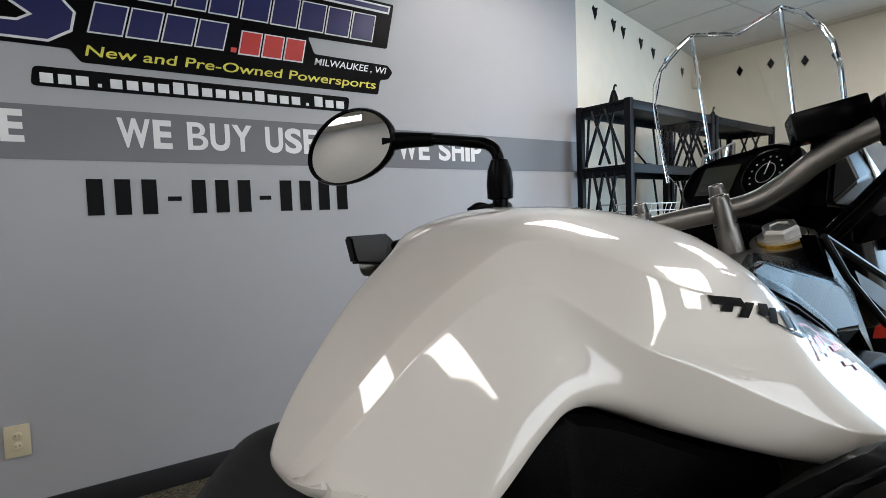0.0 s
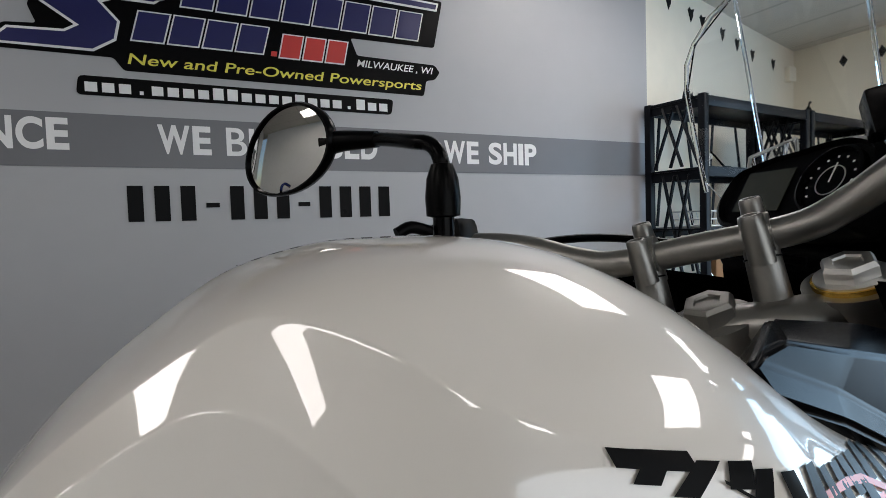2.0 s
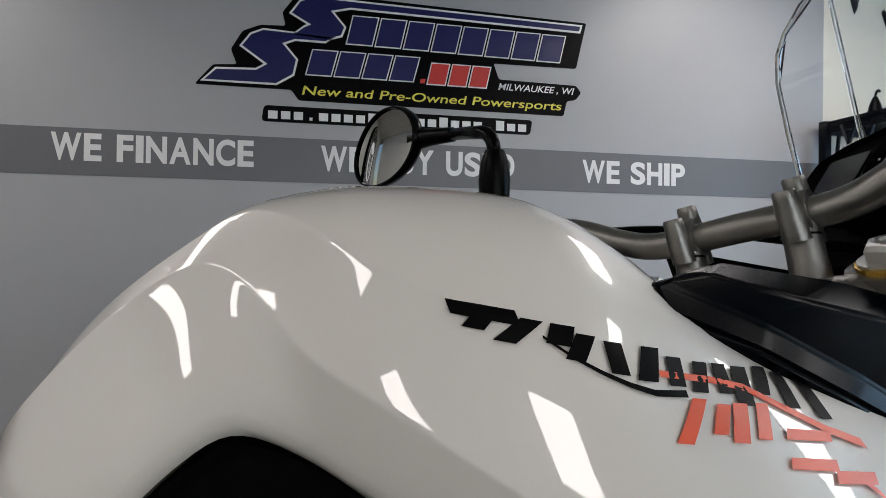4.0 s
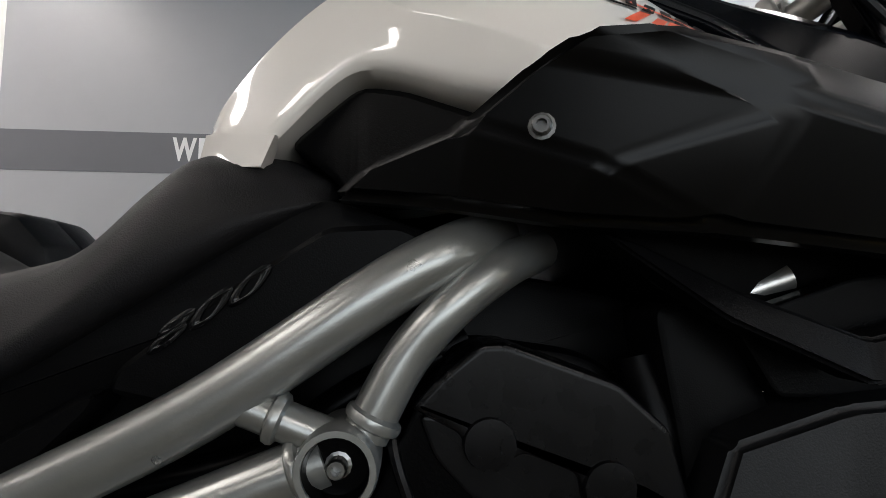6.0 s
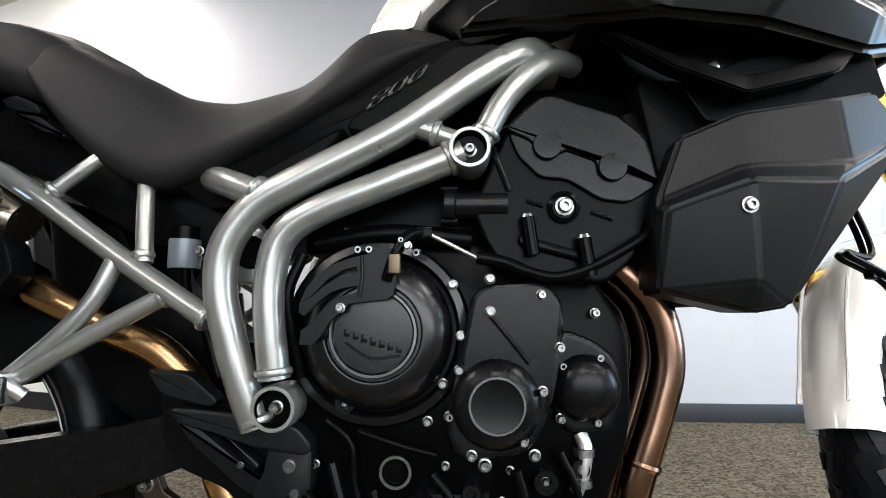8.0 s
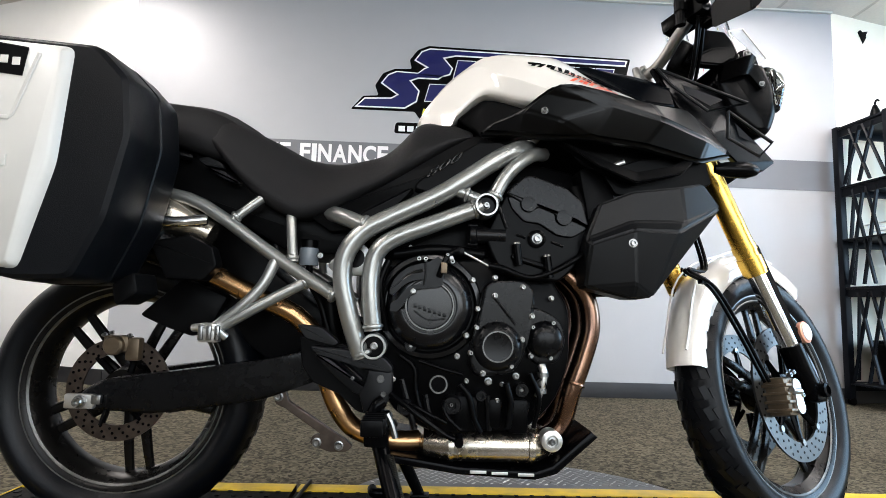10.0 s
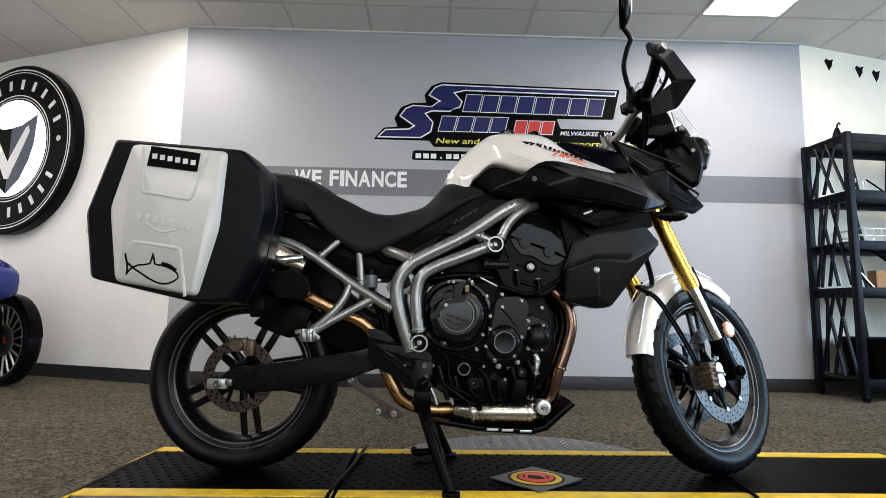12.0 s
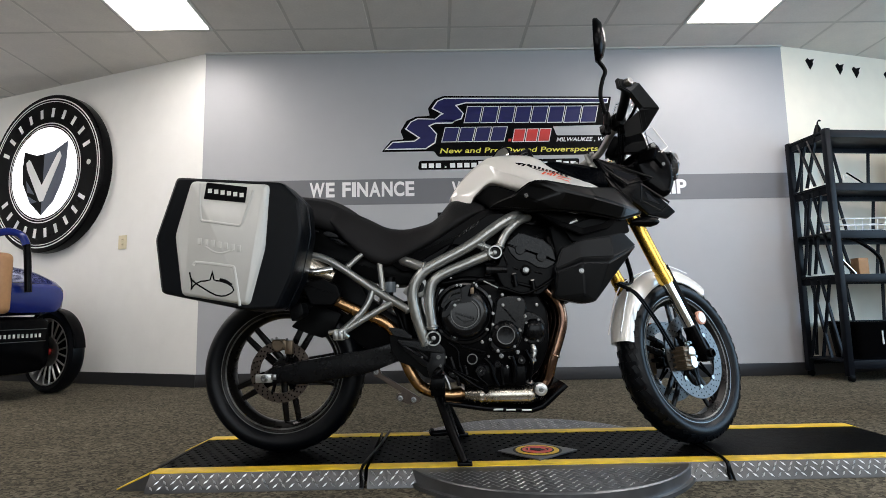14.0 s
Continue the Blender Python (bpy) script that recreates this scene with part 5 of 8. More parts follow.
prism(bm, rounded([(0.70, 0.86), (0.76, 0.86), (0.83, 0.62), (0.77, 0.58), (0.74, 0.64)], 0.015), CY - 0.19, CY + 0.19, 0.005)
bpart("radiator", bm, M_BLACK, None, "black radiator")
bm = bmesh.new()
prism(bm, rounded([(0.64, 0.97), (0.80, 0.98), (0.97, 0.99), (1.02, 0.95), (0.98, 0.88), (0.80, 0.83), (0.70, 0.87)], 0.02), CY - 0.18, CY + 0.18, 0.01)
bpart("inner_fairing", bm, M_BLACK, None, "black inner fairing")
bm = bmesh.new()
tube(bm, [(0.775, CY - 0.17, 0.868), (0.805, CY - 0.175, 0.880)], 0.010, 12)
bpart("radiator_filler", bm, M_ALLOY, None, "pale metal pipe behind the panel")
bm = bmesh.new()
prism(bm, rounded([(-0.13, 0.745), (-0.02, 0.72), (0.03, 0.62), (0.13, 0.55), (0.20, 0.53), (0.26, 0.50), (0.25, 0.42), (0.06, 0.40), (-0.03, 0.46), (-0.08, 0.55), (-0.11, 0.62)], 0.015), CY - 0.06, CY + 0.10, 0.01)
bpart("rear_hugger", bm, M_BLACK, None, "black inner guard and shock cover")
bm = bmesh.new()
lathe(bm, [(0, 0), (0.02, 0), (0.024, 0.03), (0.024, 0.13), (0, 0.13)], Matrix.Translation((0.18, CY - 0.09, 0.47)) @ Matrix.Rotation(radians(-8), 4, "Y"), 16)
bpart("brake_cylinder", bm, M_RUB2, None, "black rear brake cylinder")

# swingarm and rear wheel
bm = bmesh.new()
prism(bm, rounded([(-0.345, 0.345), (-0.30, 0.378), (-0.20, 0.392), (0.05, 0.430), (0.16, 0.458), (0.26, 0.470), (0.27, 0.43), (0.12, 0.375), (0.04, 0.344), (-0.166, 0.312), (-0.342, 0.318)], 0.02), CY - 0.135, CY - 0.085, 0.010, 3)
bpart("swingarm", bm, M_ENGINE, None, "black swingarm")
bm = bmesh.new()
prism(bm, rounded([(-0.345, 0.345), (-0.30, 0.378), (0.05, 0.430), (0.26, 0.470), (0.27, 0.43), (0.04, 0.344), (-0.342, 0.318)], 0.02), CY + 0.085, CY + 0.135, 0.010, 3)
bpart("swingarm", bm, M_ENGINE, None, "black swingarm")
RW = (-0.288, 0.352)


def wheel(name, m, r, rim_r, w, spokes, twin, label, tread, lug=0.006, rows=7, start=0.3):
    """A cast wheel turned round its local z axis (the axle): rim with tyre, spokes and hub as pieces."""
    def tp(bm):
        bmesh.ops.transform(bm, matrix=m, verts=bm.verts)
        return bm

    I = Matrix()
    h = w * 0.36
    bm = bmesh.new()
    lathe(bm, [(rim_r + 0.006, -h), (rim_r + 0.004, -h + 0.006), (rim_r - 0.012, -h + 0.010), (rim_r - 0.022, -h * 0.5), (rim_r - 0.024, 0), (rim_r - 0.022, h * 0.5), (rim_r - 0.012, h - 0.010), (rim_r + 0.004, h - 0.006), (rim_r + 0.006, h), (rim_r - 0.004, h), (rim_r - 0.018, h - 0.010), (rim_r - 0.032, h * 0.4), (rim_r - 0.034, 0), (rim_r - 0.032, -h * 0.4), (rim_r - 0.018, -h + 0.010), (rim_r - 0.004, -h)], I, 72, closed=True)
    rim = bpart(name, tp(bm), M_RIM, None, label)
    for e in (h, -h):
        bm = bmesh.new()
        lathe(bm, [(rim_r - 0.002, e * 1.01), (rim_r + 0.004, e * 1.03), (rim_r + 0.007, e * 1.01)], I, 72)
        lathe(bm, [(rim_r - 0.017, e * 0.86), (rim_r - 0.013, e * 0.92), (rim_r - 0.011, e * 0.90)], I, 72)
        pieces("rim_lip", tp(bm), M_DULL_METAL, rim, "thin lighter edge of the rim")
    bm = bmesh.new()
    k = r - rim_r
    prof = [(rim_r, -h)] + [(rim_r + k * a, w * b) for a, b in ((0.12, -0.43), (0.35, -0.50), (0.58, -0.49), (0.78, -0.40), (0.92, -0.24), (0.985, -0.10), (0.985, 0.10), (0.92, 0.24), (0.78, 0.40), (0.58, 0.49), (0.35, 0.50), (0.12, 0.43))] + [(rim_r, h)]
    lathe(bm, prof, I, 96)
    tyre = kid("tyre", tp(bm), M_RUBBER, rim, "black road tyre with shallow blocks")
    bm = bmesh.new()
    n = tread
    for q in range(n):
        for row, (rr, z, tilt, sx, sz) in enumerate(((0.99, 0.0, 0, 0.70, 0.13), (0.965, -0.15, 20, 0.66, 0.12), (0.965, 0.15, -20, 0.66, 0.12), (0.885, -0.295, 42, 0.62, 0.15), (0.885, 0.295, -42, 0.62, 0.15), (0.76, -0.415, 62, 0.50, 0.10), (0.76, 0.415, -62, 0.50, 0.10))[:rows]):
            a = 2 * math.pi * (q + 0.5 * (row % 2)) / n
            mm = Matrix.Rotation(a, 4, "Z") @ Matrix.Translation((rim_r + k * rr - lug * 0.35, 0, w * z)) @ Matrix.Rotation(radians(tilt), 4, "Y") @ Matrix.Rotation(radians(18 if z >= 0 else -18), 4, "X")
            c = bmesh.ops.create_cube(bm, size=1)["verts"]
            bmesh.ops.scale(bm, vec=(lug, 2 * math.pi * r / n * sx, w * sz), verts=c)
            bmesh.ops.transform(bm, matrix=mm, verts=c)
    tagged(kid("tread", tp(bm), M_RUBBER, tyre), kind="stuff")
    for q in range(spokes):
        for d in ((-1, 1) if twin else (0,)):
            a = 2 * math.pi * q / spokes + start
            bm = bmesh.new()
            mm = Matrix.Rotation(a, 4, "Z")
            pts = [(0.045, d * 0.014, 0.0), (rim_r * 0.55, d * 0.020, 0.004), (rim_r - 0.026, d * 0.023, 0.0)]
            tube(bm, pts, (0.009, 0.0065), 8, 4, flat=1.6)
            bmesh.ops.transform(bm, matrix=mm, verts=bm.verts)
            kid("spoke", tp(bm), M_RIM, rim)
    bm = bmesh.new()
    lathe(bm, [(0, -w * 0.42), (0.040, -w * 0.42), (0.046, -w * 0.2), (0.052, 0), (0.046, w * 0.2), (0.040, w * 0.42), (0, w * 0.42)], I, 32)
    kid("hub", tp(bm), M_RIM, rim)
    return rim, tp


def disc(bm, r0, r1, z, holes, t=0.005):
    """A flat ring with rows of drilled holes, cut as real gaps between small bridges."""
    lathe(bm, [(r0, z - t / 2), (r1, z - t / 2), (r1, z + t / 2), (r0, z + t / 2)], Matrix(), 72, closed=True)


def hole_marks(bm, r0, r1, z, n):
    for q in range(n):
        for j in range(3):
            a = 2 * math.pi * (q + j * 0.33) / n
            rr = r0 + (r1 - r0) * (0.22 + 0.28 * j)
            lathe(bm, [(0.0032, 0.0), (0.0032, 0.0006), (0, 0.0006)], Matrix.Translation((rr * math.cos(a), rr * math.sin(a), z)), 6)


# rear wheel: the axle's local z points to the viewer's side
rear_m = on_side(RW[0], CY, RW[1])
rear, rtp = wheel("rear_wheel", rear_m, 0.300, 0.226, 0.15, 5, True, "dark grey cast rear wheel with black tyre", 44, 0.002, 3, -1.43)
bm = bmesh.new()
disc(bm, 0.078, 0.112, 0.072, 0)
kid("brake_disc", rtp(bm), M_OLDDISC, rear, "worn brown drilled brake disc")
bm = bmesh.new()
hole_marks(bm, 0.078, 0.112, 0.0746, 26)
for q in range(6):
    a = 2 * math.pi * q / 6
    tube(bm, [(0.040 * math.cos(a), 0.040 * math.sin(a), 0.068), (0.085 * math.cos(a + 0.15), 0.085 * math.sin(a + 0.15), 0.070)], 0.007, 6, 3)
kid("disc_carrier", rtp(bm), M_SATIN, rear)
bm = bmesh.new()
box(bm, (-0.290, CY - 0.085, 0.452), (0.055, 0.03, 0.035), 0.008)
box(bm, (-0.255, CY - 0.085, 0.440), (0.03, 0.025, 0.05), 0.006)
caliper = bpart("rear_caliper", bm, M_CALIPER, None, "bronze-coloured rear brake caliper")
bm = bmesh.new()
lathe(bm, [(0.021, 0), (0.021, 0.012), (0.017, 0.016), (0, 0.016)], on_side(-0.290, CY - 0.098, 0.448), 24)
kid("piston_cover", bm, M_CALIPER, caliper)
for x, z in ((-0.315, 0.470), (-0.262, 0.470), (-0.30, 0.475)):
    bolt(0, 0, 0, 0.005, caliper, 0.01, on_side(x, CY - 0.095, z))
bm = bmesh.new()
box(bm, (-0.328, CY - 0.140, 0.336), (0.060, 0.014, 0.030), 0.004)
axle = bpart("axle_block", bm, M_ALLOY, None, "bare alloy chain adjuster block")
bolt(0, 0, 0, 0.013, axle, 0.014, on_side(-0.325, CY - 0.147, 0.336))
bm = bmesh.new()
box(bm, (-0.295, CY - 0.142, 0.340), (0.022, 0.010, 0.02), 0.003)
kid("adjuster", bm, M_STEEL, axle)
# pillion pegs
for s in (-1, 1):
    bm = bmesh.new()
    box(bm, (-0.050, CY + s * 0.205, 0.487), (0.040, 0.030, 0.038), 0.006, None)
    tube(bm, [(-0.085, CY + s * 0.20, 0.495), (-0.045, CY + s * 0.215, 0.498), (-0.02, CY + s * 0.20, 0.478)], 0.008, 10, 4)
    pp = bpart("pillion_peg", bm, M_ALLOY, None, "folded alloy pillion footpeg")
    bm = bmesh.new()
    for k in range(3):
        box(bm, (-0.062 + 0.016 * k, CY + s * 0.222, 0.487), (0.010, 0.008, 0.030), 0.003)
    kid("grip_rib", bm, M_STEEL, pp)

# ---- steered front end ----
RAKE, LOCK = radians(23.5), radians(32)
AX = Vector((0.872, CY, 1.10))
UP = Vector((-math.sin(RAKE), 0, math.cos(RAKE)))
STEER = Matrix.Translation(AX) @ Matrix.Rotation(LOCK, 4, UP) @ Matrix.Translation(-AX)


def spart(name, bm, material, parent=None, label="", angle=40):
    bmesh.ops.transform(bm, matrix=STEER, verts=bm.verts)
    return bpart(name, bm, material, parent, label, angle)


def local(fwd, lat, z):
    """A place before steering: forwards of the steering axis, to the rider's right, height above ground."""
    x = AX.x + (AX.z - z) * math.tan(RAKE) + fwd
    return Vector((x, CY - lat, z))


FZ = 0.364
fw = local(0.053, 0, FZ)
front_m = STEER @ on_side(fw.x, CY, FZ)
front, ftp = wheel("front_wheel", front_m, 0.312, 0.243, 0.105, 5, True, "dark grey cast front wheel with black tyre", 44, 0.0055)
for s in (1, -1):
    bm = bmesh.new()
    disc(bm, 0.114, 0.157, s * 0.058, 0)
    kid("brake_disc", ftp(bm), M_DISC, front, "bright drilled floating brake disc")
    bm = bmesh.new()
    hole_marks(bm, 0.114, 0.157, s * 0.058 + 0.0026, 30)
    kid("disc_hole", ftp(bm), M_DECAL, front, "dark drilled holes")
    bm = bmesh.new()
    for q in range(8):
        a = 2 * math.pi * q / 8
        for d in (-0.20, 0.20):
            tube(bm, [(0.045 * math.cos(a + d), 0.045 * math.sin(a + d), s * 0.052), (0.112 * math.cos(a), 0.112 * math.sin(a), s * 0.056)], 0.005, 6, 3)
    kid("disc_carrier", ftp(bm), M_SATIN, front)
    bm = bmesh.new()
    for q in range(8):
        a = 2 * math.pi * q / 8
        lathe(bm, [(0.0075, -0.006), (0.0075, 0.006), (0, 0.006)], Matrix.Translation((0.114 * math.cos(a), 0.114 * math.sin(a), s * 0.058)), 12)
    pieces("disc_button", ftp(bm), M_STEEL, front)

for s in (1, -1):
    lat = s * 0.103
    P = lambda z, f=0.033: local(f + 0.025 * (1.085 - z), lat, z)
    bm = bmesh.new()
    tube(bm, [P(1.085), P(0.66)], 0.0255, 20, 2)
    leg = spart("fork_leg", bm, M_GOLD, None, "gold anodised fork tube")
    bm = bmesh.new()
    for z0, z1, r in ((0.70, 0.685, 0.0275), (0.672, 0.640, 0.0285), (0.640, 0.632, 0.027)):
        tube(bm, [P(z0), P(z1)], r, 20, 2)
    bmesh.ops.transform(bm, matrix=STEER, verts=bm.verts)
    kid("fork_seal", bm, M_GOLD, leg)
    bm = bmesh.new()
    tube(bm, [P(0.65), P(0.42)], 0.0205, 18, 2)
    bmesh.ops.transform(bm, matrix=STEER, verts=bm.verts)
    kid("stanchion", bm, M_CHROME, leg, "polished steel stanchion")
    bm = bmesh.new()
    tube(bm, [P(0.470, 0.036), P(0.40, 0.034), P(0.365, 0.036)], 0.026, 16, 4)
    tube(bm, [P(0.70, 0.066), P(0.56, 0.064), P(0.45, 0.060)], 0.012, 8, 4, flat=1.6)
    box(bm, P(0.362, 0.036), (0.05, 0.05, 0.05), 0.012)
    bmesh.ops.transform(bm, matrix=STEER, verts=bm.verts)
    kid("fork_foot", bm, M_SATIN, leg, "black fork foot and guard")
    bm = bmesh.new()
    lathe(bm, [(0.016, 0), (0.016, 0.012), (0.010, 0.014), (0.009, 0.006), (0, 0.006)], Matrix.Translation(P(FZ, 0.036) + Vector((0, -s * 0.024, 0))) @ Matrix.Rotation(radians(90 * s), 4, "X"), 20)
    bmesh.ops.transform(bm, matrix=STEER, verts=bm.verts)
    kid("axle_nut", bm, M_SATIN, leg)
    # caliper behind the leg: a ribbed bronze body with a bright cover plate of two joined rounds
    bm = bmesh.new()
    c = P(0.352, -0.068) + Vector((0, s * 0.020, 0))
    box(bm, c, (0.045, 0.05, 0.085), 0.010)
    box(bm, c + Vector((0.022, -s * 0.010, 0.03)), (0.05, 0.022, 0.022), 0.006)
    cal = spart("front_caliper", bm, M_CALIPER, None, "bronze front brake caliper")
    for dz in (-0.03, -0.012, 0.006, 0.024):
        bm = bmesh.new()
        box(bm, c + Vector((-0.018, -s * 0.004, dz)), (0.028, 0.058, 0.007), 0.002)
        bmesh.ops.transform(bm, matrix=STEER, verts=bm.verts)
        kid("caliper_rib", bm, M_CALIPER, cal)
    bm = bmesh.new()
    rim_pts = [(0.017 * math.cos(a), 0.021 + 0.017 * math.sin(a)) for a in [radians(-30 + 24 * k) for k in range(11)]] + [(0.017 * math.cos(a), -0.021 + 0.017 * math.sin(a)) for a in [radians(150 + 24 * k) for k in range(11)]]
    prism(bm, [(c.x + 0.014 + u, c.z + w) for u, w in rim_pts], c.y - s * 0.025, c.y - s * 0.033, 0.002)
    bmesh.ops.transform(bm, matrix=STEER, verts=bm.verts)
    kid("cover_plate", bm, M_ALLOY, cal, "bright alloy cover plate")
    for dx, dz in ((-0.004, 0.046), (0.012, 0.052), (0.030, 0.002)):
        bolt(0, 0, 0, 0.007, cal, 0.010, STEER @ Matrix.Translation(c + Vector((dx, -s * 0.026, dz))) @ Matrix.Rotation(radians(90 * s), 4, "X"))
    bm = bmesh.new()
    tube(bm, [c + Vector((-0.015, -s * 0.034, 0.012)), c + Vector((0.0, -s * 0.036, 0.010)), c + Vector((0.016, -s * 0.036, 0.010))], 0.007, 10, 2)
    bmesh.ops.transform(bm, matrix=STEER, verts=bm.verts)
    kid("hose_joint", bm, M_ALLOY, cal)
    bm = bmesh.new()
    lens_m = Matrix.Translation(P(0.500, 0.106) + Vector((0, -s * 0.012, 0))) @ Matrix.Rotation(radians(90 * s), 4, "X")
    lathe(bm, [(0.026, -0.004), (0.026, 0.005), (0.023, 0.007), (0, 0.007)], lens_m, 24)
    mark = spart("reflector", bm, M_REFLECT, None, "round pale fork reflector with orange rim")
    bm = bmesh.new()
    lathe(bm, [(0.020, 0.006), (0.020, 0.009), (0.005, 0.009), (0.004, 0.0075), (0, 0.0075)], lens_m, 24)
    bmesh.ops.transform(bm, matrix=STEER, verts=bm.verts)
    kid("lens", bm, M_LETTER, mark, "pale reflector lens")
    bm = bmesh.new()
    tube(bm, [P(0.500, 0.100) + Vector((0, -s * 0.008, 0)), P(0.515, 0.060)], 0.008, 8, 3)
    bmesh.ops.transform(bm, matrix=STEER, verts=bm.verts)
    kid("stay", bm, M_SATIN, mark)

# mudguard
FC = fw
def guard_ring(a, wide):
    r = 0.334 + 0.010 * math.sin(radians(max(0, min(180, (a - 60) * 1.7))))
    half = [(-wide, -0.045), (-wide, -0.012), (-wide * 0.8, 0.002), (-wide * 0.35, 0.010), (0, 0.013), (wide * 0.35, 0.010), (wide * 0.8, 0.002), (wide, -0.012), (wide, -0.045)]
    ring = [(w, r + d) for w, d in half] + [(w * 0.94, r + d - 0.004) for w, d in half[::-1]]
    c, s = math.cos(radians(a)), math.sin(radians(a))
    return [(FC.x + q * c, CY - w, FZ + q * s) for w, q in ring]


bm = bmesh.new()
loft(bm, [guard_ring(58 + 112 * k / 20, 0.042 + 0.016 * math.sin(math.pi * min(1, 0.25 + k / 22))) for k in range(21)])
fender = spart("front_mudguard", bm, M_TANK, None, "pearl white front mudguard")
bm = bmesh.new()
for lo in (0.03, -0.03):
    tube(bm, [(FC.x + q * math.cos(radians(a)), CY - lo, FZ + q * math.sin(radians(a))) for a, q in ((72, 0.363), (95, 0.366), (130, 0.364), (165, 0.352))], 0.0025, 6, 5)
bmesh.ops.transform(bm, matrix=STEER, verts=bm.verts)
kid("crease", bm, M_TANK, fender)
# brake lines
for lat, side in ((0.045, 0.06), (0.055, 0.07)):
    bm = bmesh.new()
    tube(bm, [local(0.02, lat, 1.02), local(-0.03, lat, 0.80), local(-0.105, lat + 0.02, 0.64), local(-0.20, lat + 0.03, 0.62), local(-0.145, lat + 0.04, 0.585), local(-0.095, lat + 0.03, 0.50), local(-0.075, lat + 0.03, 0.385)], 0.0042, 8, 8)
    spart("brake_hose", bm, M_RUB2, None, "black front brake hose")
bm = bmesh.new()
box(bm, local(-0.165, 0.085, 0.60), (0.02, 0.012, 0.016), 0.003)
spart("hose_clip", bm, M_RUB2, None, "black hose clip")

# yokes, risers and handlebar
bm = bmesh.new()
yz = 1.068
for la in (-0.103, 0.103):
    tube(bm, [local(0.033, la, yz + 0.024), local(0.033, la, yz - 0.014)], 0.036, 24, 2)
tube(bm, [local(0.03, -0.10, yz), local(0.006, -0.05, yz), local(0.004, 0, yz), local(0.006, 0.05, yz), local(0.03, 0.10, yz)], 0.020, 14, 5, flat=1.3)
tube(bm, [local(0.0, 0, yz + 0.012), local(0.0, 0, yz - 0.012)], 0.034, 28, 2)
yoke = spart("top_yoke", bm, M_CAST, None, "cast alloy top fork yoke")
for la, nm in ((0.0, "stem_nut"), (0.103, "fork_cap"), (-0.103, "fork_cap")):
    f, z0 = (0.0, yz + 0.012) if la == 0 else (0.033, yz + 0.026)
    bm = bmesh.new()
    r = 0.0225 if la == 0 else 0.021
    base = Matrix.Translation(local(f, la, z0)) @ Matrix.Rotation(-RAKE, 4, "Y")
    if la:
        lathe(bm, [(0.0265, 0.0), (0.0265, 0.004), (0.0, 0.004)], base, 28)
    lathe(bm, [(r, 0.0), (r, 0.013), (r * 0.88, 0.017), (r * 0.55, 0.017), (r * 0.5, 0.015), (0, 0.015)], base, 6)
    spart(nm, bm, M_ALLOY if la else M_CAST, None, "hexagonal alloy fork cap with gold ring" if la else "dark hexagonal steering stem nut", angle=20)
    if la:
        bm = bmesh.new()
        lathe(bm, [(0.0265, -0.003), (0.0285, -0.003), (0.0285, 0.002), (0.0265, 0.002)], base, 28, closed=True)
        spart("fork_cap_ring", bm, M_GOLD, None, "gold ring under the fork cap")
BZ = 1.142
for la in (-0.047, 0.047):
    bm = bmesh.new()
    tube(bm, [local(0.012, la, yz), local(0.038, la, BZ - 0.008)], (0.0155, 0.0138), 18, 3)
    tube(bm, [local(0.010, la, yz), local(0.016, la, yz + 0.018)], (0.024, 0.0150), 18, 2)
    tube(bm, [local(0.045, la - 0.0115, BZ), local(0.045, la + 0.0115, BZ)], 0.0190, 24, 2)
    riser = spart("bar_riser", bm, M_CAST, None, "cast alloy handlebar riser clamp")
    bm = bmesh.new()
    tube(bm, [local(0.0305, la, BZ - 0.020), local(0.0312, la, BZ - 0.0185)], (0.0148, 0.0148), 18, 2)
    bmesh.ops.transform(bm, matrix=STEER, verts=bm.verts)
    kid("clamp_gap", bm, M_DECAL, riser)
    for f, top in ((0.024, 0.016), (0.060, 0.033)):
        base = Matrix.Translation(local(f, la, BZ)) @ Matrix.Rotation(-RAKE * 0.6, 4, "Y")
        bm = bmesh.new()
        lathe(bm, [(0.0105, -0.024), (0.0100, top - 0.014), (0.0092, top - 0.006), (0.0090, top), (0.0080, top + 0.002), (0.0058, top + 0.002), (0.0054, top - 0.006), (0, top - 0.006)], base, 18)
        bmesh.ops.transform(bm, matrix=STEER, verts=bm.verts)
        head = kid("clamp_bolt", bm, M_CAST, riser)
        bm = bmesh.new()
        lathe(bm, [(0.0057, top - 0.0045), (0, top - 0.0045)], base, 6)
        bmesh.ops.transform(bm, matrix=STEER, verts=bm.verts)
        kid("bolt_socket", bm, M_DECAL, riser)
BAR = lambda s: [local(0.045, 0, BZ), local(0.045, s * 0.075, BZ), local(0.047, s * 0.115, BZ + 0.012), local(0.048, s * 0.155, BZ + 0.032), local(0.044, s * 0.195, BZ + 0.045), local(0.030, s * 0.24, BZ + 0.053), local(-0.032, s * 0.33, BZ + 0.052 + 0.010 * s), local(-0.108 + (0.032 if s < 0 else 0), s * 0.425 - 0.010 + (0.061 if s < 0 else 0), BZ + 0.050 + 0.014 * s)]
bm = bmesh.new()
tube(bm, BAR(-1)[::-1][2:] + BAR(1)[1:-2], 0.0135, 18, 6)
bar = spart("handlebar", bm, M_CAST, None, "grey tapered aluminium handlebar")
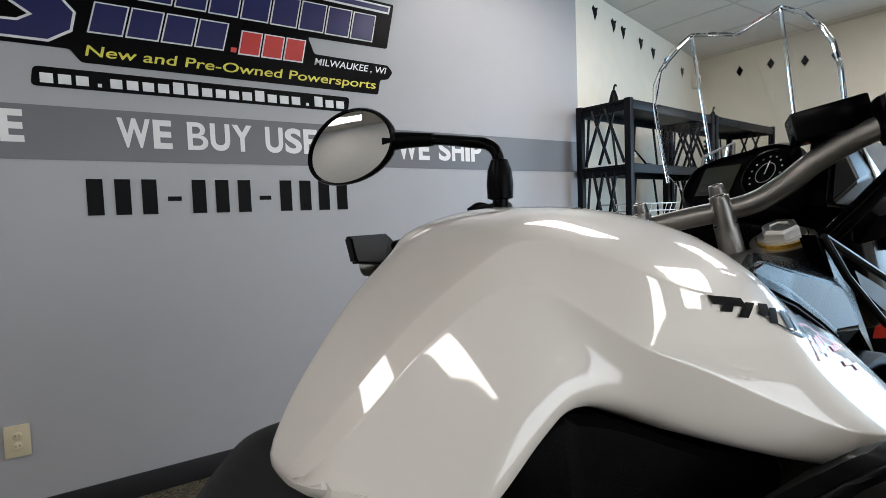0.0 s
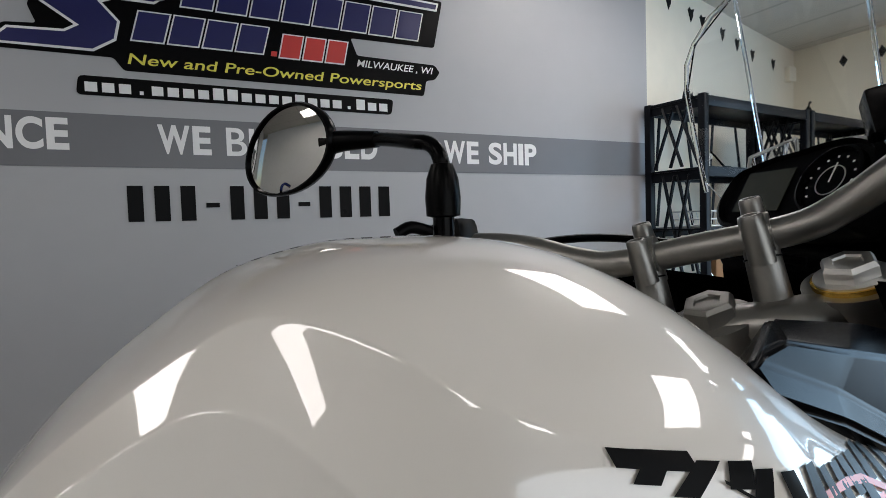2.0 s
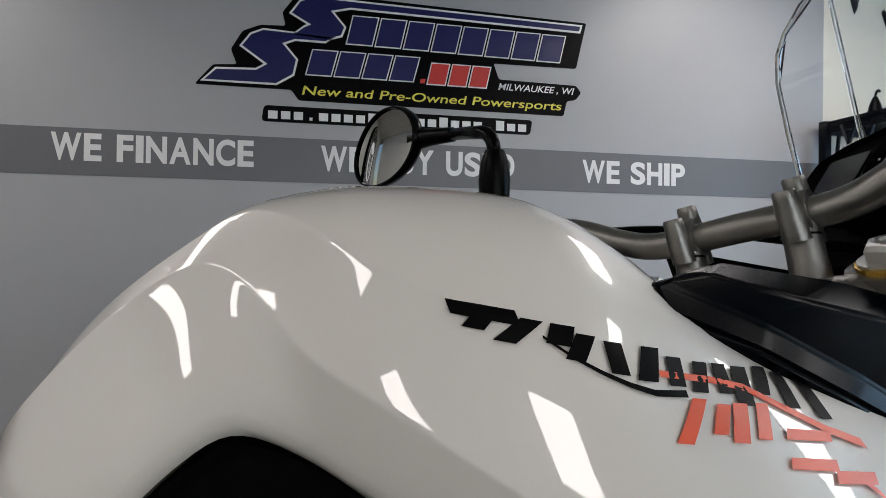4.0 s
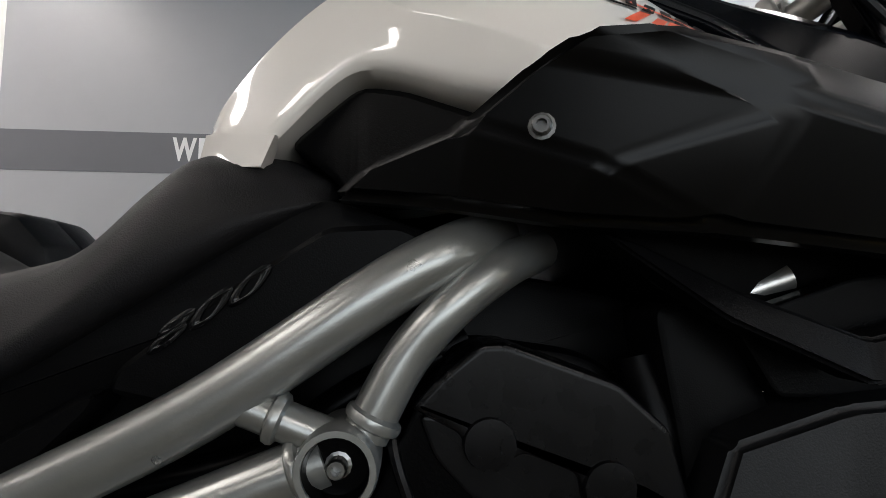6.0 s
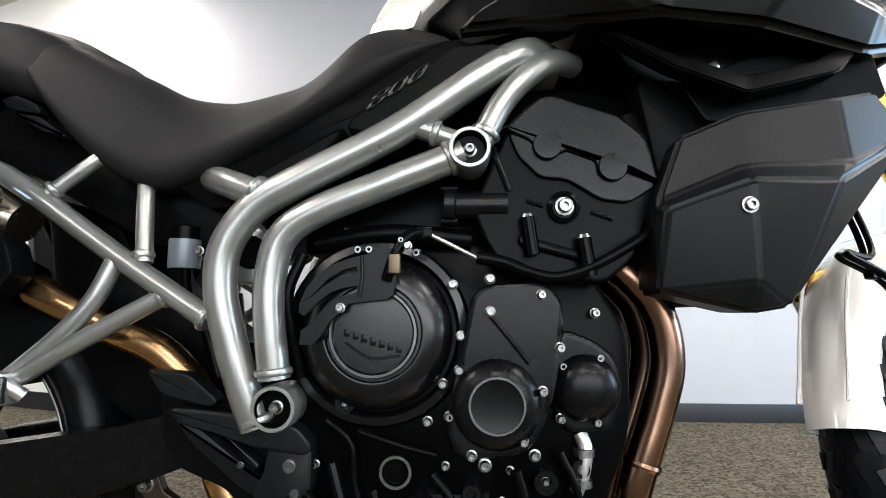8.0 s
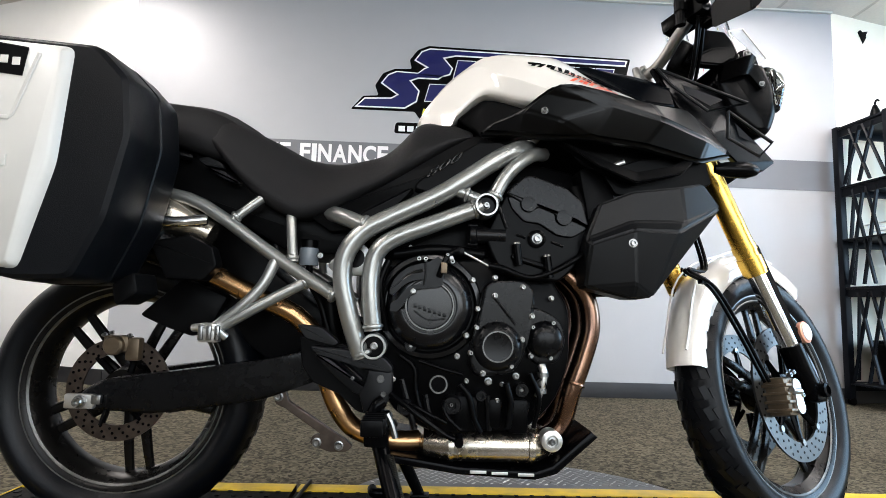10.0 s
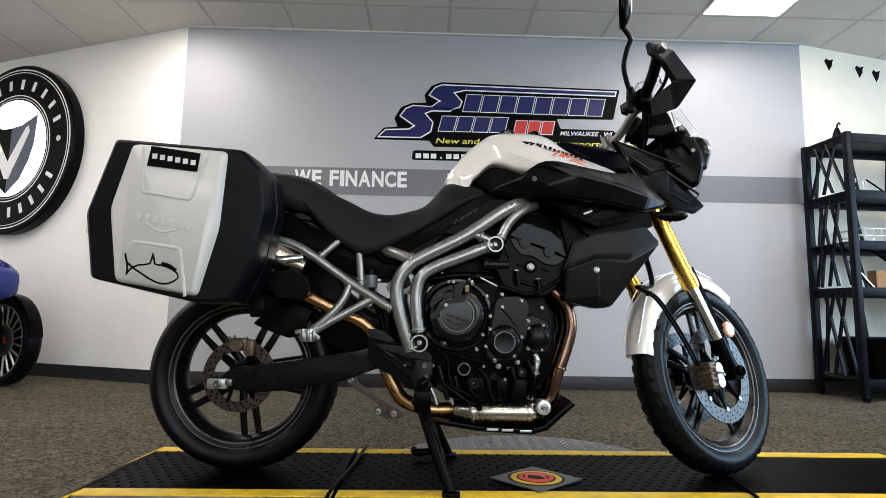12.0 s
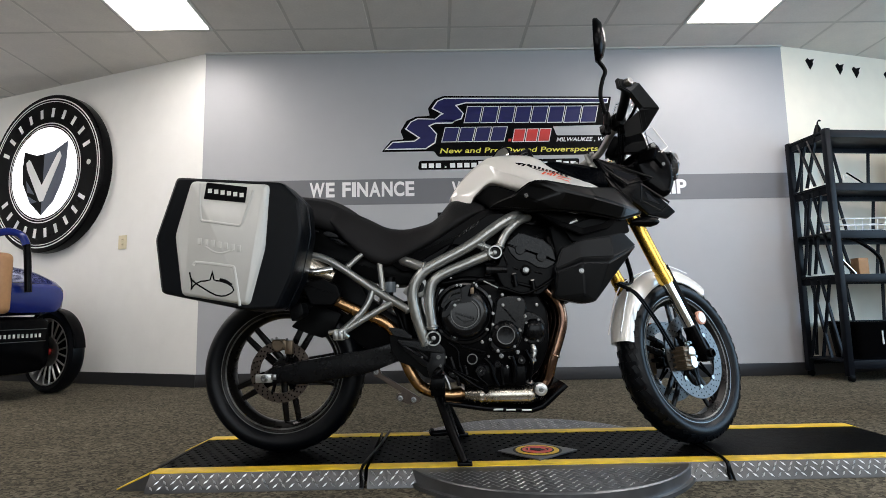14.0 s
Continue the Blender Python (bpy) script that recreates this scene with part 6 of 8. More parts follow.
for s in (1, -1):
    b = BAR(s)
    bm = bmesh.new()
    tube(bm, [b[5] + 0.2 * (b[6] - b[5]), b[6], b[7]], 0.017, 16, 4)
    spart("grip", bm, M_RUB2, None, "black rubber grip")
    bm = bmesh.new()
    box(bm, b[5] + Vector((0.0, s * 0.005, 0.0)), (0.042, 0.05, 0.055), 0.010)
    box(bm, b[5] + Vector((0.02, 0, -0.03)), (0.03, 0.04, 0.03), 0.008)
    sw = spart("switch_cube", bm, M_RUB2, None, "black switch housing")
    bm = bmesh.new()
    tube(bm, [b[5] + Vector((0.035, -s * 0.01, 0.0)), b[6] + Vector((0.055, 0, -0.005)), b[7] + Vector((0.06, s * 0.02, -0.012))], 0.006, 8, 5)
    spart("lever", bm, M_SATIN, None, "black hand lever")
    # hand guard: a folded band from the bar end round to a deep shield before the lever
    G = {k: local(f, s * la, z) for k, (f, la, z) in {
        "a": (-0.153, 0.418, 1.210), "b": (-0.053, 0.423, 1.216), "c": (-0.036, 0.439, 1.122), "d": (-0.067, 0.375, 1.070), "e": (-0.020, 0.278, 1.110),
        "f": (-0.006, 0.290, 1.160), "g": (-0.056, 0.393, 1.142), "h": (-0.118, 0.414, 1.172), "i": (-0.165, 0.418, 1.176)}.items()}
    if s < 0:  # this one sits closer in and higher
        G = {k: v + Vector((0.005, -0.050, -0.006)) for k, v in G.items()}
    bm = bmesh.new()
    vs = {k: bm.verts.new(v) for k, v in G.items()}
    fs = [bm.faces.new([vs[q] for q in face]) for face in ("abhi", "bcgh", "cdg", "defg")]
    for v in bmesh.ops.extrude_face_region(bm, geom=fs)["geom"]:
        if isinstance(v, bmesh.types.BMVert):
            v.co += Vector((-0.004, s * 0.014, -0.002))
    bmesh.ops.recalc_face_normals(bm, faces=bm.faces)
    bmesh.ops.bevel(bm, geom=[e for e in bm.edges if e.calc_face_angle(0) > 0.1], offset=0.003, segments=2, affect="EDGES")
    hg = spart("hand_guard", bm, M_COWL, None, "black plastic hand guard", angle=30)
    bm = bmesh.new()
    tube(bm, [local(-0.012, s * 0.290, 1.140), local(0.030, s * 0.262, 1.165), local(0.035, s * 0.228, BZ + 0.052)], 0.012, 10, 4)
    bmesh.ops.transform(bm, matrix=STEER, verts=bm.verts)
    kid("guard_arm", bm, M_BLACK, hg)
    bm = bmesh.new()
    lathe(bm, [(0.012, -0.012), (0.0145, 0), (0.012, 0.012), (0, 0.014)], Matrix.Translation(b[7] + Vector((-0.012, -s * 0.010, -0.010))) @ Matrix.Rotation(radians(90 * s), 4, "X"), 16)
    bmesh.ops.transform(bm, matrix=STEER, verts=bm.verts)
    kid("end_weight", bm, M_STEEL, hg, "bright bar-end bolt")
# front brake fluid box and cables
b = BAR(1)
bm = bmesh.new()
box(bm, b[4] + Vector((0.02, 0.02, 0.028)), (0.055, 0.075, 0.034), 0.003)
spart("brake_fluid_box", bm, M_SATIN, None, "black square brake fluid box")
for s in (1, -1):
    bb = BAR(s)
    for dx, dz in ((0.0, 0.0), (0.012, -0.006), (-0.01, -0.012)):
        bm = bmesh.new()
        tube(bm, [bb[5] + Vector((dx, 0, -0.03)), bb[4] + Vector((0.03 + dx, s * 0.01, -0.07 + dz)), bb[3] + Vector((0.06 + dx, s * 0.03, -0.11 + dz)), bb[2] + Vector((0.08, s * 0.05, -0.17))], 0.0045, 8, 6)
        spart("control_cable", bm, M_RUB2, None, "black control cable")
bm = bmesh.new()
tube(bm, [BAR(-1)[5] + Vector((0.02, 0, -0.02)), BAR(-1)[4] + Vector((0.09, -0.02, 0.0)), BAR(-1)[2] + Vector((0.13, -0.02, 0.02)), BAR(1)[1] + Vector((0.09, 0, -0.03))], 0.005, 8, 7)
spart("control_cable", bm, M_RUB2, None, "black control cable")


# mirrors
def mirror(base, pts, c, normal, up, a, b, tilt, wide, label, boot=0.0145, sleeve=None):
    """A convex oval mirror: long and short radius, the long one's tilt, and how much it is stretched sideways."""
    bm = bmesh.new()
    tube(bm, pts, 0.0078, 12, 6)
    st = bpart("mirror_stalk", bm, M_SATIN, None, label)
    bm = bmesh.new()
    lathe(bm, [(0.0085, 0.0), (boot * 0.95, 0.002), (boot, 0.020), (boot * 0.90, 0.038), (boot * 0.62, 0.052), (0.0, 0.054)], Matrix.Translation(base), 18)
    kid("rubber_boot", bm, M_RUB2, st)
    bm = bmesh.new()
    tube(bm, [base + Vector((0, 0, -0.03)), base + Vector((0, 0, 0.006))], 0.0105, 14, 2)
    kid("stalk_clamp", bm, M_SATIN, st)
    if sleeve:
        bm = bmesh.new()
        tube(bm, sleeve, (0.0150, 0.0095), 14, 4)
        kid("stalk_sleeve", bm, M_RUB2, st)
    n = Vector(normal).normalized()
    z = Vector(up)
    side = z.cross(n).normalized()
    z = n.cross(side).normalized()
    m = Matrix.Translation(c) @ Matrix((side, z, n)).transposed().to_4x4()
    ct, sn = math.cos(radians(tilt)), math.sin(radians(tilt))

    def oval(bm):
        for v in bm.verts:
            p, q = v.co.x * a, v.co.y * b * (1 + 0.10 * v.co.x)
            v.co = m @ Vector(((p * ct - q * sn) * wide, p * sn + q * ct, v.co.z))
    bm = bmesh.new()
    lathe(bm, [(0.94, 0.0005), (0.945, 0.005), (0.99, 0.005), (1.02, 0.0), (0.99, -0.010), (0.78, -0.024), (0.36, -0.033), (0, -0.035)], Matrix(), 48)
    oval(bm)
    kid("mirror_shell", bm, M_SATIN, st, "black mirror shell")
    bm = bmesh.new()
    lathe(bm, [(0.95 * k / 8, 0.0040 - 0.0025 * (k / 8) ** 2) for k in range(8, -1, -1)], Matrix(), 48)
    oval(bm)
    kid("mirror_glass", bm, M_MIRROR, st, "convex mirror glass")
    return st


mirror(Vector((0.704, 0.089, 1.174)), [(0.704, 0.089, 1.20), (0.703, 0.091, 1.232), (0.698, 0.103, 1.247), (0.690, 0.128, 1.253), (0.682, 0.200, 1.266), (0.655, 0.250, 1.270)], Vector((0.600, 0.318, 1.265)), (-0.87, -0.49, 0.0), (0, 0, 1), 0.063, 0.0515, 40, 1.36, "black mirror on a bent stalk", 0.0175, [(0.640, 0.270, 1.270), (0.655, 0.245, 1.270), (0.681, 0.206, 1.267)])
mirror(Vector((0.930, -0.262, 1.225)), [(0.930, -0.262, 1.25), (0.908, -0.268, 1.335), (0.916, -0.275, 1.395), (0.926, -0.280, 1.43), (0.900, -0.285, 1.468)], Vector((0.894, -0.290, 1.540)), (-0.93, 0.36, 0.0), (0, 0, 1), 0.066, 0.080, 0, 1.0, "black mirror on an upright stalk")
bm = bmesh.new()
tube(bm, [(0.655, 0.090, 1.160), (0.670, 0.090, 1.166), (0.690, 0.090, 1.161)], 0.006, 10, 4)
bpart("adjuster_lever", bm, M_RUB2, None, "small black lever beside the stalk")

# ---- headlight, dash and screen (fixed to the frame) ----
bm = bmesh.new()
prism(bm, rounded([(1.05, 1.10), (1.060, 1.160), (1.13, 1.168), (1.176, 1.158), (1.200, 1.10), (1.204, 1.035), (1.186, 0.985), (1.150, 0.972), (1.09, 1.020)], 0.016), CY - 0.115, CY + 0.115, 0.022, 3)
lamp = bpart("headlight", bm, M_SATIN, None, "black twin headlight unit with clear lenses")
for s in (-1, 1):
    bm = bmesh.new()
    prism(bm, rounded([(1.182, 1.040), (1.172, 1.152), (1.200, 1.154), (1.230, 1.108), (1.214, 1.040)], 0.010), CY + s * 0.062 - 0.050, CY + s * 0.062 + 0.050, 0.014, 3)
    kid("lens", bm, M_LENS, lamp, "clear headlight lens with the window's blue in its tint")
    bm = bmesh.new()
    lathe(bm, [(0.046, 0.03), (0.040, 0.012), (0.020, 0.0), (0, 0)], Matrix.Translation((1.193, CY + s * 0.062, 1.11)) @ Matrix.Rotation(radians(90), 4, "Y"), 24)
    kid("reflector", bm, M_CHROME, lamp)
for s in (-1, 1):
    bm = bmesh.new()
    prism(bm, rounded([(1.085, 1.150), (1.102, 1.176), (1.124, 1.184), (1.142, 1.166), (1.168, 1.098), (1.156, 1.084), (1.128, 1.118)], 0.006), CY + s * 0.120 - 0.006, CY + s * 0.120 + 0.006, 0.002)
    br = bpart("screen_bracket", bm, M_BLACK, None, "black screen bracket")
    for x, z, r in ((1.121, 1.170, 0.009), (1.155, 1.098, 0.006)):
        bolt(0, 0, 0, r, br, 0.006, Matrix.Translation((x, CY + s * 0.126, z)) @ Matrix.Rotation(radians(-90 * s), 4, "X"))
# instrument pod, tilted towards the rider
DASH = Matrix.Translation((1.014, CY + 0.010, 1.190)) @ Matrix.Rotation(radians(-20), 4, "Z") @ Matrix.Rotation(radians(-62), 4, "Y") @ Matrix.Scale(0.84, 4)


def dash(bm):
    """From pod coordinates: x up the face, y across to the rider's left, z towards the rider."""
    bmesh.ops.transform(bm, matrix=DASH, verts=bm.verts)
    return bm


bm = bmesh.new()
out = rounded([(-0.052, -0.115), (-0.060, 0.0), (-0.050, 0.095), (-0.020, 0.120), (0.028, 0.110), (0.045, 0.045), (0.048, 0.0), (0.054, -0.030), (0.055, -0.072), (0.042, -0.108), (0.0, -0.122)], 0.015)
loft(bm, [[(x * k, y * k, z) for x, y in out] for k, z in ((0.72, -0.055), (0.96, -0.02), (1.0, 0.0), (1.0, 0.010), (0.93, 0.014), (0.90, 0.006))])
pod = bpart("instrument_pod", dash(bm), M_BLACK, None, "black instrument pod with screen and rev counter")
bm = bmesh.new()
prism(bm, [(-0.030, 0.0), (0.026, 0.0), (0.026, 0.080), (-0.030, 0.080)], -0.0005, 0.0005)
for v in bm.verts:
    v.co = Vector((v.co.x, v.co.z, 0.0085 + v.co.y))
kid("lcd_screen", dash(bm), M_LCD, pod, "dark green-grey display")
bm = bmesh.new()
lathe(bm, [(0.040, 0.004), (0.040, 0.014), (0.037, 0.015), (0.034, 0.009), (0, 0.009)], Matrix.Translation((0.003, -0.060, 0)), 40)
dial = kid("rev_counter", dash(bm), M_SATIN, pod, "black rev counter dial")
bm = bmesh.new()
for q in range(11):
    a = radians(210 - q * 25)
    box(bm, (0.003 + 0.028 * math.sin(a), -0.060 + 0.028 * math.cos(a), 0.0105), (0.0022, 0.0022, 0.0008), 0, None)
box(bm, (0.012, -0.060, 0.0108), (0.023, 0.0014, 0.0008))
kid("dial_mark", dash(bm), M_LETTER, pod, "white dial ticks and needle")
bm = bmesh.new()
lathe(bm, [(0.0165, 0.0100), (0.0178, 0.0100), (0.0178, 0.0106), (0.0165, 0.0106)], Matrix.Translation((0.003, -0.060, 0)), 32, closed=True)
kid("dial_ring", dash(bm), M_ALLOY, pod)
# clear screen of flat facets with a polished edge
COLS = [(0.136, 1.215, 1.330), (0.118, 1.185, 1.385), (0.066, 1.175, 1.428), (0.0, 1.170, 1.412), (-0.066, 1.175, 1.428), (-0.118, 1.185, 1.385), (-0.136, 1.215, 1.330)]
SY = CY + 0.048


def screen_at(y, z):
    return Vector((1.150 - 0.28 * (z - 1.18) - 1.6 * y * y, SY + y, z))


bm = bmesh.new()
rows = 6
for side in (0.0, 0.0035):
    g = [[bm.verts.new(screen_at(y, z0 + (z1 - z0) * k / rows) + Vector((side, 0, 0))) for k in range(rows + 1)] for y, z0, z1 in COLS]
    for a, b in zip(g, g[1:]):
        for k in range(rows):
            bm.faces.new((a[k], b[k], b[k + 1], a[k + 1]))
    if side == 0:
        g0 = g
edge = lambda g: g[0] + [c[-1] for c in g[1:-1]] + g[-1][::-1] + [c[0] for c in g[-2:0:-1]]
e0, e1 = edge(g0), edge(g)
for i in range(len(e0)):
    j = (i + 1) % len(e0)
    bm.faces.new((e0[i], e0[j], e1[j], e1[i]))
screen = bpart("windscreen", bm, M_GLASS, None, "clear plastic windscreen with bright edges")
bm = bmesh.new()
ring = [screen_at(y, z1) for y, z0, z1 in COLS]
tube(bm, [screen_at(COLS[0][0], 1.20)] + ring + [screen_at(COLS[-1][0], 1.215)], 0.0032, 8, 2)
kid("polished_edge", bm, M_LENS, screen, "glinting polished edge")
bm = bmesh.new()
for y, z0, z1 in (COLS[2], COLS[4]):
    tube(bm, [screen_at(y, z0 + 0.06) + Vector((0.002, 0, 0)), screen_at(y, z1) + Vector((0.002, 0, 0))], 0.0026, 8, 2)
pieces("screen_fold", bm, M_LENS, screen, "folded crease in the clear plastic")
# small clear side deflector
for s in (-1, 1):
    bm = bmesh.new()
    loft(bm, [[(1.06 + 0.02 * k, CY + s * (0.115 + 0.022 * math.sin(k * 0.8)), 1.10 + 0.006 * k), (1.06 + 0.02 * k, CY + s * (0.135 + 0.03 * math.sin(k * 0.8)), 1.135 + 0.006 * k), (1.06 + 0.02 * k, CY + s * 0.10, 1.165 + 0.004 * k), (1.06 + 0.02 * k, CY + s * 0.095, 1.12 + 0.004 * k)] for k in range(5)])
    bpart("headlight_side", bm, M_SATIN, None, "glossy dark headlight side")

# black surround beside the instruments and a small clear deflector bolted over the headlight
facets("dash_surround", {"a": (0.978, 0.112, 1.150), "b": (1.036, 0.098, 1.243), "c": (1.086, 0.100, 1.238), "d": (1.104, 0.118, 1.190), "e": (1.098, 0.124, 1.140), "f": (1.035, 0.124, 1.178)},
       ["abf", "bcdf", "fdea"], M_SATIN, "black plastic surround beside the instruments", 0.03, 0.004, mirror=False)
facets("clear_deflector", {"a": (1.090, 0.104, 1.236), "b": (1.140, 0.080, 1.258), "c": (1.186, 0.100, 1.172), "d": (1.152, 0.122, 1.144), "e": (1.104, 0.128, 1.150), "f": (1.124, 0.118, 1.192)},
       ["abcf", "fcd", "fdea"], M_GLASS, "clear plastic wind deflector over the headlight", 0.003, 0.001)
for s in (-1, 1):
    bm = bmesh.new()
    tube(bm, [(1.090, CY + s * 0.105, 1.236), (1.140, CY + s * 0.081, 1.258), (1.186, CY + s * 0.101, 1.172), (1.152, CY + s * 0.123, 1.144), (1.104, CY + s * 0.129, 1.150), (1.090, CY + s * 0.105, 1.236)], 0.0022, 6, 1)
    bpart("deflector_edge", bm, M_ALLOY, None, "pale edge of the clear deflector")

# fairing details: raised frame lines and indicator
for s in (-1, 1):
    bm = bmesh.new()
    c = (1.050, CY + s * 0.200, 0.866)
    loft(bm, [[(c[0] + x, c[1] + s * (w * math.sin(a)), c[2] + h * math.cos(a)) for a in [2 * math.pi * k / 14 for k in range(14)]] for x, w, h in ((-0.055, 0.006, 0.009), (-0.03, 0.016, 0.017), (0.012, 0.020, 0.019), (0.035, 0.012, 0.012), (0.044, 0.003, 0.004))])
    ind = bpart("indicator", bm, M_SATIN, None, "dark smoked front indicator")
    for pts in ([(0.898, 1.118), (1.101, 1.037), (1.005, 1.012), (0.930, 1.074), (0.898, 1.118)], [(1.052, 1.013), (1.152, 0.944), (1.122, 0.911), (1.050, 0.951), (1.052, 1.013)]):
        bm = bmesh.new()
        tube(bm, [(x, CY + s * (0.160 - 0.22 * max(0, z - 1.01)), z) for x, z in pts], 0.0042, 8, 1)
        bpart("fairing_frame", bm, M_COWL, None, "black raised frame on the front fairing")
    for pts in ([(0.955, 1.078), (1.045, 1.043), (1.012, 1.026), (0.962, 1.056)], [(1.068, 0.985), (1.118, 0.938), (1.076, 0.955)]):
        bm = bmesh.new()
        prism(bm, pts, 0, 0.003)
        for v in bm.verts:
            v.co.y = CY + s * (0.157 - 0.22 * max(0, v.co.z - 1.01) + v.co.y)
        bpart("fairing_inlay", bm, M_SHELF, None, "dark grey inlay in the fairing")

# ---- markings on the tank: plain bars laid on its surface ----
from mathutils.bvhtree import BVHTree

bpy.context.view_layer.update()
deps = bpy.context.evaluated_depsgraph_get()
skin = BVHTree.FromObject(tank, deps)


def on_tank(x, z, lift=0.0012):
    """The tank's surface met from the viewer's side at x, z."""
    hit = skin.ray_cast(Vector((x, CY - 0.6, z)), Vector((0, 1, 0)))
    if hit[0] is None:
        return Vector((x, CY - 0.2, z))
    return hit[0] + hit[1] * lift * (1 if hit[1].y < 0 else -1)


def decal(bm, quad, n=5):
    a, b, c, d = (Vector(q) for q in quad)
    g = [[bm.verts.new(on_tank(*((a + (b - a) * i / n) * (1 - j / n) + (d + (c - d) * i / n) * j / n))) for i in range(n + 1)] for j in range(n + 1)]
    for j in range(n):
        for i in range(n):
            bm.faces.new((g[j][i], g[j][i + 1], g[j + 1][i + 1], g[j + 1][i]))


# black blocks: x, top, width, height, how far the foot leans back
BLACK_BARS = ((0.587, 1.1005, 0.028, 0.006, -0.002), (0.598, 1.0950, 0.009, 0.0055, 0.005), (0.617, 1.0930, 0.009, 0.0085, 0.012), (0.629, 1.0910, 0.010, 0.0075, 0.003), (0.639, 1.0870, 0.008, 0.0095, 0.006),
              (0.650, 1.0840, 0.008, 0.0120, -0.001), (0.668, 1.0810, 0.010, 0.0120, 0.006), (0.681, 1.0760, 0.009, 0.0105, 0.003), (0.697, 1.0725, 0.009, 0.0105, 0.007), (0.709, 1.0700, 0.009, 0.0110, 0.003),
              (0.722, 1.0665, 0.011, 0.0135, 0.008), (0.740, 1.0630, 0.010, 0.0095, 0.010), (0.752, 1.0585, 0.009, 0.0130, 0.004), (0.768, 1.0525, 0.009, 0.0145, 0.001))
RED_BARS = ((0.688, 1.0600, 0.008, 0.0130, 0.016), (0.701, 1.0565, 0.008, 0.0090, 0.009), (0.711, 1.0550, 0.009, 0.0120, 0.010), (0.726, 1.0520, 0.008, 0.0110, 0.010), (0.737, 1.0410, 0.030, 0.0030, 0.004), (0.729, 1.0335, 0.028, 0.0032, 0.003), (0.752, 1.0245, 0.026, 0.0032, 0.004))


def slanted(bm, rows):
    for x, z, w, h, lean_back in rows:
        z -= 0.005 * max(0, min(1, (0.77 - x) / 0.07))
        decal(bm, ((x, z), (x + w, z - 0.17 * w), (x + w - lean_back, z - 0.17 * w - h), (x - lean_back, z - h)), 4)


def stripe(bm, pts, t0, t1):
    """A thin band along pts, t0 high at its start and t1 at its end."""
    for k, (p, q) in enumerate(zip(pts, pts[1:])):
        u, v = (t0 + (t1 - t0) * j / (len(pts) - 1) for j in (k, k + 1))
        decal(bm, (p, q, (q[0], q[1] - v), (p[0], p[1] - u)), 4)


bm = bmesh.new()
slanted(bm, BLACK_BARS)
stripe(bm, [(0.625, 1.0815), (0.636, 1.0740), (0.647, 1.0682), (0.658, 1.0635), (0.669, 1.0600), (0.686, 1.0580)], 0.0012, 0.0026)
pieces("tank_marking", bm, M_DECAL, tank, "black plain-block maker's marking")
bm = bmesh.new()
slanted(bm, RED_BARS)
stripe(bm, [(0.674, 1.0665), (0.704, 1.0610), (0.724, 1.0560), (0.745, 1.0460), (0.766, 1.0360), (0.786, 1.0285)], 0.0024, 0.0036)
stripe(bm, [(0.766, 1.0215), (0.772, 1.0140), (0.777, 1.0040)], 0.0050, 0.0005)
pieces("tank_marking", bm, M_RED, tank, "orange-red plain-block model marking")
# raised figures 800 on the cover under the seat
figures = lettering("raised_number", "800", M_GLOSS, 0.372, 0.448, 0.0, 0.0165, 0, None, "raised figures 800 in the black cover", 0.35, 0.02)
for v in figures.data.vertices:
    v.co = Vector((v.co.x, CY - 0.1945, 0.823 + v.co.z + 0.62 * (v.co.x - 0.376)))
figures.parent = bike
figures.location = (-0.45, -CY, 0)
figures.modifiers.new("relief", "SOLIDIFY").thickness = 0.002


# ---- panniers ----
BODY = [(-0.540, 1.010), (-0.195, 0.987), (-0.140, 0.930), (-0.128, 0.828), (-0.156, 0.680), (-0.203, 0.574), (-0.300, 0.570), (-0.575, 0.630), (-0.602, 0.805)]
LID = [(-0.487, 0.992), (-0.234, 0.976), (-0.245, 0.770), (-0.290, 0.588), (-0.505, 0.624), (-0.533, 0.815)]


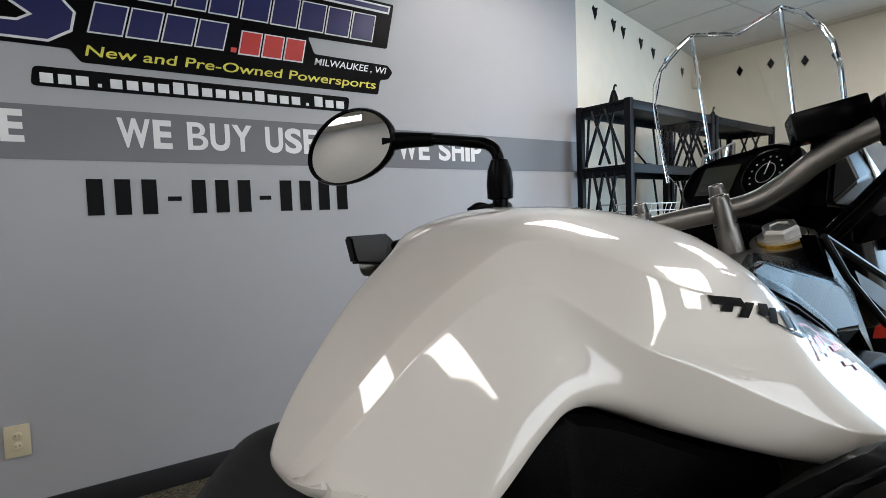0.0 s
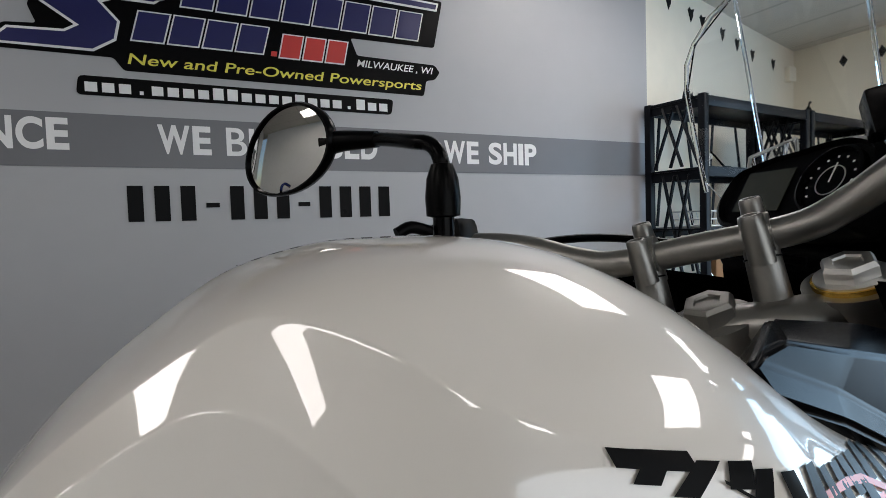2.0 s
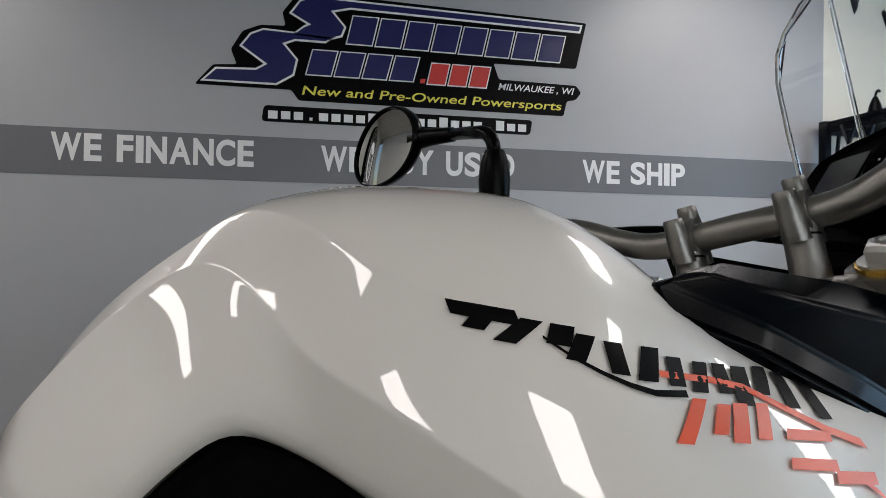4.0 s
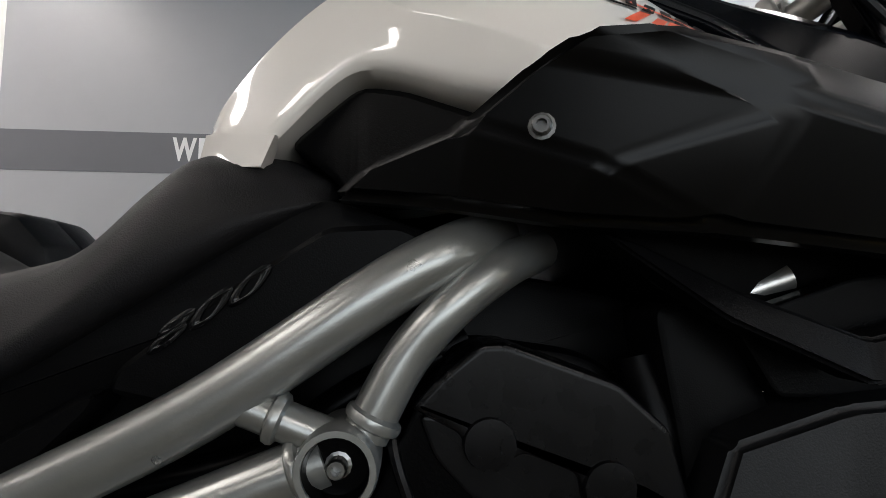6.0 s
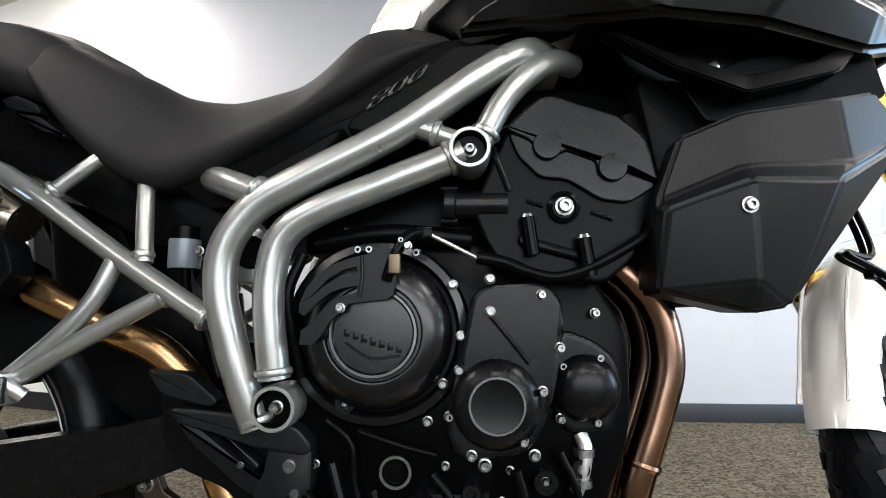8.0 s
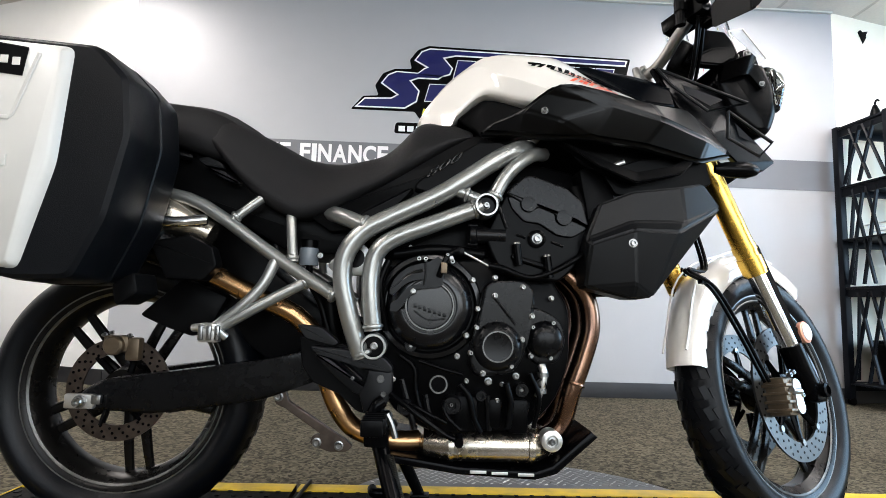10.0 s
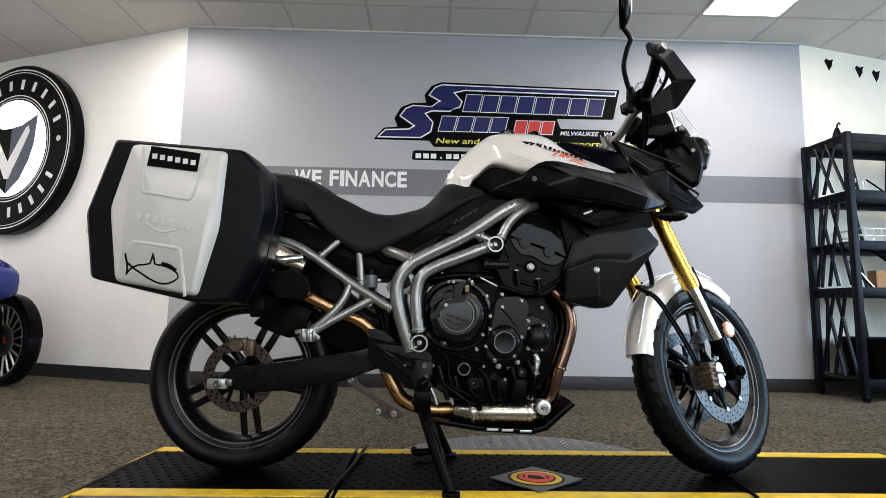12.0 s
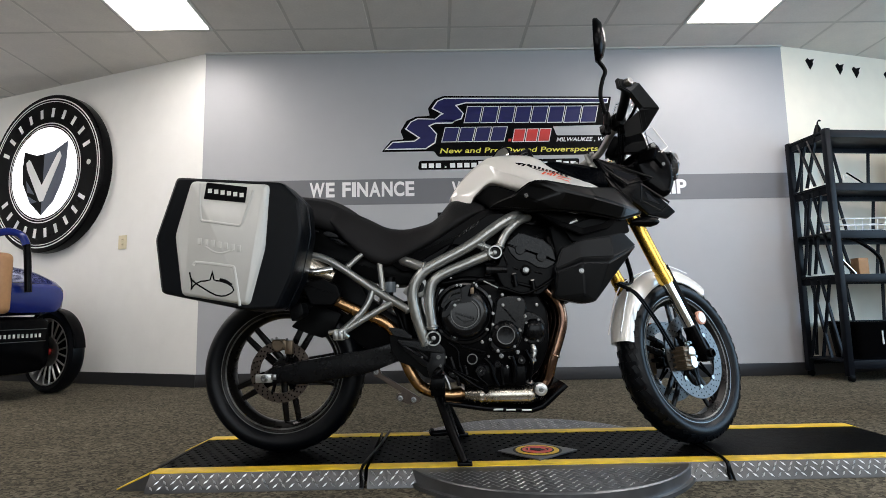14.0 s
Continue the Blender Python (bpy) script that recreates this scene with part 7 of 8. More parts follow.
def pannier(s):
    cx, cz = -0.37, 0.79

    def ring(k, o):
        return [(cx + (x - cx) * k, CY + s * o, cz + (z - cz) * k) for x, z in rounded(BODY, 0.013)]

    bm = bmesh.new()
    loft(bm, [ring(0.86, 0.195), ring(0.97, 0.21), ring(1.0, 0.23), ring(1.0, 0.30), ring(0.990, 0.303), ring(0.990, 0.309), ring(0.996, 0.312), ring(0.985, 0.385), ring(0.972, 0.402), ring(0.94, 0.408)])
    shell = bpart("pannier", bm, M_PANBLACK, None, "hard pannier with off-white lid and dark shell", angle=30)
    bm = bmesh.new()
    pillow(bm, LID, CY - 0.404, 0.02, [(0.006, 0.012), (0.008, 0.006)], None, 0.018)
    if s > 0:
        for v in bm.verts:
            v.co = flip(v.co)
    lid = kid("lid", bm, M_PANWHITE, shell, "off-white plastic pannier lid")
    y = CY + s * 0.4225

    def raised(name, pts, r, material, label="", steps=4):
        bm = bmesh.new()
        tube(bm, [(x, y, z) for x, z in pts], r, 8, steps, flat=0.6)
        return kid(name, bm, material, shell, label)

    raised("lid_ridge", [(-0.452, 0.978), (-0.452, 0.93), (-0.448, 0.870), (-0.440, 0.858), (-0.43, 0.857), (-0.335, 0.842), (-0.322, 0.846), (-0.315, 0.858), (-0.285, 0.955)], 0.004, M_PANWHITE, "", 3)
    raised("lid_ridge", [(-0.466, 0.718), (-0.460, 0.726), (-0.45, 0.727), (-0.352, 0.714), (-0.340, 0.708), (-0.336, 0.695), (-0.318, 0.590)], 0.0045, M_PANWHITE, "", 3)
    bm = bmesh.new()
    sgn = 1 if s < 0 else -1
    bm2 = prism(bm, [(-0.431, 0.981), (-0.303, 0.964), (-0.309, 0.914), (-0.439, 0.928)], y - 0.0015, y + 0.0015, 0)
    plate = kid("name_plate", bm2, M_DECAL, shell, "black name patch with plain pale bars")
    for k in range(6):
        bm = bmesh.new()
        box(bm, (-0.420 + 0.0200 * k, y + s * 0.002, 0.9535 - 0.0030 * k), (0.0125, 0.001, 0.0135))
        kid("pale_bar", bm, M_TBAR, shell)
    for k in range(7):
        bm = bmesh.new()
        box(bm, (-0.448 + 0.0205 * k, y, 0.793 - 0.0040 * k), (0.012, 0.004, 0.020), 0.001)
        kid("embossed_bar", bm, M_PANWHITE, shell)
    bm = bmesh.new()
    tube(bm, [(-0.432, y, 0.778), (-0.40, y, 0.758), (-0.372, y, 0.756), (-0.345, y, 0.764)], 0.003, 8, 4, flat=0.6)
    kid("embossed_swoosh", bm, M_PANWHITE, shell)
    raised("fish_sticker", [(-0.476, 0.697), (-0.468, 0.672), (-0.430, 0.645), (-0.392, 0.624), (-0.362, 0.622), (-0.338, 0.638), (-0.352, 0.657), (-0.382, 0.668), (-0.400, 0.672), (-0.406, 0.700), (-0.412, 0.672), (-0.440, 0.668), (-0.462, 0.656), (-0.470, 0.642), (-0.468, 0.660), (-0.476, 0.695)], 0.0024, M_DECAL, "black outline fish sticker", 2)
    raised("fish_fin", [(-0.382, 0.672), (-0.364, 0.667), (-0.345, 0.654)], 0.005, M_DECAL)
    if s > 0:
        shell.location += Vector((0.055, 0.185, 0))
    bm = bmesh.new()
    tube(bm, [(-0.205, CY + s * 0.33, 0.955), (-0.195, CY + s * 0.333, 0.82), (-0.225, CY + s * 0.33, 0.66)], 0.003, 8, 3)
    kid("shell_seam", bm, M_PANBLACK, shell)
    return shell


pannier(-1)
pannier(1)
for s in (-1, 1):
    bm = bmesh.new()
    tube(bm, [(-0.14, CY + s * 0.14, 0.86), (-0.30, CY + s * 0.195, 0.88), (-0.50, CY + s * 0.195, 0.88), (-0.58, CY + s * 0.12, 0.90)], 0.010, 10, 4)
    tube(bm, [(-0.22, CY + s * 0.19, 0.66), (-0.30, CY + s * 0.20, 0.70), (-0.40, CY + s * 0.19, 0.87)], 0.009, 10, 4)
    bpart("pannier_rail", bm, M_SATIN, None, "black pannier rail")
bm = bmesh.new()
prism(bm, rounded([(-0.20, 0.575), (-0.16, 0.60), (-0.15, 0.56), (-0.19, 0.535)], 0.008), CY - 0.30, CY - 0.22, 0.004)
bpart("pannier_latch", bm, M_BLACK, None, "black lower pannier latch")
# number plate holder and rear guard over the wheel
bm = bmesh.new()
prism(bm, rounded([(-0.16, 0.60), (-0.06, 0.56), (-0.09, 0.50), (-0.13, 0.47), (-0.19, 0.49), (-0.25, 0.515)], 0.01), CY - 0.09, CY + 0.09, 0.004)
bpart("chain_guard", bm, M_BLACK, None, "black rear wheel guard")

# ---- display ramp and turntable under the motorcycle ----
ramp = thing("display_ramp", "black display ramp with yellow edges and tread-plate sides", "ramp", (0.6, -0.08, 0))
PX0, PX1, PY0, PY1, PZ = -0.66, 2.02, -0.335, 0.185, 0.052


def rpart(name, bm, material, label="", parent=None):
    ob = part(name, bm, material, parent or ramp, label)
    if parent is None:
        ob.location = (-0.6, 0.08, 0)
    return ob


SPLITS = [PX0, 0.05, 1.24, PX1]
for a, b in zip(SPLITS, SPLITS[1:]):
    bm = bmesh.new()
    box(bm, ((a + b) / 2, (PY0 + PY1) / 2, PZ / 2 + 0.002), (b - a - 0.012, PY1 - PY0 - 0.002, PZ - 0.004))
    deck = rpart("deck_panel", bm, M_MAT, "black ribbed rubber deck panel")
    bm = bmesh.new()
    n = 0 if b == PX1 else int((b - a) / 0.022)  # the last panel is smooth
    for k in range(n):
        for j in range(14):
            if (k + j) % 2:
                continue
            c = bmesh.ops.create_cube(bm, size=1)["verts"]
            bmesh.ops.scale(bm, vec=(0.011, 0.016, 0.002), verts=c)
            bmesh.ops.translate(bm, vec=(a + 0.02 + k * (b - a - 0.04) / n, PY0 + 0.06 + j * (PY1 - PY0 - 0.12) / 13, PZ + 0.0008), verts=c)
    if n:
        tagged(rpart("deck_stud", bm, M_MAT, "", deck), kind="stuff")
    for y in (PY0 + 0.028, PY1 - 0.028):
        bm = bmesh.new()
        box(bm, ((a + b) / 2, y, PZ + 0.001), (b - a - 0.012, 0.056, 0.004), 0.001)
        rpart("yellow_edge", bm, M_YELLOW, "yellow painted safety edge")
# end ramps
for x0, x1 in ((PX0, PX0 - 0.10), (PX1, PX1 + 0.12)):
    bm = bmesh.new()
    ring = lambda y: [(x0, y, PZ - 0.001), (x1, y, 0.006), (x1, y, 0.0), (x0, y, 0.0)]
    loft(bm, [ring(PY0 + 0.044), ring(PY1 - 0.044)])
    rpart("end_ramp", bm, M_MAT, "sloping black end of the ramp")
    for y in (PY0, PY1 - 0.044):
        bm = bmesh.new()
        loft(bm, [[(x0, yy, PZ + 0.002), (x1, yy, 0.008), (x1, yy, 0.004), (x0, yy, PZ - 0.003)] for yy in (y, y + 0.044)])
        rpart("yellow_edge", bm, M_YELLOW, "yellow painted safety edge")
        bm = bmesh.new()
        loft(bm, [[(x0, yy, PZ - 0.003), (x1, yy, 0.004), (x1, yy, 0.0), (x0, yy, 0.0)] for yy in (y, y + 0.044)])
        rpart("end_skirt", bm, M_SKIRT, "dull metal end of the skirt")


def lugs(bm, place, u0, u1, v0, v1, step=0.026):
    """Crossed raised lugs of tread plate; place(u, v, turn) gives the pose of one."""
    nu, nv = int((u1 - u0) / step), max(1, int((v1 - v0) / (step * 0.62)))
    for i in range(nu):
        for j in range(nv):
            m = place(u0 + (i + 0.5 + 0.5 * (j % 2)) * (u1 - u0) / nu, v0 + (j + 0.5) * (v1 - v0) / nv, 45 if (i + j) % 2 else -45)
            if m is None:
                continue
            q = [m @ Vector(p) for p in ((-0.011, 0, 0.0005), (0, -0.0032, 0.0005), (0.011, 0, 0.0005), (0, 0.0032, 0.0005), (0, 0, 0.0024))]
            v = [bm.verts.new(p) for p in q]
            for k in range(4):
                bm.faces.new((v[k], v[(k + 1) % 4], v[4]))


# sloping tread-plate skirts
for s, y0 in ((-1, PY0), (1, PY1)):
    for a, b in zip(SPLITS, SPLITS[1:]):
        bm = bmesh.new()
        y1 = y0 + s * 0.035
        loft(bm, [[(x, y0, PZ), (x, y1, 0.004), (x, y1, 0.0), (x, y0, 0.0)] for x in (a + 0.006, b - 0.006)])
        sk = rpart("tread_skirt", bm, M_SKIRT, "dull metal tread-plate skirt")
        if s < 0:
            bm = bmesh.new()
            tilt = math.atan2(PZ - 0.004, 0.035)
            base = Matrix.Rotation(tilt, 4, "X")
            lugs(bm, lambda u, v, turn: Matrix.Translation((u, y1 + v * math.cos(tilt), 0.004 + v * math.sin(tilt))) @ base @ Matrix.Rotation(radians(turn), 4, "Z"), a + 0.01, b - 0.01, 0.004, 0.056)
            tagged(rpart("tread_lug", bm, M_LUG, "", sk), kind="stuff")
# dark straps across the joints
for x in (0.05, 1.24):
    bm = bmesh.new()
    tube(bm, [(x + 0.03, PY1 + 0.01, PZ + 0.008), (x + 0.015, (PY0 + PY1) / 2, PZ + 0.010), (x - 0.012, PY0 - 0.002, PZ + 0.009), (x - 0.012, PY0 - 0.03, 0.02), (x - 0.012, PY0 - 0.04, 0.006)], 0.0055, 8, 4)
    rpart("joint_strap", bm, M_RUB2, "black cord across the joint")
# emblem plate lying on the deck
bm = bmesh.new()
prism(bm, [(0.50, -0.165), (0.655, -0.045), (0.785, -0.175), (0.628, -0.295)], 0, 0.004)
for v in bm.verts:
    v.co = Vector((v.co.x, v.co.z, PZ + 0.0035 + v.co.y))
em = rpart("emblem_plate", bm, M_PLATE, "diamond tread-plate emblem with plain coloured discs")
for r, mt, h in ((0.088, M_DECAL, 0.0080), (0.078, M_YELLOW, 0.0088), (0.060, M_DECAL, 0.0094), (0.054, M_SIGNRED, 0.0100)):
    bm = bmesh.new()
    lathe(bm, [(r, -0.002), (r, 0.0), (0, 0.0)], Matrix.Translation((0.642, -0.170, PZ + h)) @ Matrix.Diagonal((1, 0.88, 1, 1)), 32)
    rpart("emblem_disc", bm, mt, "", em)

for pts in ([(0.62, -0.150), (0.655, -0.160), (0.668, -0.185), (0.640, -0.195), (0.615, -0.178)], [(0.600, -0.165), (0.612, -0.150), (0.606, -0.182)], [(0.672, -0.155), (0.684, -0.170), (0.676, -0.190)]):
    bm = bmesh.new()
    prism(bm, pts, 0, 0.0006)
    for v in bm.verts:
        v.co = Vector((v.co.x, v.co.z, PZ + 0.0108 + v.co.y))
    rpart("emblem_shape", bm, M_DECAL, "", em)

table = thing("turntable", "round aluminium tread-plate turntable under the ramp", "turntable", (0.66, -0.08, 0))
bm = bmesh.new()
TC, TR, TZ = (0.66, -0.075), 0.53, 0.0495
lathe(bm, [(TR + 0.012, 0.0), (TR + 0.012, 0.012), (TR, 0.014), (TR, TZ - 0.004), (TR - 0.004, TZ), (0, TZ)], Matrix.Translation((TC[0], TC[1], 0)), 96)
tt = part("plate", bm, M_PLATE, table)
tt.location = (-0.66, 0.08, 0)
bm = bmesh.new()


def on_plate(u, v, turn):
    if (u - TC[0]) ** 2 + (v - TC[1]) ** 2 > (TR - 0.015) ** 2:
        return None
    return Matrix.Translation((u, v, TZ)) @ Matrix.Rotation(radians(turn), 4, "Z")


lugs(bm, on_plate, TC[0] - TR, TC[0] + TR, PY1 + 0.04, TC[1] + TR)
lugs(bm, on_plate, TC[0] - TR, TC[0] + TR, TC[1] - TR, PY0 - 0.04)
tagged(part("tread_lug", bm, M_LUG, tt), kind="stuff")

# ---- wall lettering and the dealer's sign, marks as plain shapes ----
WIDTHS = {"W": 1.36, "E": 0.80, "F": 0.76, "I": 0.36, "N": 0.98, "A": 1.02, "C": 0.94, "B": 0.94, "U": 0.94, "Y": 1.0, "S": 0.92, "D": 0.94, "H": 0.96, "P": 0.88, " ": 0.46}


def sign_text(text, x0, x1, z0, z1, label, gap=0.11):
    """Condensed bold capitals, each a mesh of its own, spaced by their widths."""
    t = thing("wall_lettering", label, "lettering", ((x0 + x1) / 2, WALL, (z0 + z1) / 2))
    unit = (x1 - x0) / (sum(WIDTHS[c] for c in text) + gap * (len(text) - 1))
    x = x0
    for c in text:
        w = WIDTHS[c] * unit
        if c != " ":
            ob = lettering("letter", c, M_LETTER, x, x + w, z0, z1, WALL - 0.0045, t, "", 0.0, {"I": 0.02, "B": 0.012, "A": 0.028}.get(c, 0.034))
            ob.location = (-(x0 + x1) / 2, -WALL, -(z0 + z1) / 2)
        x += w + gap * unit
    return t


sign_text("WE FINANCE", -0.745, 0.118, 1.507, 1.632, "bold white vinyl words WE FINANCE on the dark band")
sign_text("WE BUY USED", 0.428, 1.402, 1.500, 1.624, "bold white vinyl words WE BUY USED on the dark band")
sign_text("WE SHIP", 1.776, 2.375, 1.490, 1.612, "bold white vinyl words WE SHIP on the dark band")

digits = thing("wall_lettering", "row of black vinyl bars standing for a number", "lettering", (0.9, WALL, 1.29))
for k in range(12):
    x = 0.292 + k * 0.0995
    bm = bmesh.new()
    if k in (3, 7):
        box(bm, (x + 0.04, WALL - 0.0015, 1.283), (0.055, 0.003, 0.020))
    else:
        box(bm, (x + 0.042, WALL - 0.0015, 1.292), (0.058, 0.003, 0.150))
    part("bar", bm, M_DECAL, digits).location = (-0.9, -WALL, -1.29)

logo = thing("dealer_sign", "blue, red and black dealer logo of plain slanted blocks", "sign", (0.8, WALL, 2.1))


def flat(name, outline, layer, material, label="", thick=0.0018):
    bm = bmesh.new()
    prism(bm, outline, WALL - 0.001 - layer * 0.002 - thick, WALL - 0.0008 - layer * 0.002 if layer else WALL - 0.0002)
    ob = part(name, bm, material, logo, label)
    ob.location = (-0.8, -WALL, -2.1)
    return ob


def grow(p, d):
    """The outline with every point moved outwards by d."""
    n = len(p)
    out = []
    area = sum(p[i - 1][0] * p[i][1] - p[i][0] * p[i - 1][1] for i in range(n))
    t = 1 if area > 0 else -1
    for i in range(n):
        a, b, c = Vector(p[i - 1]), Vector(p[i]), Vector(p[(i + 1) % n])
        n1, n2 = Vector(((b - a).y, -(b - a).x)).normalized(), Vector(((c - b).y, -(c - b).x)).normalized()
        m = n1 + n2
        m = m / max(0.35, m.length_squared / 2) if m.length > 1e-6 else n1
        out.append(tuple(b + t * d * m))
    return out


backing = [(-0.150, 1.885), (-0.070, 1.982), (0.035, 1.990), (0.008, 2.060), (0.060, 2.150), (0.140, 2.185), (0.255, 2.190), (0.240, 2.255), (0.295, 2.330), (0.370, 2.362), (1.790, 2.335), (1.735, 2.090), (1.285, 2.085), (1.315, 2.005), (1.735, 2.000), (1.765, 1.965), (1.735, 1.925), (1.685, 1.915), (1.668, 1.836), (0.320, 1.836), (0.285, 1.885)]
flat("backing", rounded(backing, 0.012), 0, M_DECAL, "black backing of the logo")
S1 = [(0.285, 2.255), (0.325, 2.312), (0.380, 2.335), (1.755, 2.312), (1.748, 2.288), (0.560, 2.304), (0.465, 2.280), (0.530, 2.205), (0.515, 2.165), (0.440, 2.140), (0.295, 2.150), (0.345, 2.190), (0.375, 2.205)]
S2 = [(0.060, 2.080), (0.100, 2.135), (0.155, 2.160), (0.470, 2.150), (0.440, 2.130), (0.300, 2.130), (0.240, 2.105), (0.305, 2.030), (0.290, 1.960), (0.215, 1.912), (-0.105, 1.910), (-0.055, 1.960), (0.125, 1.968), (0.175, 2.000)]
for outline in (S1, S2):
    flat("swoosh_edge", grow(outline, 0.010), 1, M_LETTER, "white outline")
    flat("swoosh", outline, 2, M_BLUE, "blue sweeping stripe")


def blocks(x0, x1, z0, z1, n, material, slant=0.030, gap=0.020, drop=0.0):
    wd = (x1 - x0 - gap * (n - 1)) / n
    for k in range(n):
        a = x0 + k * (wd + gap)
        dz = -drop * k / n
        q = [(a, z0 + dz), (a + wd, z0 + dz), (a + wd + slant, z1 + dz), (a + slant, z1 + dz)]
        flat("block_edge", grow(q, 0.006), 1, M_LETTER)
        flat("block", q, 2, material)


blocks(0.545, 1.640, 2.128, 2.262, 8, M_BLUE, drop=0.012)
blocks(0.355, 0.870, 1.965, 2.082, 4, M_BLUE)
blocks(0.945, 1.245, 1.958, 2.060, 3, M_SIGNRED, 0.022)
flat("dot", [(0.905, 1.958), (0.930, 1.958), (0.934, 1.980), (0.909, 1.980)], 2, M_SIGNRED)
for text, x0, x1, z0, z1, mt, sl, nm in (("MILWAUKEE , WI", 1.310, 1.725, 1.945, 1.985, M_LETTER, 0.25, "white words MILWAUKEE , WI"), ("New and Pre-Owned Powersports", 0.335, 1.655, 1.850, 1.908, M_YELLOWV, 0.15, "yellow words New and Pre-Owned Powersports")):
    words = lettering("words", text, mt, x0, x1, z0, z1, WALL - 0.0065, logo, nm, sl, 0.010)
    bm = bmesh.new()
    bm.from_mesh(words.data)
    bpy.data.objects.remove(words)
    for letter in pieces("letter", bm, mt, logo, nm):
        letter.location = (-0.8, -WALL, -2.1)
plate = rounded([(0.150, 1.728), (1.485, 1.728), (1.497, 1.805), (0.160, 1.805)], 0.02)
flat("address_plate", plate, 0, M_DECAL, "black strip below the logo")
for k in range(22):
    x = 0.182 + k * 0.0590
    tall = k in (8, 9, 14, 19)
    bm = bmesh.new()
    z1 = 1.756 if k in (3, 18) else 1.792 if tall else 1.780
    wide = 0.014 if k in (3, 18) else 0.043
    box(bm, (x + 0.020, WALL - 0.0045, (1.742 + z1) / 2), (wide, 0.002, z1 - 1.742))
    part("plain_bar", bm, M_LETTER, logo).location = (-0.8, -WALL, -2.1)


def outlet(x, y, z, turn, w=0.075, h=0.118):
    t = thing("wall_outlet", "ivory plastic wall outlet plate", "outlet", (x, y, z))
    t.rotation_euler[2] = turn
    bm = bmesh.new()
    box(bm, (0, -0.004, 0), (w, 0.008, h), 0.003)
    pl = part("plate", bm, M_IVORY, t)
    for dz in (-0.020, 0.020):
        bm = bmesh.new()
        lathe(bm, [(0.016, 0), (0.016, 0.003), (0.0145, 0.004), (0, 0.004)], Matrix.Translation((0, -0.008, dz)) @ ALONG_Y, 20)
        so = part("socket", bm, M_IVORY, t)
        bm = bmesh.new()
        for dx in (-0.006, 0.006):
            box(bm, (dx, -0.0122, dz + 0.002), (0.0022, 0.001, 0.008))
        part("slot", bm, M_DECAL, so)
    return t


outlet(0.020, WALL - 0.001, 0.352, 0, 0.082, 0.125)
lx = -2.42
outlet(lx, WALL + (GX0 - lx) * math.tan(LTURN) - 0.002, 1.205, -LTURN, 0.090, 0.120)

# ---- round maker's sign on the white wall, its words as plain bars ----
sx = -3.27
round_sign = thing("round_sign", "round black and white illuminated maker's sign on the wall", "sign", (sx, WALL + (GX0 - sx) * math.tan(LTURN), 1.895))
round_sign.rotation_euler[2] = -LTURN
OVAL = Matrix.Diagonal((1, 1, 1, 1))


def srim(name, prof, material, label="", seg=72):
    bm = bmesh.new()
    lathe(bm, prof, ALONG_Y @ OVAL, seg)
    return part(name, bm, material, round_sign, label)


srim("body", [(0.735, 0.0), (0.740, 0.01), (0.740, 0.085), (0.730, 0.095), (0.0, 0.095)], M_DECAL, "deep black sign body")
for r0, r1 in ((0.690, 0.700), (0.668, 0.674), (0.462, 0.470), (0.440, 0.445)):
    srim("ring", [(r0, 0.0955), (r1, 0.0955), (r1, 0.0975), (r0, 0.0975), (r0, 0.0955)], M_LETTER, "thin white ring")
srim("field", [(0.425, 0.0955), (0.425, 0.098), (0, 0.098)], M_SIGNGLOW, "white centre field")


def sflat(name, pts, d, material, label=""):
    bm = bmesh.new()
    prism(bm, pts, -0.0975 - d, -0.096)
    return part(name, bm, material, round_sign, label)


M_SLATE = mat("slate_blue_vinyl", (0.07, 0.085, 0.12), 0.4, vary=0.05)
sflat("shield", [(-0.27, 0.22), (-0.10, 0.17), (0.0, 0.175), (0.0, -0.40), (-0.16, -0.27), (-0.27, -0.08), (-0.285, 0.05)], 0.002, M_DECAL, "dark half of the shield")
sflat("shield", [(0.0, 0.175), (0.12, 0.19), (0.30, 0.27), (0.285, 0.02), (0.24, -0.12), (0.15, -0.28), (0.0, -0.40)], 0.002, M_SLATE, "slate half of the shield")
sflat("chevron", [(-0.235, 0.11), (-0.20, 0.14), (-0.175, 0.12), (-0.01, -0.12), (0.17, 0.16), (0.20, 0.18), (0.225, 0.13), (0.02, -0.27), (-0.03, -0.27), (-0.22, 0.05)], 0.004, M_LETTER, "white chevron")
for q in ([(-0.22, -0.06), (-0.10, -0.20), (-0.20, -0.17)], [(0.05, -0.20), (0.20, -0.03), (0.18, -0.14)], [(-0.20, -0.20), (-0.06, -0.27), (-0.15, -0.28)], [(0.04, -0.26), (0.17, -0.20), (0.13, -0.27)]):
    sflat("fin", q, 0.004, M_SLATE)
for lo, hi, n in ((158, 22, 10), (208, 332, 10)):
    for k in range(n):
        bm = bmesh.new()
        m = ALONG_Y @ OVAL @ Matrix.Rotation(radians(lo + (hi - lo) * k / (n - 1)), 4, "Z") @ Matrix.Translation((0.565, 0, 0.0965))
        box(bm, (0, 0, 0), (0.085, 0.034, 0.003), 0, m)
        part("plain_bar", bm, M_LETTER, round_sign)
srim("dot", [(0.0, 0.0)] and [(0.024, 0.096), (0.024, 0.098), (0, 0.098)], M_TBAR).matrix_basis = Matrix.Translation((0.565, 0, 0.04))

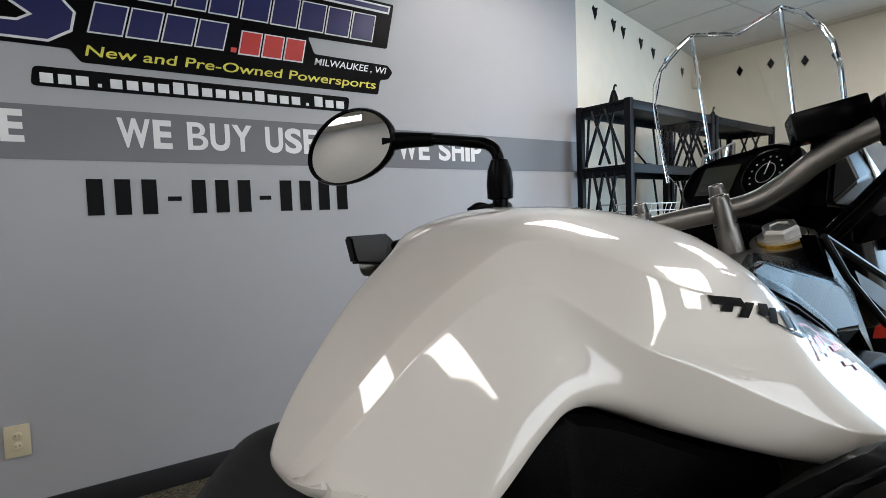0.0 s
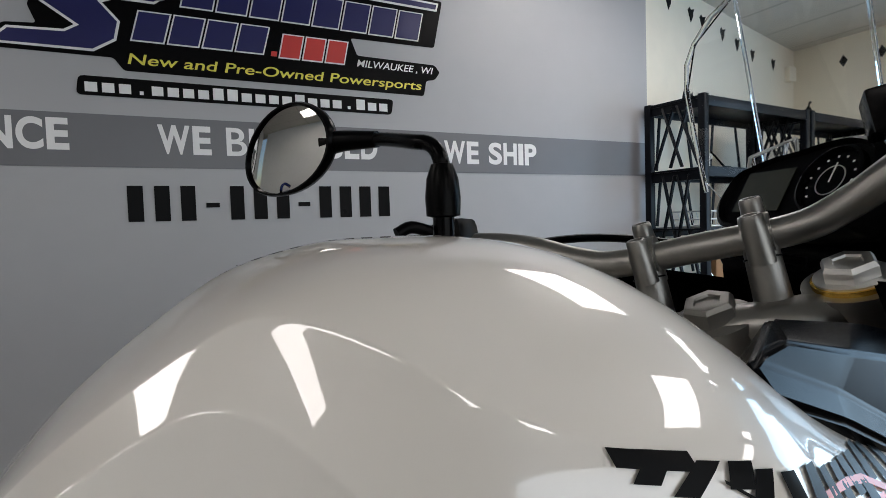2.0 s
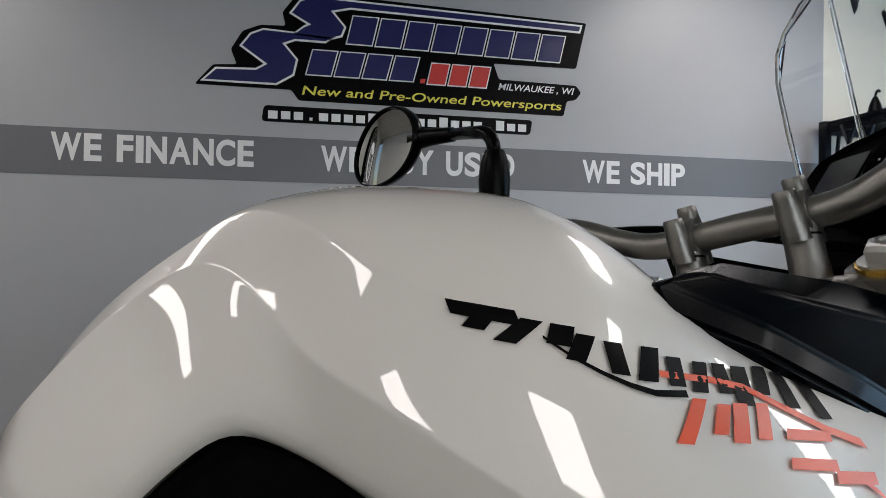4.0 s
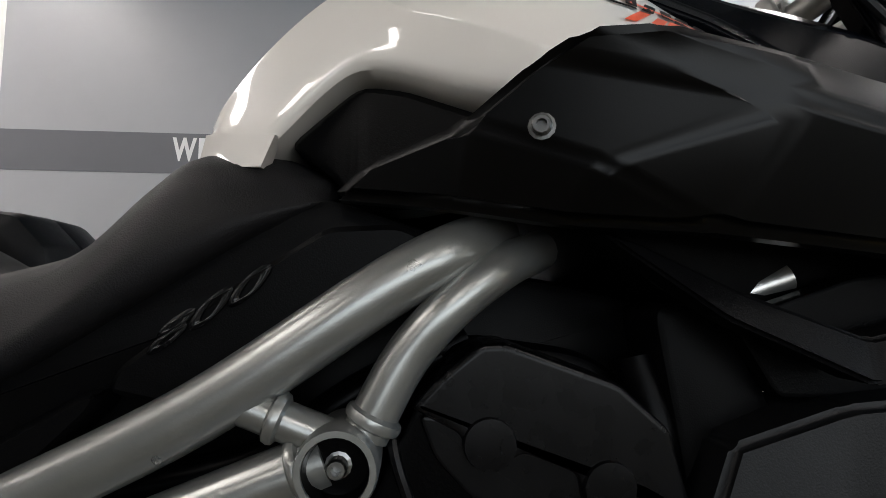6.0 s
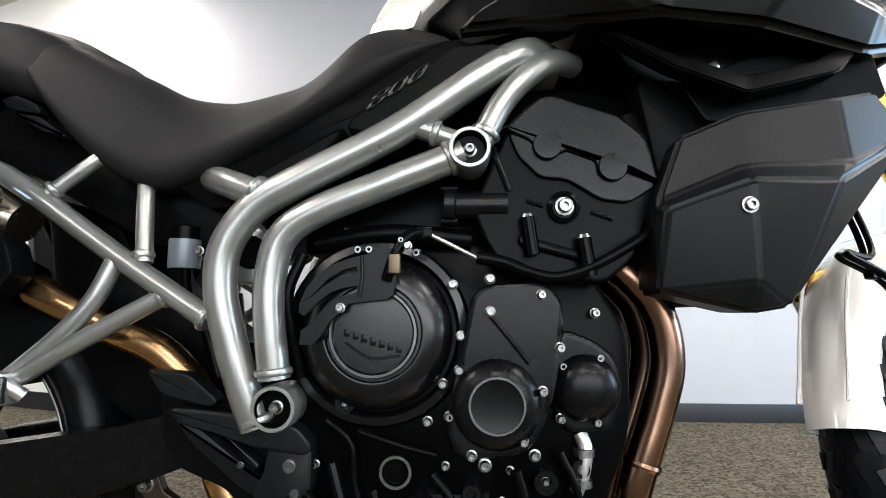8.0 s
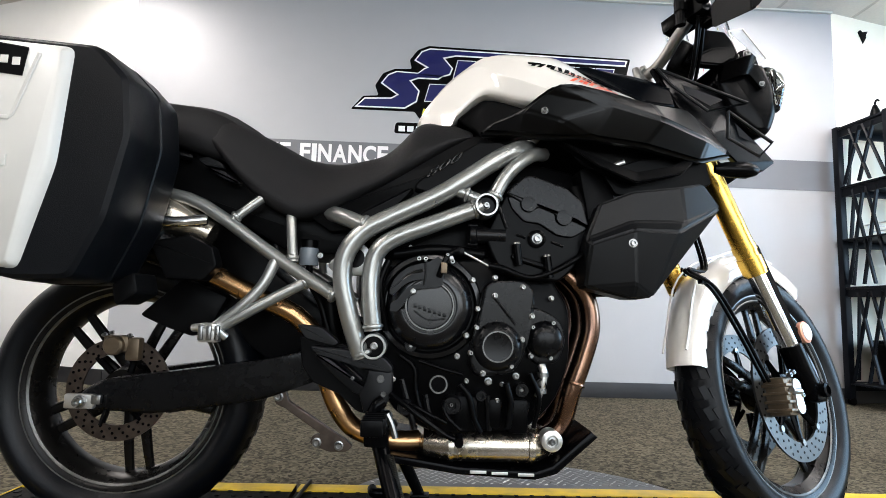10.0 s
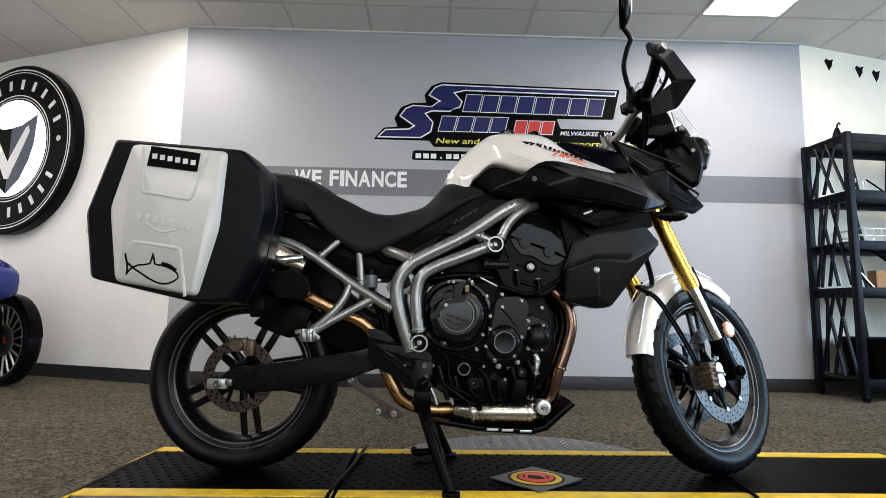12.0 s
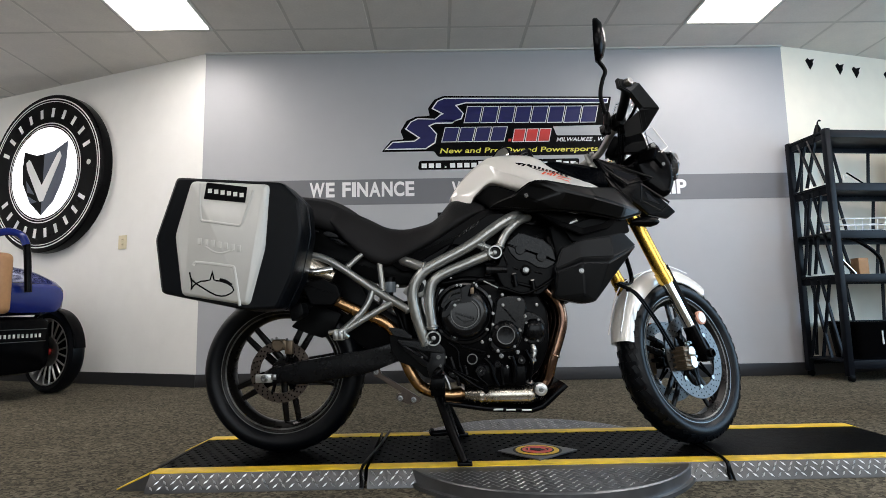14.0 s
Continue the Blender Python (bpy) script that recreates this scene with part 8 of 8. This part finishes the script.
# ---- steel racks along the cream wall ----
def rack(label):
    t = thing("storage_rack", label, "rack", group="storage racks")
    W_, D_, H_ = 1.22, 0.42, 1.88
    levels = (0.14, 0.765, 1.09, 1.45, 1.86)
    for x in (0.022, W_ - 0.022):
        for y in (0.022, D_ - 0.022):
            bm = bmesh.new()
            box(bm, (x, y, H_ / 2 + 0.02), (0.044, 0.044, H_ - 0.04), 0.004)
            part("post", bm, M_SHELF, t)
            bm = bmesh.new()
            lathe(bm, [(0.024, -0.012), (0.024, 0.012), (0.010, 0.016), (0, 0.016)], Matrix.Translation((x, y - 0.012, 0.0245)) @ ALONG_Y, 16)
            part("caster", bm, M_RUB2, t)
    for z in levels:
        bm = bmesh.new()
        box(bm, (W_ / 2, D_ / 2, z), (W_ - 0.01, D_ - 0.01, 0.012), 0.002)
        for y in (0.012, D_ - 0.012):
            box(bm, (W_ / 2, y, z - 0.02), (W_ - 0.09, 0.016, 0.060), 0.003)
        part("shelf_board", bm, M_SHELF, t, "dark steel shelf")
    for x in (0.022, W_ - 0.022):
        for z0, z1 in ((0.16, 0.74), (0.79, 1.42), (1.47, 1.84)):
            bm = bmesh.new()
            for a, b in (((0.06, z0), (0.20, z1)), ((D_ - 0.06, z0), (D_ - 0.20, z1)), ((0.12, z1), (0.25, z0)), ((D_ - 0.12, z1), (D_ - 0.25, z0))):
                tube(bm, [(x, a[0], a[1]), (x, b[0], b[1])], 0.016, 6, 2, flat=0.5)
            box(bm, (x, D_ / 2, z1), (0.012, D_ - 0.05, 0.07))
            part("side_brace", bm, M_SHELF, t)
    for x0 in (0.10, 0.70):
        for z0, z1 in ((0.16, 0.74), (0.79, 1.06), (1.11, 1.42), (1.47, 1.84)):
            bm = bmesh.new()
            for dx in (0.0, 0.36):
                tube(bm, [(x0 + 0.04 + dx * 0.75, D_ - 0.012, z1), (x0 + dx + 0.02 * (dx > 0), D_ - 0.012, z0)], 0.016, 6, 2, flat=0.4)
            pieces("back_brace", bm, M_SHELF, t)
    return t


r1 = rack("dark steel storage rack with braced sides and sparse goods")
RT = radians(5)
R1 = Matrix.Translation((3.235, 1.74, 0)) @ Matrix.Rotation(RT, 4, "Z")
r1.matrix_basis = R1
R2 = R1 @ Matrix.Translation((1.25, 0, 0))
copy_thing(r1, R2)


def on_rack(x, y, z):
    return R1 @ Vector((x, y, z))


hat = thing("hooked_cone", "small black hooked cone ornament on the rack", "ornament", on_rack(0.10, 0.18, 1.866))
bm = bmesh.new()
lathe(bm, [(0.07, 0), (0.068, 0.006), (0.036, 0.010), (0.026, 0.06), (0.012, 0.10), (0, 0.11)], Matrix(), 18)
tube(bm, [(0, 0, 0.10), (0.006, 0, 0.125), (0.018, 0, 0.14), (0.03, 0, 0.132)], 0.006, 8, 4)
part("cone", bm, M_DECAL, hat)
copy_thing(hat, Matrix.Translation(R2 @ Vector((0.35, 0.18, 1.866))))
basket = thing("wire_basket", "white wire basket on the rack shelf", "basket", on_rack(0.42, 0.20, 1.098))
bm = bmesh.new()
for z, k in ((0.008, 0.85), (0.05, 0.93), (0.10, 1.0)):
    w, d = 0.26 * k, 0.15 * k
    tube(bm, [(-w, -d, z), (w, -d, z), (w, d, z), (-w, d, z), (-w, -d, z)], 0.004, 6, 1)
for k in range(9):
    x = -0.22 + 0.055 * k
    tube(bm, [(x * 1.1, -0.15, 0.10), (x, -0.128, 0.008), (x, 0.128, 0.008), (x * 1.1, 0.15, 0.10)], 0.003, 6, 1)
pieces("wire", bm, M_LETTER, basket)
boxt = thing("cardboard_box", "small brown cardboard box on the shelf", "box", on_rack(0.30, 0.14, 0.772))
bm = bmesh.new()
box(bm, (0, 0, 0.065), (0.075, 0.08, 0.13), 0.002)
part("carton", bm, M_CARD, boxt)
arm = thing("chrome_bar", "bent chrome and black bar leaning on the shelf", "bar", on_rack(0.20, 0.14, 0.772))
bm = bmesh.new()
tube(bm, [(-0.10, 0, 0.20), (-0.04, -0.02, 0.10), (0.03, -0.03, 0.008)], 0.013, 10, 3)
part("chrome_tube", bm, M_CHROME, arm)
bm = bmesh.new()
tube(bm, [(-0.05, 0.02, 0.285), (0.05, 0.02, 0.29), (0.18, 0.02, 0.22), (0.27, 0.02, 0.13), (0.28, 0.02, 0.010)], 0.014, 10, 5)
part("black_arm", bm, M_SATIN, arm)
tub = thing("storage_tub", "low black storage tub on the bottom shelf", "tub", on_rack(0.55, 0.20, 0.146))
bm = bmesh.new()
loft(bm, [[(x * k, y * k, z) for x, y in rounded([(-0.40, -0.15), (0.40, -0.15), (0.40, 0.15), (-0.40, 0.15)], 0.06)] for k, z in ((0.90, 0.0), (0.98, 0.24), (1.03, 0.26), (1.03, 0.28), (0.97, 0.28), (0.90, 0.05))])
part("tub_shell", bm, M_SATIN, tub)
for x in (-0.18, 0.16):
    bm = bmesh.new()
    box(bm, (x, -0.148, 0.16), (0.012, 0.004, 0.10), 0.001)
    part("label_strip", bm, M_TBAR, tub)
for x, h in ((0.12, 0.10), (0.20, 0.08)):
    clip = thing("metal_clip", "small pale metal clip standing on the shelf", "clip", on_rack(x, 0.10, 1.457))
    bm = bmesh.new()
    tube(bm, [(0, 0, 0), (0, 0, h), (0.02, 0, h + 0.004), (0.022, 0, h - 0.02)], 0.006, 8, 2)
    part("clip_bar", bm, M_TBAR, clip)
lever = thing("small_lever", "thin dark lever lying on the shelf", "lever", on_rack(0.36, 0.12, 1.457))
bm = bmesh.new()
tube(bm, [(-0.10, 0, 0.11), (-0.04, 0, 0.07), (0.04, 0, 0.012)], 0.006, 8, 3)
box(bm, (0.05, 0, 0.012), (0.05, 0.03, 0.024), 0.004)
part("lever_bar", bm, M_SATIN, lever)
spring = thing("coil_spring", "dark coil spring shock standing on the rack", "spring", R2 @ Vector((0.20, 0.15, 1.457)))
bm = bmesh.new()
pts = [(0.035 * math.cos(a * 0.7), 0.035 * math.sin(a * 0.7), 0.008 + 0.0042 * a) for a in range(60)]
tube(bm, pts, 0.007, 6, 1)
part("coil", bm, M_SATIN, spring)

# paper shapes under the ceiling
def paper(x, y, z, turn, k):
    t = thing("paper_cutout", "small black paper cutout stuck on the wall", "ornament", (x, y, z), group="paper cutouts")
    t.rotation_euler[2] = turn
    bm = bmesh.new()
    o = [(-0.045, 0.02), (-0.02, 0.045), (0.0, 0.03), (0.055, 0.045), (0.035, 0.015), (0.035, -0.01), (0.0, -0.06), (-0.015, -0.03)] if k else [(-0.035, 0.0), (0.0, 0.055), (0.035, 0.0), (0.0, -0.055)]
    prism(bm, o, -0.003, 0.0)
    part("sheet", bm, M_DECAL, t)


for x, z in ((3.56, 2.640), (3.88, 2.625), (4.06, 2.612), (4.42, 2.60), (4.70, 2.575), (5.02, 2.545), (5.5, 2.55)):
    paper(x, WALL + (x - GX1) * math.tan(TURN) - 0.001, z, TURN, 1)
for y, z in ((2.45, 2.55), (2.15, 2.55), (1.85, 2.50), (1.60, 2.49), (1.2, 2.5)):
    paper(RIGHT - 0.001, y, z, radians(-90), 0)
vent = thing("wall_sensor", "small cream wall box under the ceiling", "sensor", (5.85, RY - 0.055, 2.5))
bm = bmesh.new()
box(bm, (0, -0.03, 0), (0.10, 0.06, 0.14), 0.008)
part("case", bm, M_CREAM_WALL, vent)

# ---- blue three-wheeler by the white wall ----
car = thing("three_wheeler", "deep blue open three-wheeler with tan seat and black lower body", "car", (-3.25, 1.42, 0))
CO = Vector((-3.2, 1.75, 0))


def cpart(name, bm, material, label="", parent=None):
    ob = part(name, bm, material, parent or car, label)
    if parent is None:
        ob.location = -CO
    return ob


def hull(rows, n=18):
    """Rounded cross-sections: x, half width, bottom, top."""
    return [[(x, 1.80 + hw * math.copysign(abs(math.cos(a)) ** 0.42, math.cos(a)), (z0 + z1) / 2 + (z1 - z0) / 2 * math.copysign(abs(math.sin(a)) ** 0.42, math.sin(a))) for a in [2 * math.pi * k / n for k in range(n)]] for x, hw, z0, z1 in rows]


bm = bmesh.new()
loft(bm, hull([(-4.4, 0.20, 0.55, 0.80), (-3.9, 0.34, 0.52, 0.96), (-3.3, 0.40, 0.52, 0.98), (-2.95, 0.40, 0.57, 0.99), (-2.70, 0.36, 0.58, 0.95), (-2.52, 0.32, 0.585, 0.90), (-2.36, 0.27, 0.590, 0.848), (-2.275, 0.235, 0.605, 0.808), (-2.255, 0.22, 0.64, 0.79), (-2.25, 0.19, 0.68, 0.775)]))
cpart("body", bm, M_CARBLUE, "glossy deep blue body").location.x += 0.08
bm = bmesh.new()
loft(bm, hull([(-4.3, 0.22, 0.16, 0.56), (-3.4, 0.42, 0.15, 0.57), (-2.72, 0.36, 0.16, 0.57), (-2.40, 0.26, 0.17, 0.58), (-2.28, 0.22, 0.19, 0.575), (-2.27, 0.20, 0.21, 0.56)]))
cpart("lower_body", bm, M_SATIN, "black lower body")
for k in range(10):
    bm = bmesh.new()
    box(bm, (-2.266, 1.665 + 0.030 * k, 0.445), (0.006, 0.013, 0.026))
    cpart("plain_bar", bm, M_TBAR, "pale plain bar on the sill")
for z in (0.405, 0.49):
    bm = bmesh.new()
    box(bm, (-2.267, 1.80, z), (0.006, 0.36, 0.005))
    cpart("sill_line", bm, M_DULL_METAL)
bm = bmesh.new()
box(bm, (-2.28, 1.555, 0.795), (0.36, 0.12, 0.40), 0.05, seg=4)
cpart("seat", bm, M_TAN, "tan leather seat")
bm = bmesh.new()
tube(bm, [(-2.12, 1.72, 0.74), (-2.135, 1.715, 0.95), (-2.15, 1.71, 1.08)], 0.022, 12, 5)
cpart("hoop_post", bm, M_SATIN, "black post of the hoop")
bm = bmesh.new()
tube(bm, [(-2.148, 1.71, 1.06), (-2.18, 1.69, 1.13), (-2.27, 1.64, 1.15), (-2.40, 1.57, 1.08)], 0.026, 12, 5)
cpart("roll_hoop", bm, M_CARBLUE, "blue top of the hoop")
WC, WR = Vector((-2.47, 2.26, 0.312)), 0.31
wm = Matrix.Translation(WC) @ Matrix.Rotation(radians(-8), 4, "Z") @ ALONG_Y
bm = bmesh.new()
lathe(bm, [(0.252, 0.0), (0.290, -0.005), (0.305, 0.01), (0.31, 0.03), (0.31, 0.06), (0.305, 0.090), (0.285, 0.104), (0.252, 0.10)], wm, 56)
whl = cpart("wheel", bm, M_RUBBER, "low-profile black tyre on a silver spoked wheel")
bm = bmesh.new()
lathe(bm, [(0.255, 0.10), (0.247, 0.103), (0.240, 0.090), (0.236, 0.02), (0.255, 0.0)], wm, 56)
part("rim", bm, M_ALLOY, whl, "silver rim")
bm = bmesh.new()
lathe(bm, [(0.240, 0.03), (0, 0.03)], wm, 32)
part("dark_backing", bm, M_DECAL, whl)
for k in range(20):
    a = 2 * math.pi * (k // 2) / 10 + (0.10 if k % 2 else -0.10)
    bm = bmesh.new()
    tube(bm, [wm @ Vector((0.108 * math.cos(a), 0.108 * math.sin(a), 0.078)), wm @ Vector((0.243 * math.cos(a * 1.0 + (0.06 if k % 2 else -0.06)), 0.243 * math.sin(a + (0.06 if k % 2 else -0.06)), 0.085))], 0.0070, 6, 2)
    part("spoke", bm, M_ALLOY, whl)
bm = bmesh.new()
lathe(bm, [(0.112, 0.074), (0.112, 0.084), (0.084, 0.088), (0.082, 0.070), (0, 0.070)], wm, 32)
part("hub_ring", bm, M_ALLOY, whl)
bm = bmesh.new()
lathe(bm, [(0.026, 0.074), (0.024, 0.090), (0, 0.092)], wm, 20)
part("hub_cap", bm, M_SIGNRED, whl, "red hub cap")
bm = bmesh.new()
ring = lambda a: [wm @ Vector((r * math.cos(a), r * math.sin(a), h)) for r, h in ((0.324, 0.01), (0.332, 0.04), (0.326, 0.095), (0.318, 0.095), (0.322, 0.04), (0.316, 0.01))]
loft(bm, [ring(radians(5 + 125 * k / 14)) for k in range(15)])
cpart("cycle_wing", bm, M_SATIN, "black cycle wing over the wheel")
bm = bmesh.new()
tube(bm, [(-2.62, 2.00, 0.33), (-2.47, 2.22, 0.31)], 0.03, 10, 2)
cpart("suspension_arm", bm, M_SATIN)
car.matrix_basis = Matrix.Translation((-2.65, 2.11, 0)) @ Matrix.Rotation(radians(-16), 4, "Z") @ Matrix.Translation((-0.73, -0.51, 0))
bm = bmesh.new()
lathe(bm, [(0.20, -0.10), (0.30, -0.10), (0.315, -0.05), (0.315, 0.05), (0.30, 0.10), (0.20, 0.10)], on_side(-4.15, 1.80, 0.316), 40)
cpart("wheel", bm, M_RUBBER, "black rear tyre")

# ---- red motorcycle beyond the front wheel ----
red = thing("red_motorcycle", "red and black fully faired motorcycle with clear screen", "motorcycle", (3.1, 0.42, 0))
RO = Vector((3.1, 0.42, 0))


def redpart(name, bm, material, label=""):
    ob = part(name, bm, material, red, label)
    ob.location = -RO
    return ob


def fairing(rows, n=16):
    return [[(x, 0.42 + hw * math.cos(a), (z0 + z1) / 2 + (z1 - z0) / 2 * math.sin(a)) for a in [2 * math.pi * k / n for k in range(n)]] for x, hw, z0, z1 in rows]


bm = bmesh.new()
loft(bm, fairing([(2.60, 0.03, 0.98, 1.04), (2.68, 0.13, 0.92, 1.10), (2.82, 0.19, 0.84, 1.17), (3.05, 0.22, 0.78, 1.16), (3.25, 0.20, 0.80, 1.06)]))
redpart("nose_fairing", bm, M_BIKERED, "glossy red nose fairing")
bm = bmesh.new()
loft(bm, fairing([(2.72, 0.10, 0.55, 0.80), (2.85, 0.20, 0.40, 0.88), (3.15, 0.22, 0.32, 0.86), (3.45, 0.18, 0.34, 0.80)]))
redpart("belly_fairing", bm, M_SATIN, "dark lower fairing")
bm = bmesh.new()
loft(bm, fairing([(2.74, 0.215, 0.62, 0.74), (3.0, 0.235, 0.58, 0.72), (3.2, 0.225, 0.60, 0.70)]))
redpart("side_stripe", bm, M_BIKERED, "red fairing stripe")
bm = bmesh.new()
loft(bm, [[(2.74 + 0.06 * k, 0.42 + w * math.cos(a), 1.10 + 0.05 * k + 0.10 * math.sin(a) * (1 if math.sin(a) > 0 else 0)) for a in [math.pi * q / 10 for q in range(11)]] for k, w in enumerate((0.10, 0.13, 0.15, 0.15, 0.14))], caps=False, close=False)
redpart("screen", bm, M_GLASS, "clear screen")
for s in (-1, 1):
    bm = bmesh.new()
    lathe(bm, [(0.055, 0), (0.05, 0.02), (0.03, 0.034), (0, 0.038)], Matrix.Translation((2.69, 0.42 + s * 0.075, 0.98)) @ Matrix.Rotation(radians(-90), 4, "Y"), 20)
    redpart("headlamp", bm, M_CHROME, "bright round headlamp")
rw = on_side(2.95, 0.42, 0.302)
bm = bmesh.new()
lathe(bm, [(0.21, -0.05), (0.25, -0.058), (0.285, -0.04), (0.30, 0), (0.285, 0.04), (0.25, 0.058), (0.21, 0.05)], rw, 48)
redpart("tyre", bm, M_RUBBER, "black front tyre")
bm = bmesh.new()
lathe(bm, [(0.215, -0.045), (0.20, 0.0), (0.215, 0.045)], rw, 40)
for k in range(5):
    a = 2 * math.pi * k / 5
    tube(bm, [rw @ Vector((0.02 * math.cos(a), 0.02 * math.sin(a), 0)), rw @ Vector((0.205 * math.cos(a), 0.205 * math.sin(a), 0))], 0.014, 8, 2)
redpart("wheel", bm, M_RIM, "dark cast wheel")
bm = bmesh.new()
for s in (-0.09, 0.09):
    tube(bm, [(2.95, 0.42 + s, 0.30), (3.18, 0.42 + s, 0.92)], 0.025, 12, 2)
redpart("fork", bm, M_SATIN, "dark fork legs")
bm = bmesh.new()
loft(bm, fairing([(3.20, 0.14, 0.84, 1.02), (3.45, 0.17, 0.82, 1.04), (3.75, 0.12, 0.80, 0.94), (4.2, 0.10, 0.84, 0.92)]))
redpart("tank", bm, M_BIKERED, "red tank and seat")
bm = bmesh.new()
lathe(bm, [(0.21, -0.08), (0.27, -0.085), (0.30, -0.05), (0.305, 0), (0.30, 0.05), (0.27, 0.085), (0.21, 0.08)], on_side(4.3, 0.42, 0.306), 40)
redpart("tyre", bm, M_RUBBER, "black rear tyre")
bm = bmesh.new()
tube(bm, [(3.55, 0.42, 0.42), (3.9, 0.45, 0.36), (4.3, 0.44, 0.31)], 0.045, 12, 3)
redpart("swingarm", bm, M_SATIN, "dark swingarm")
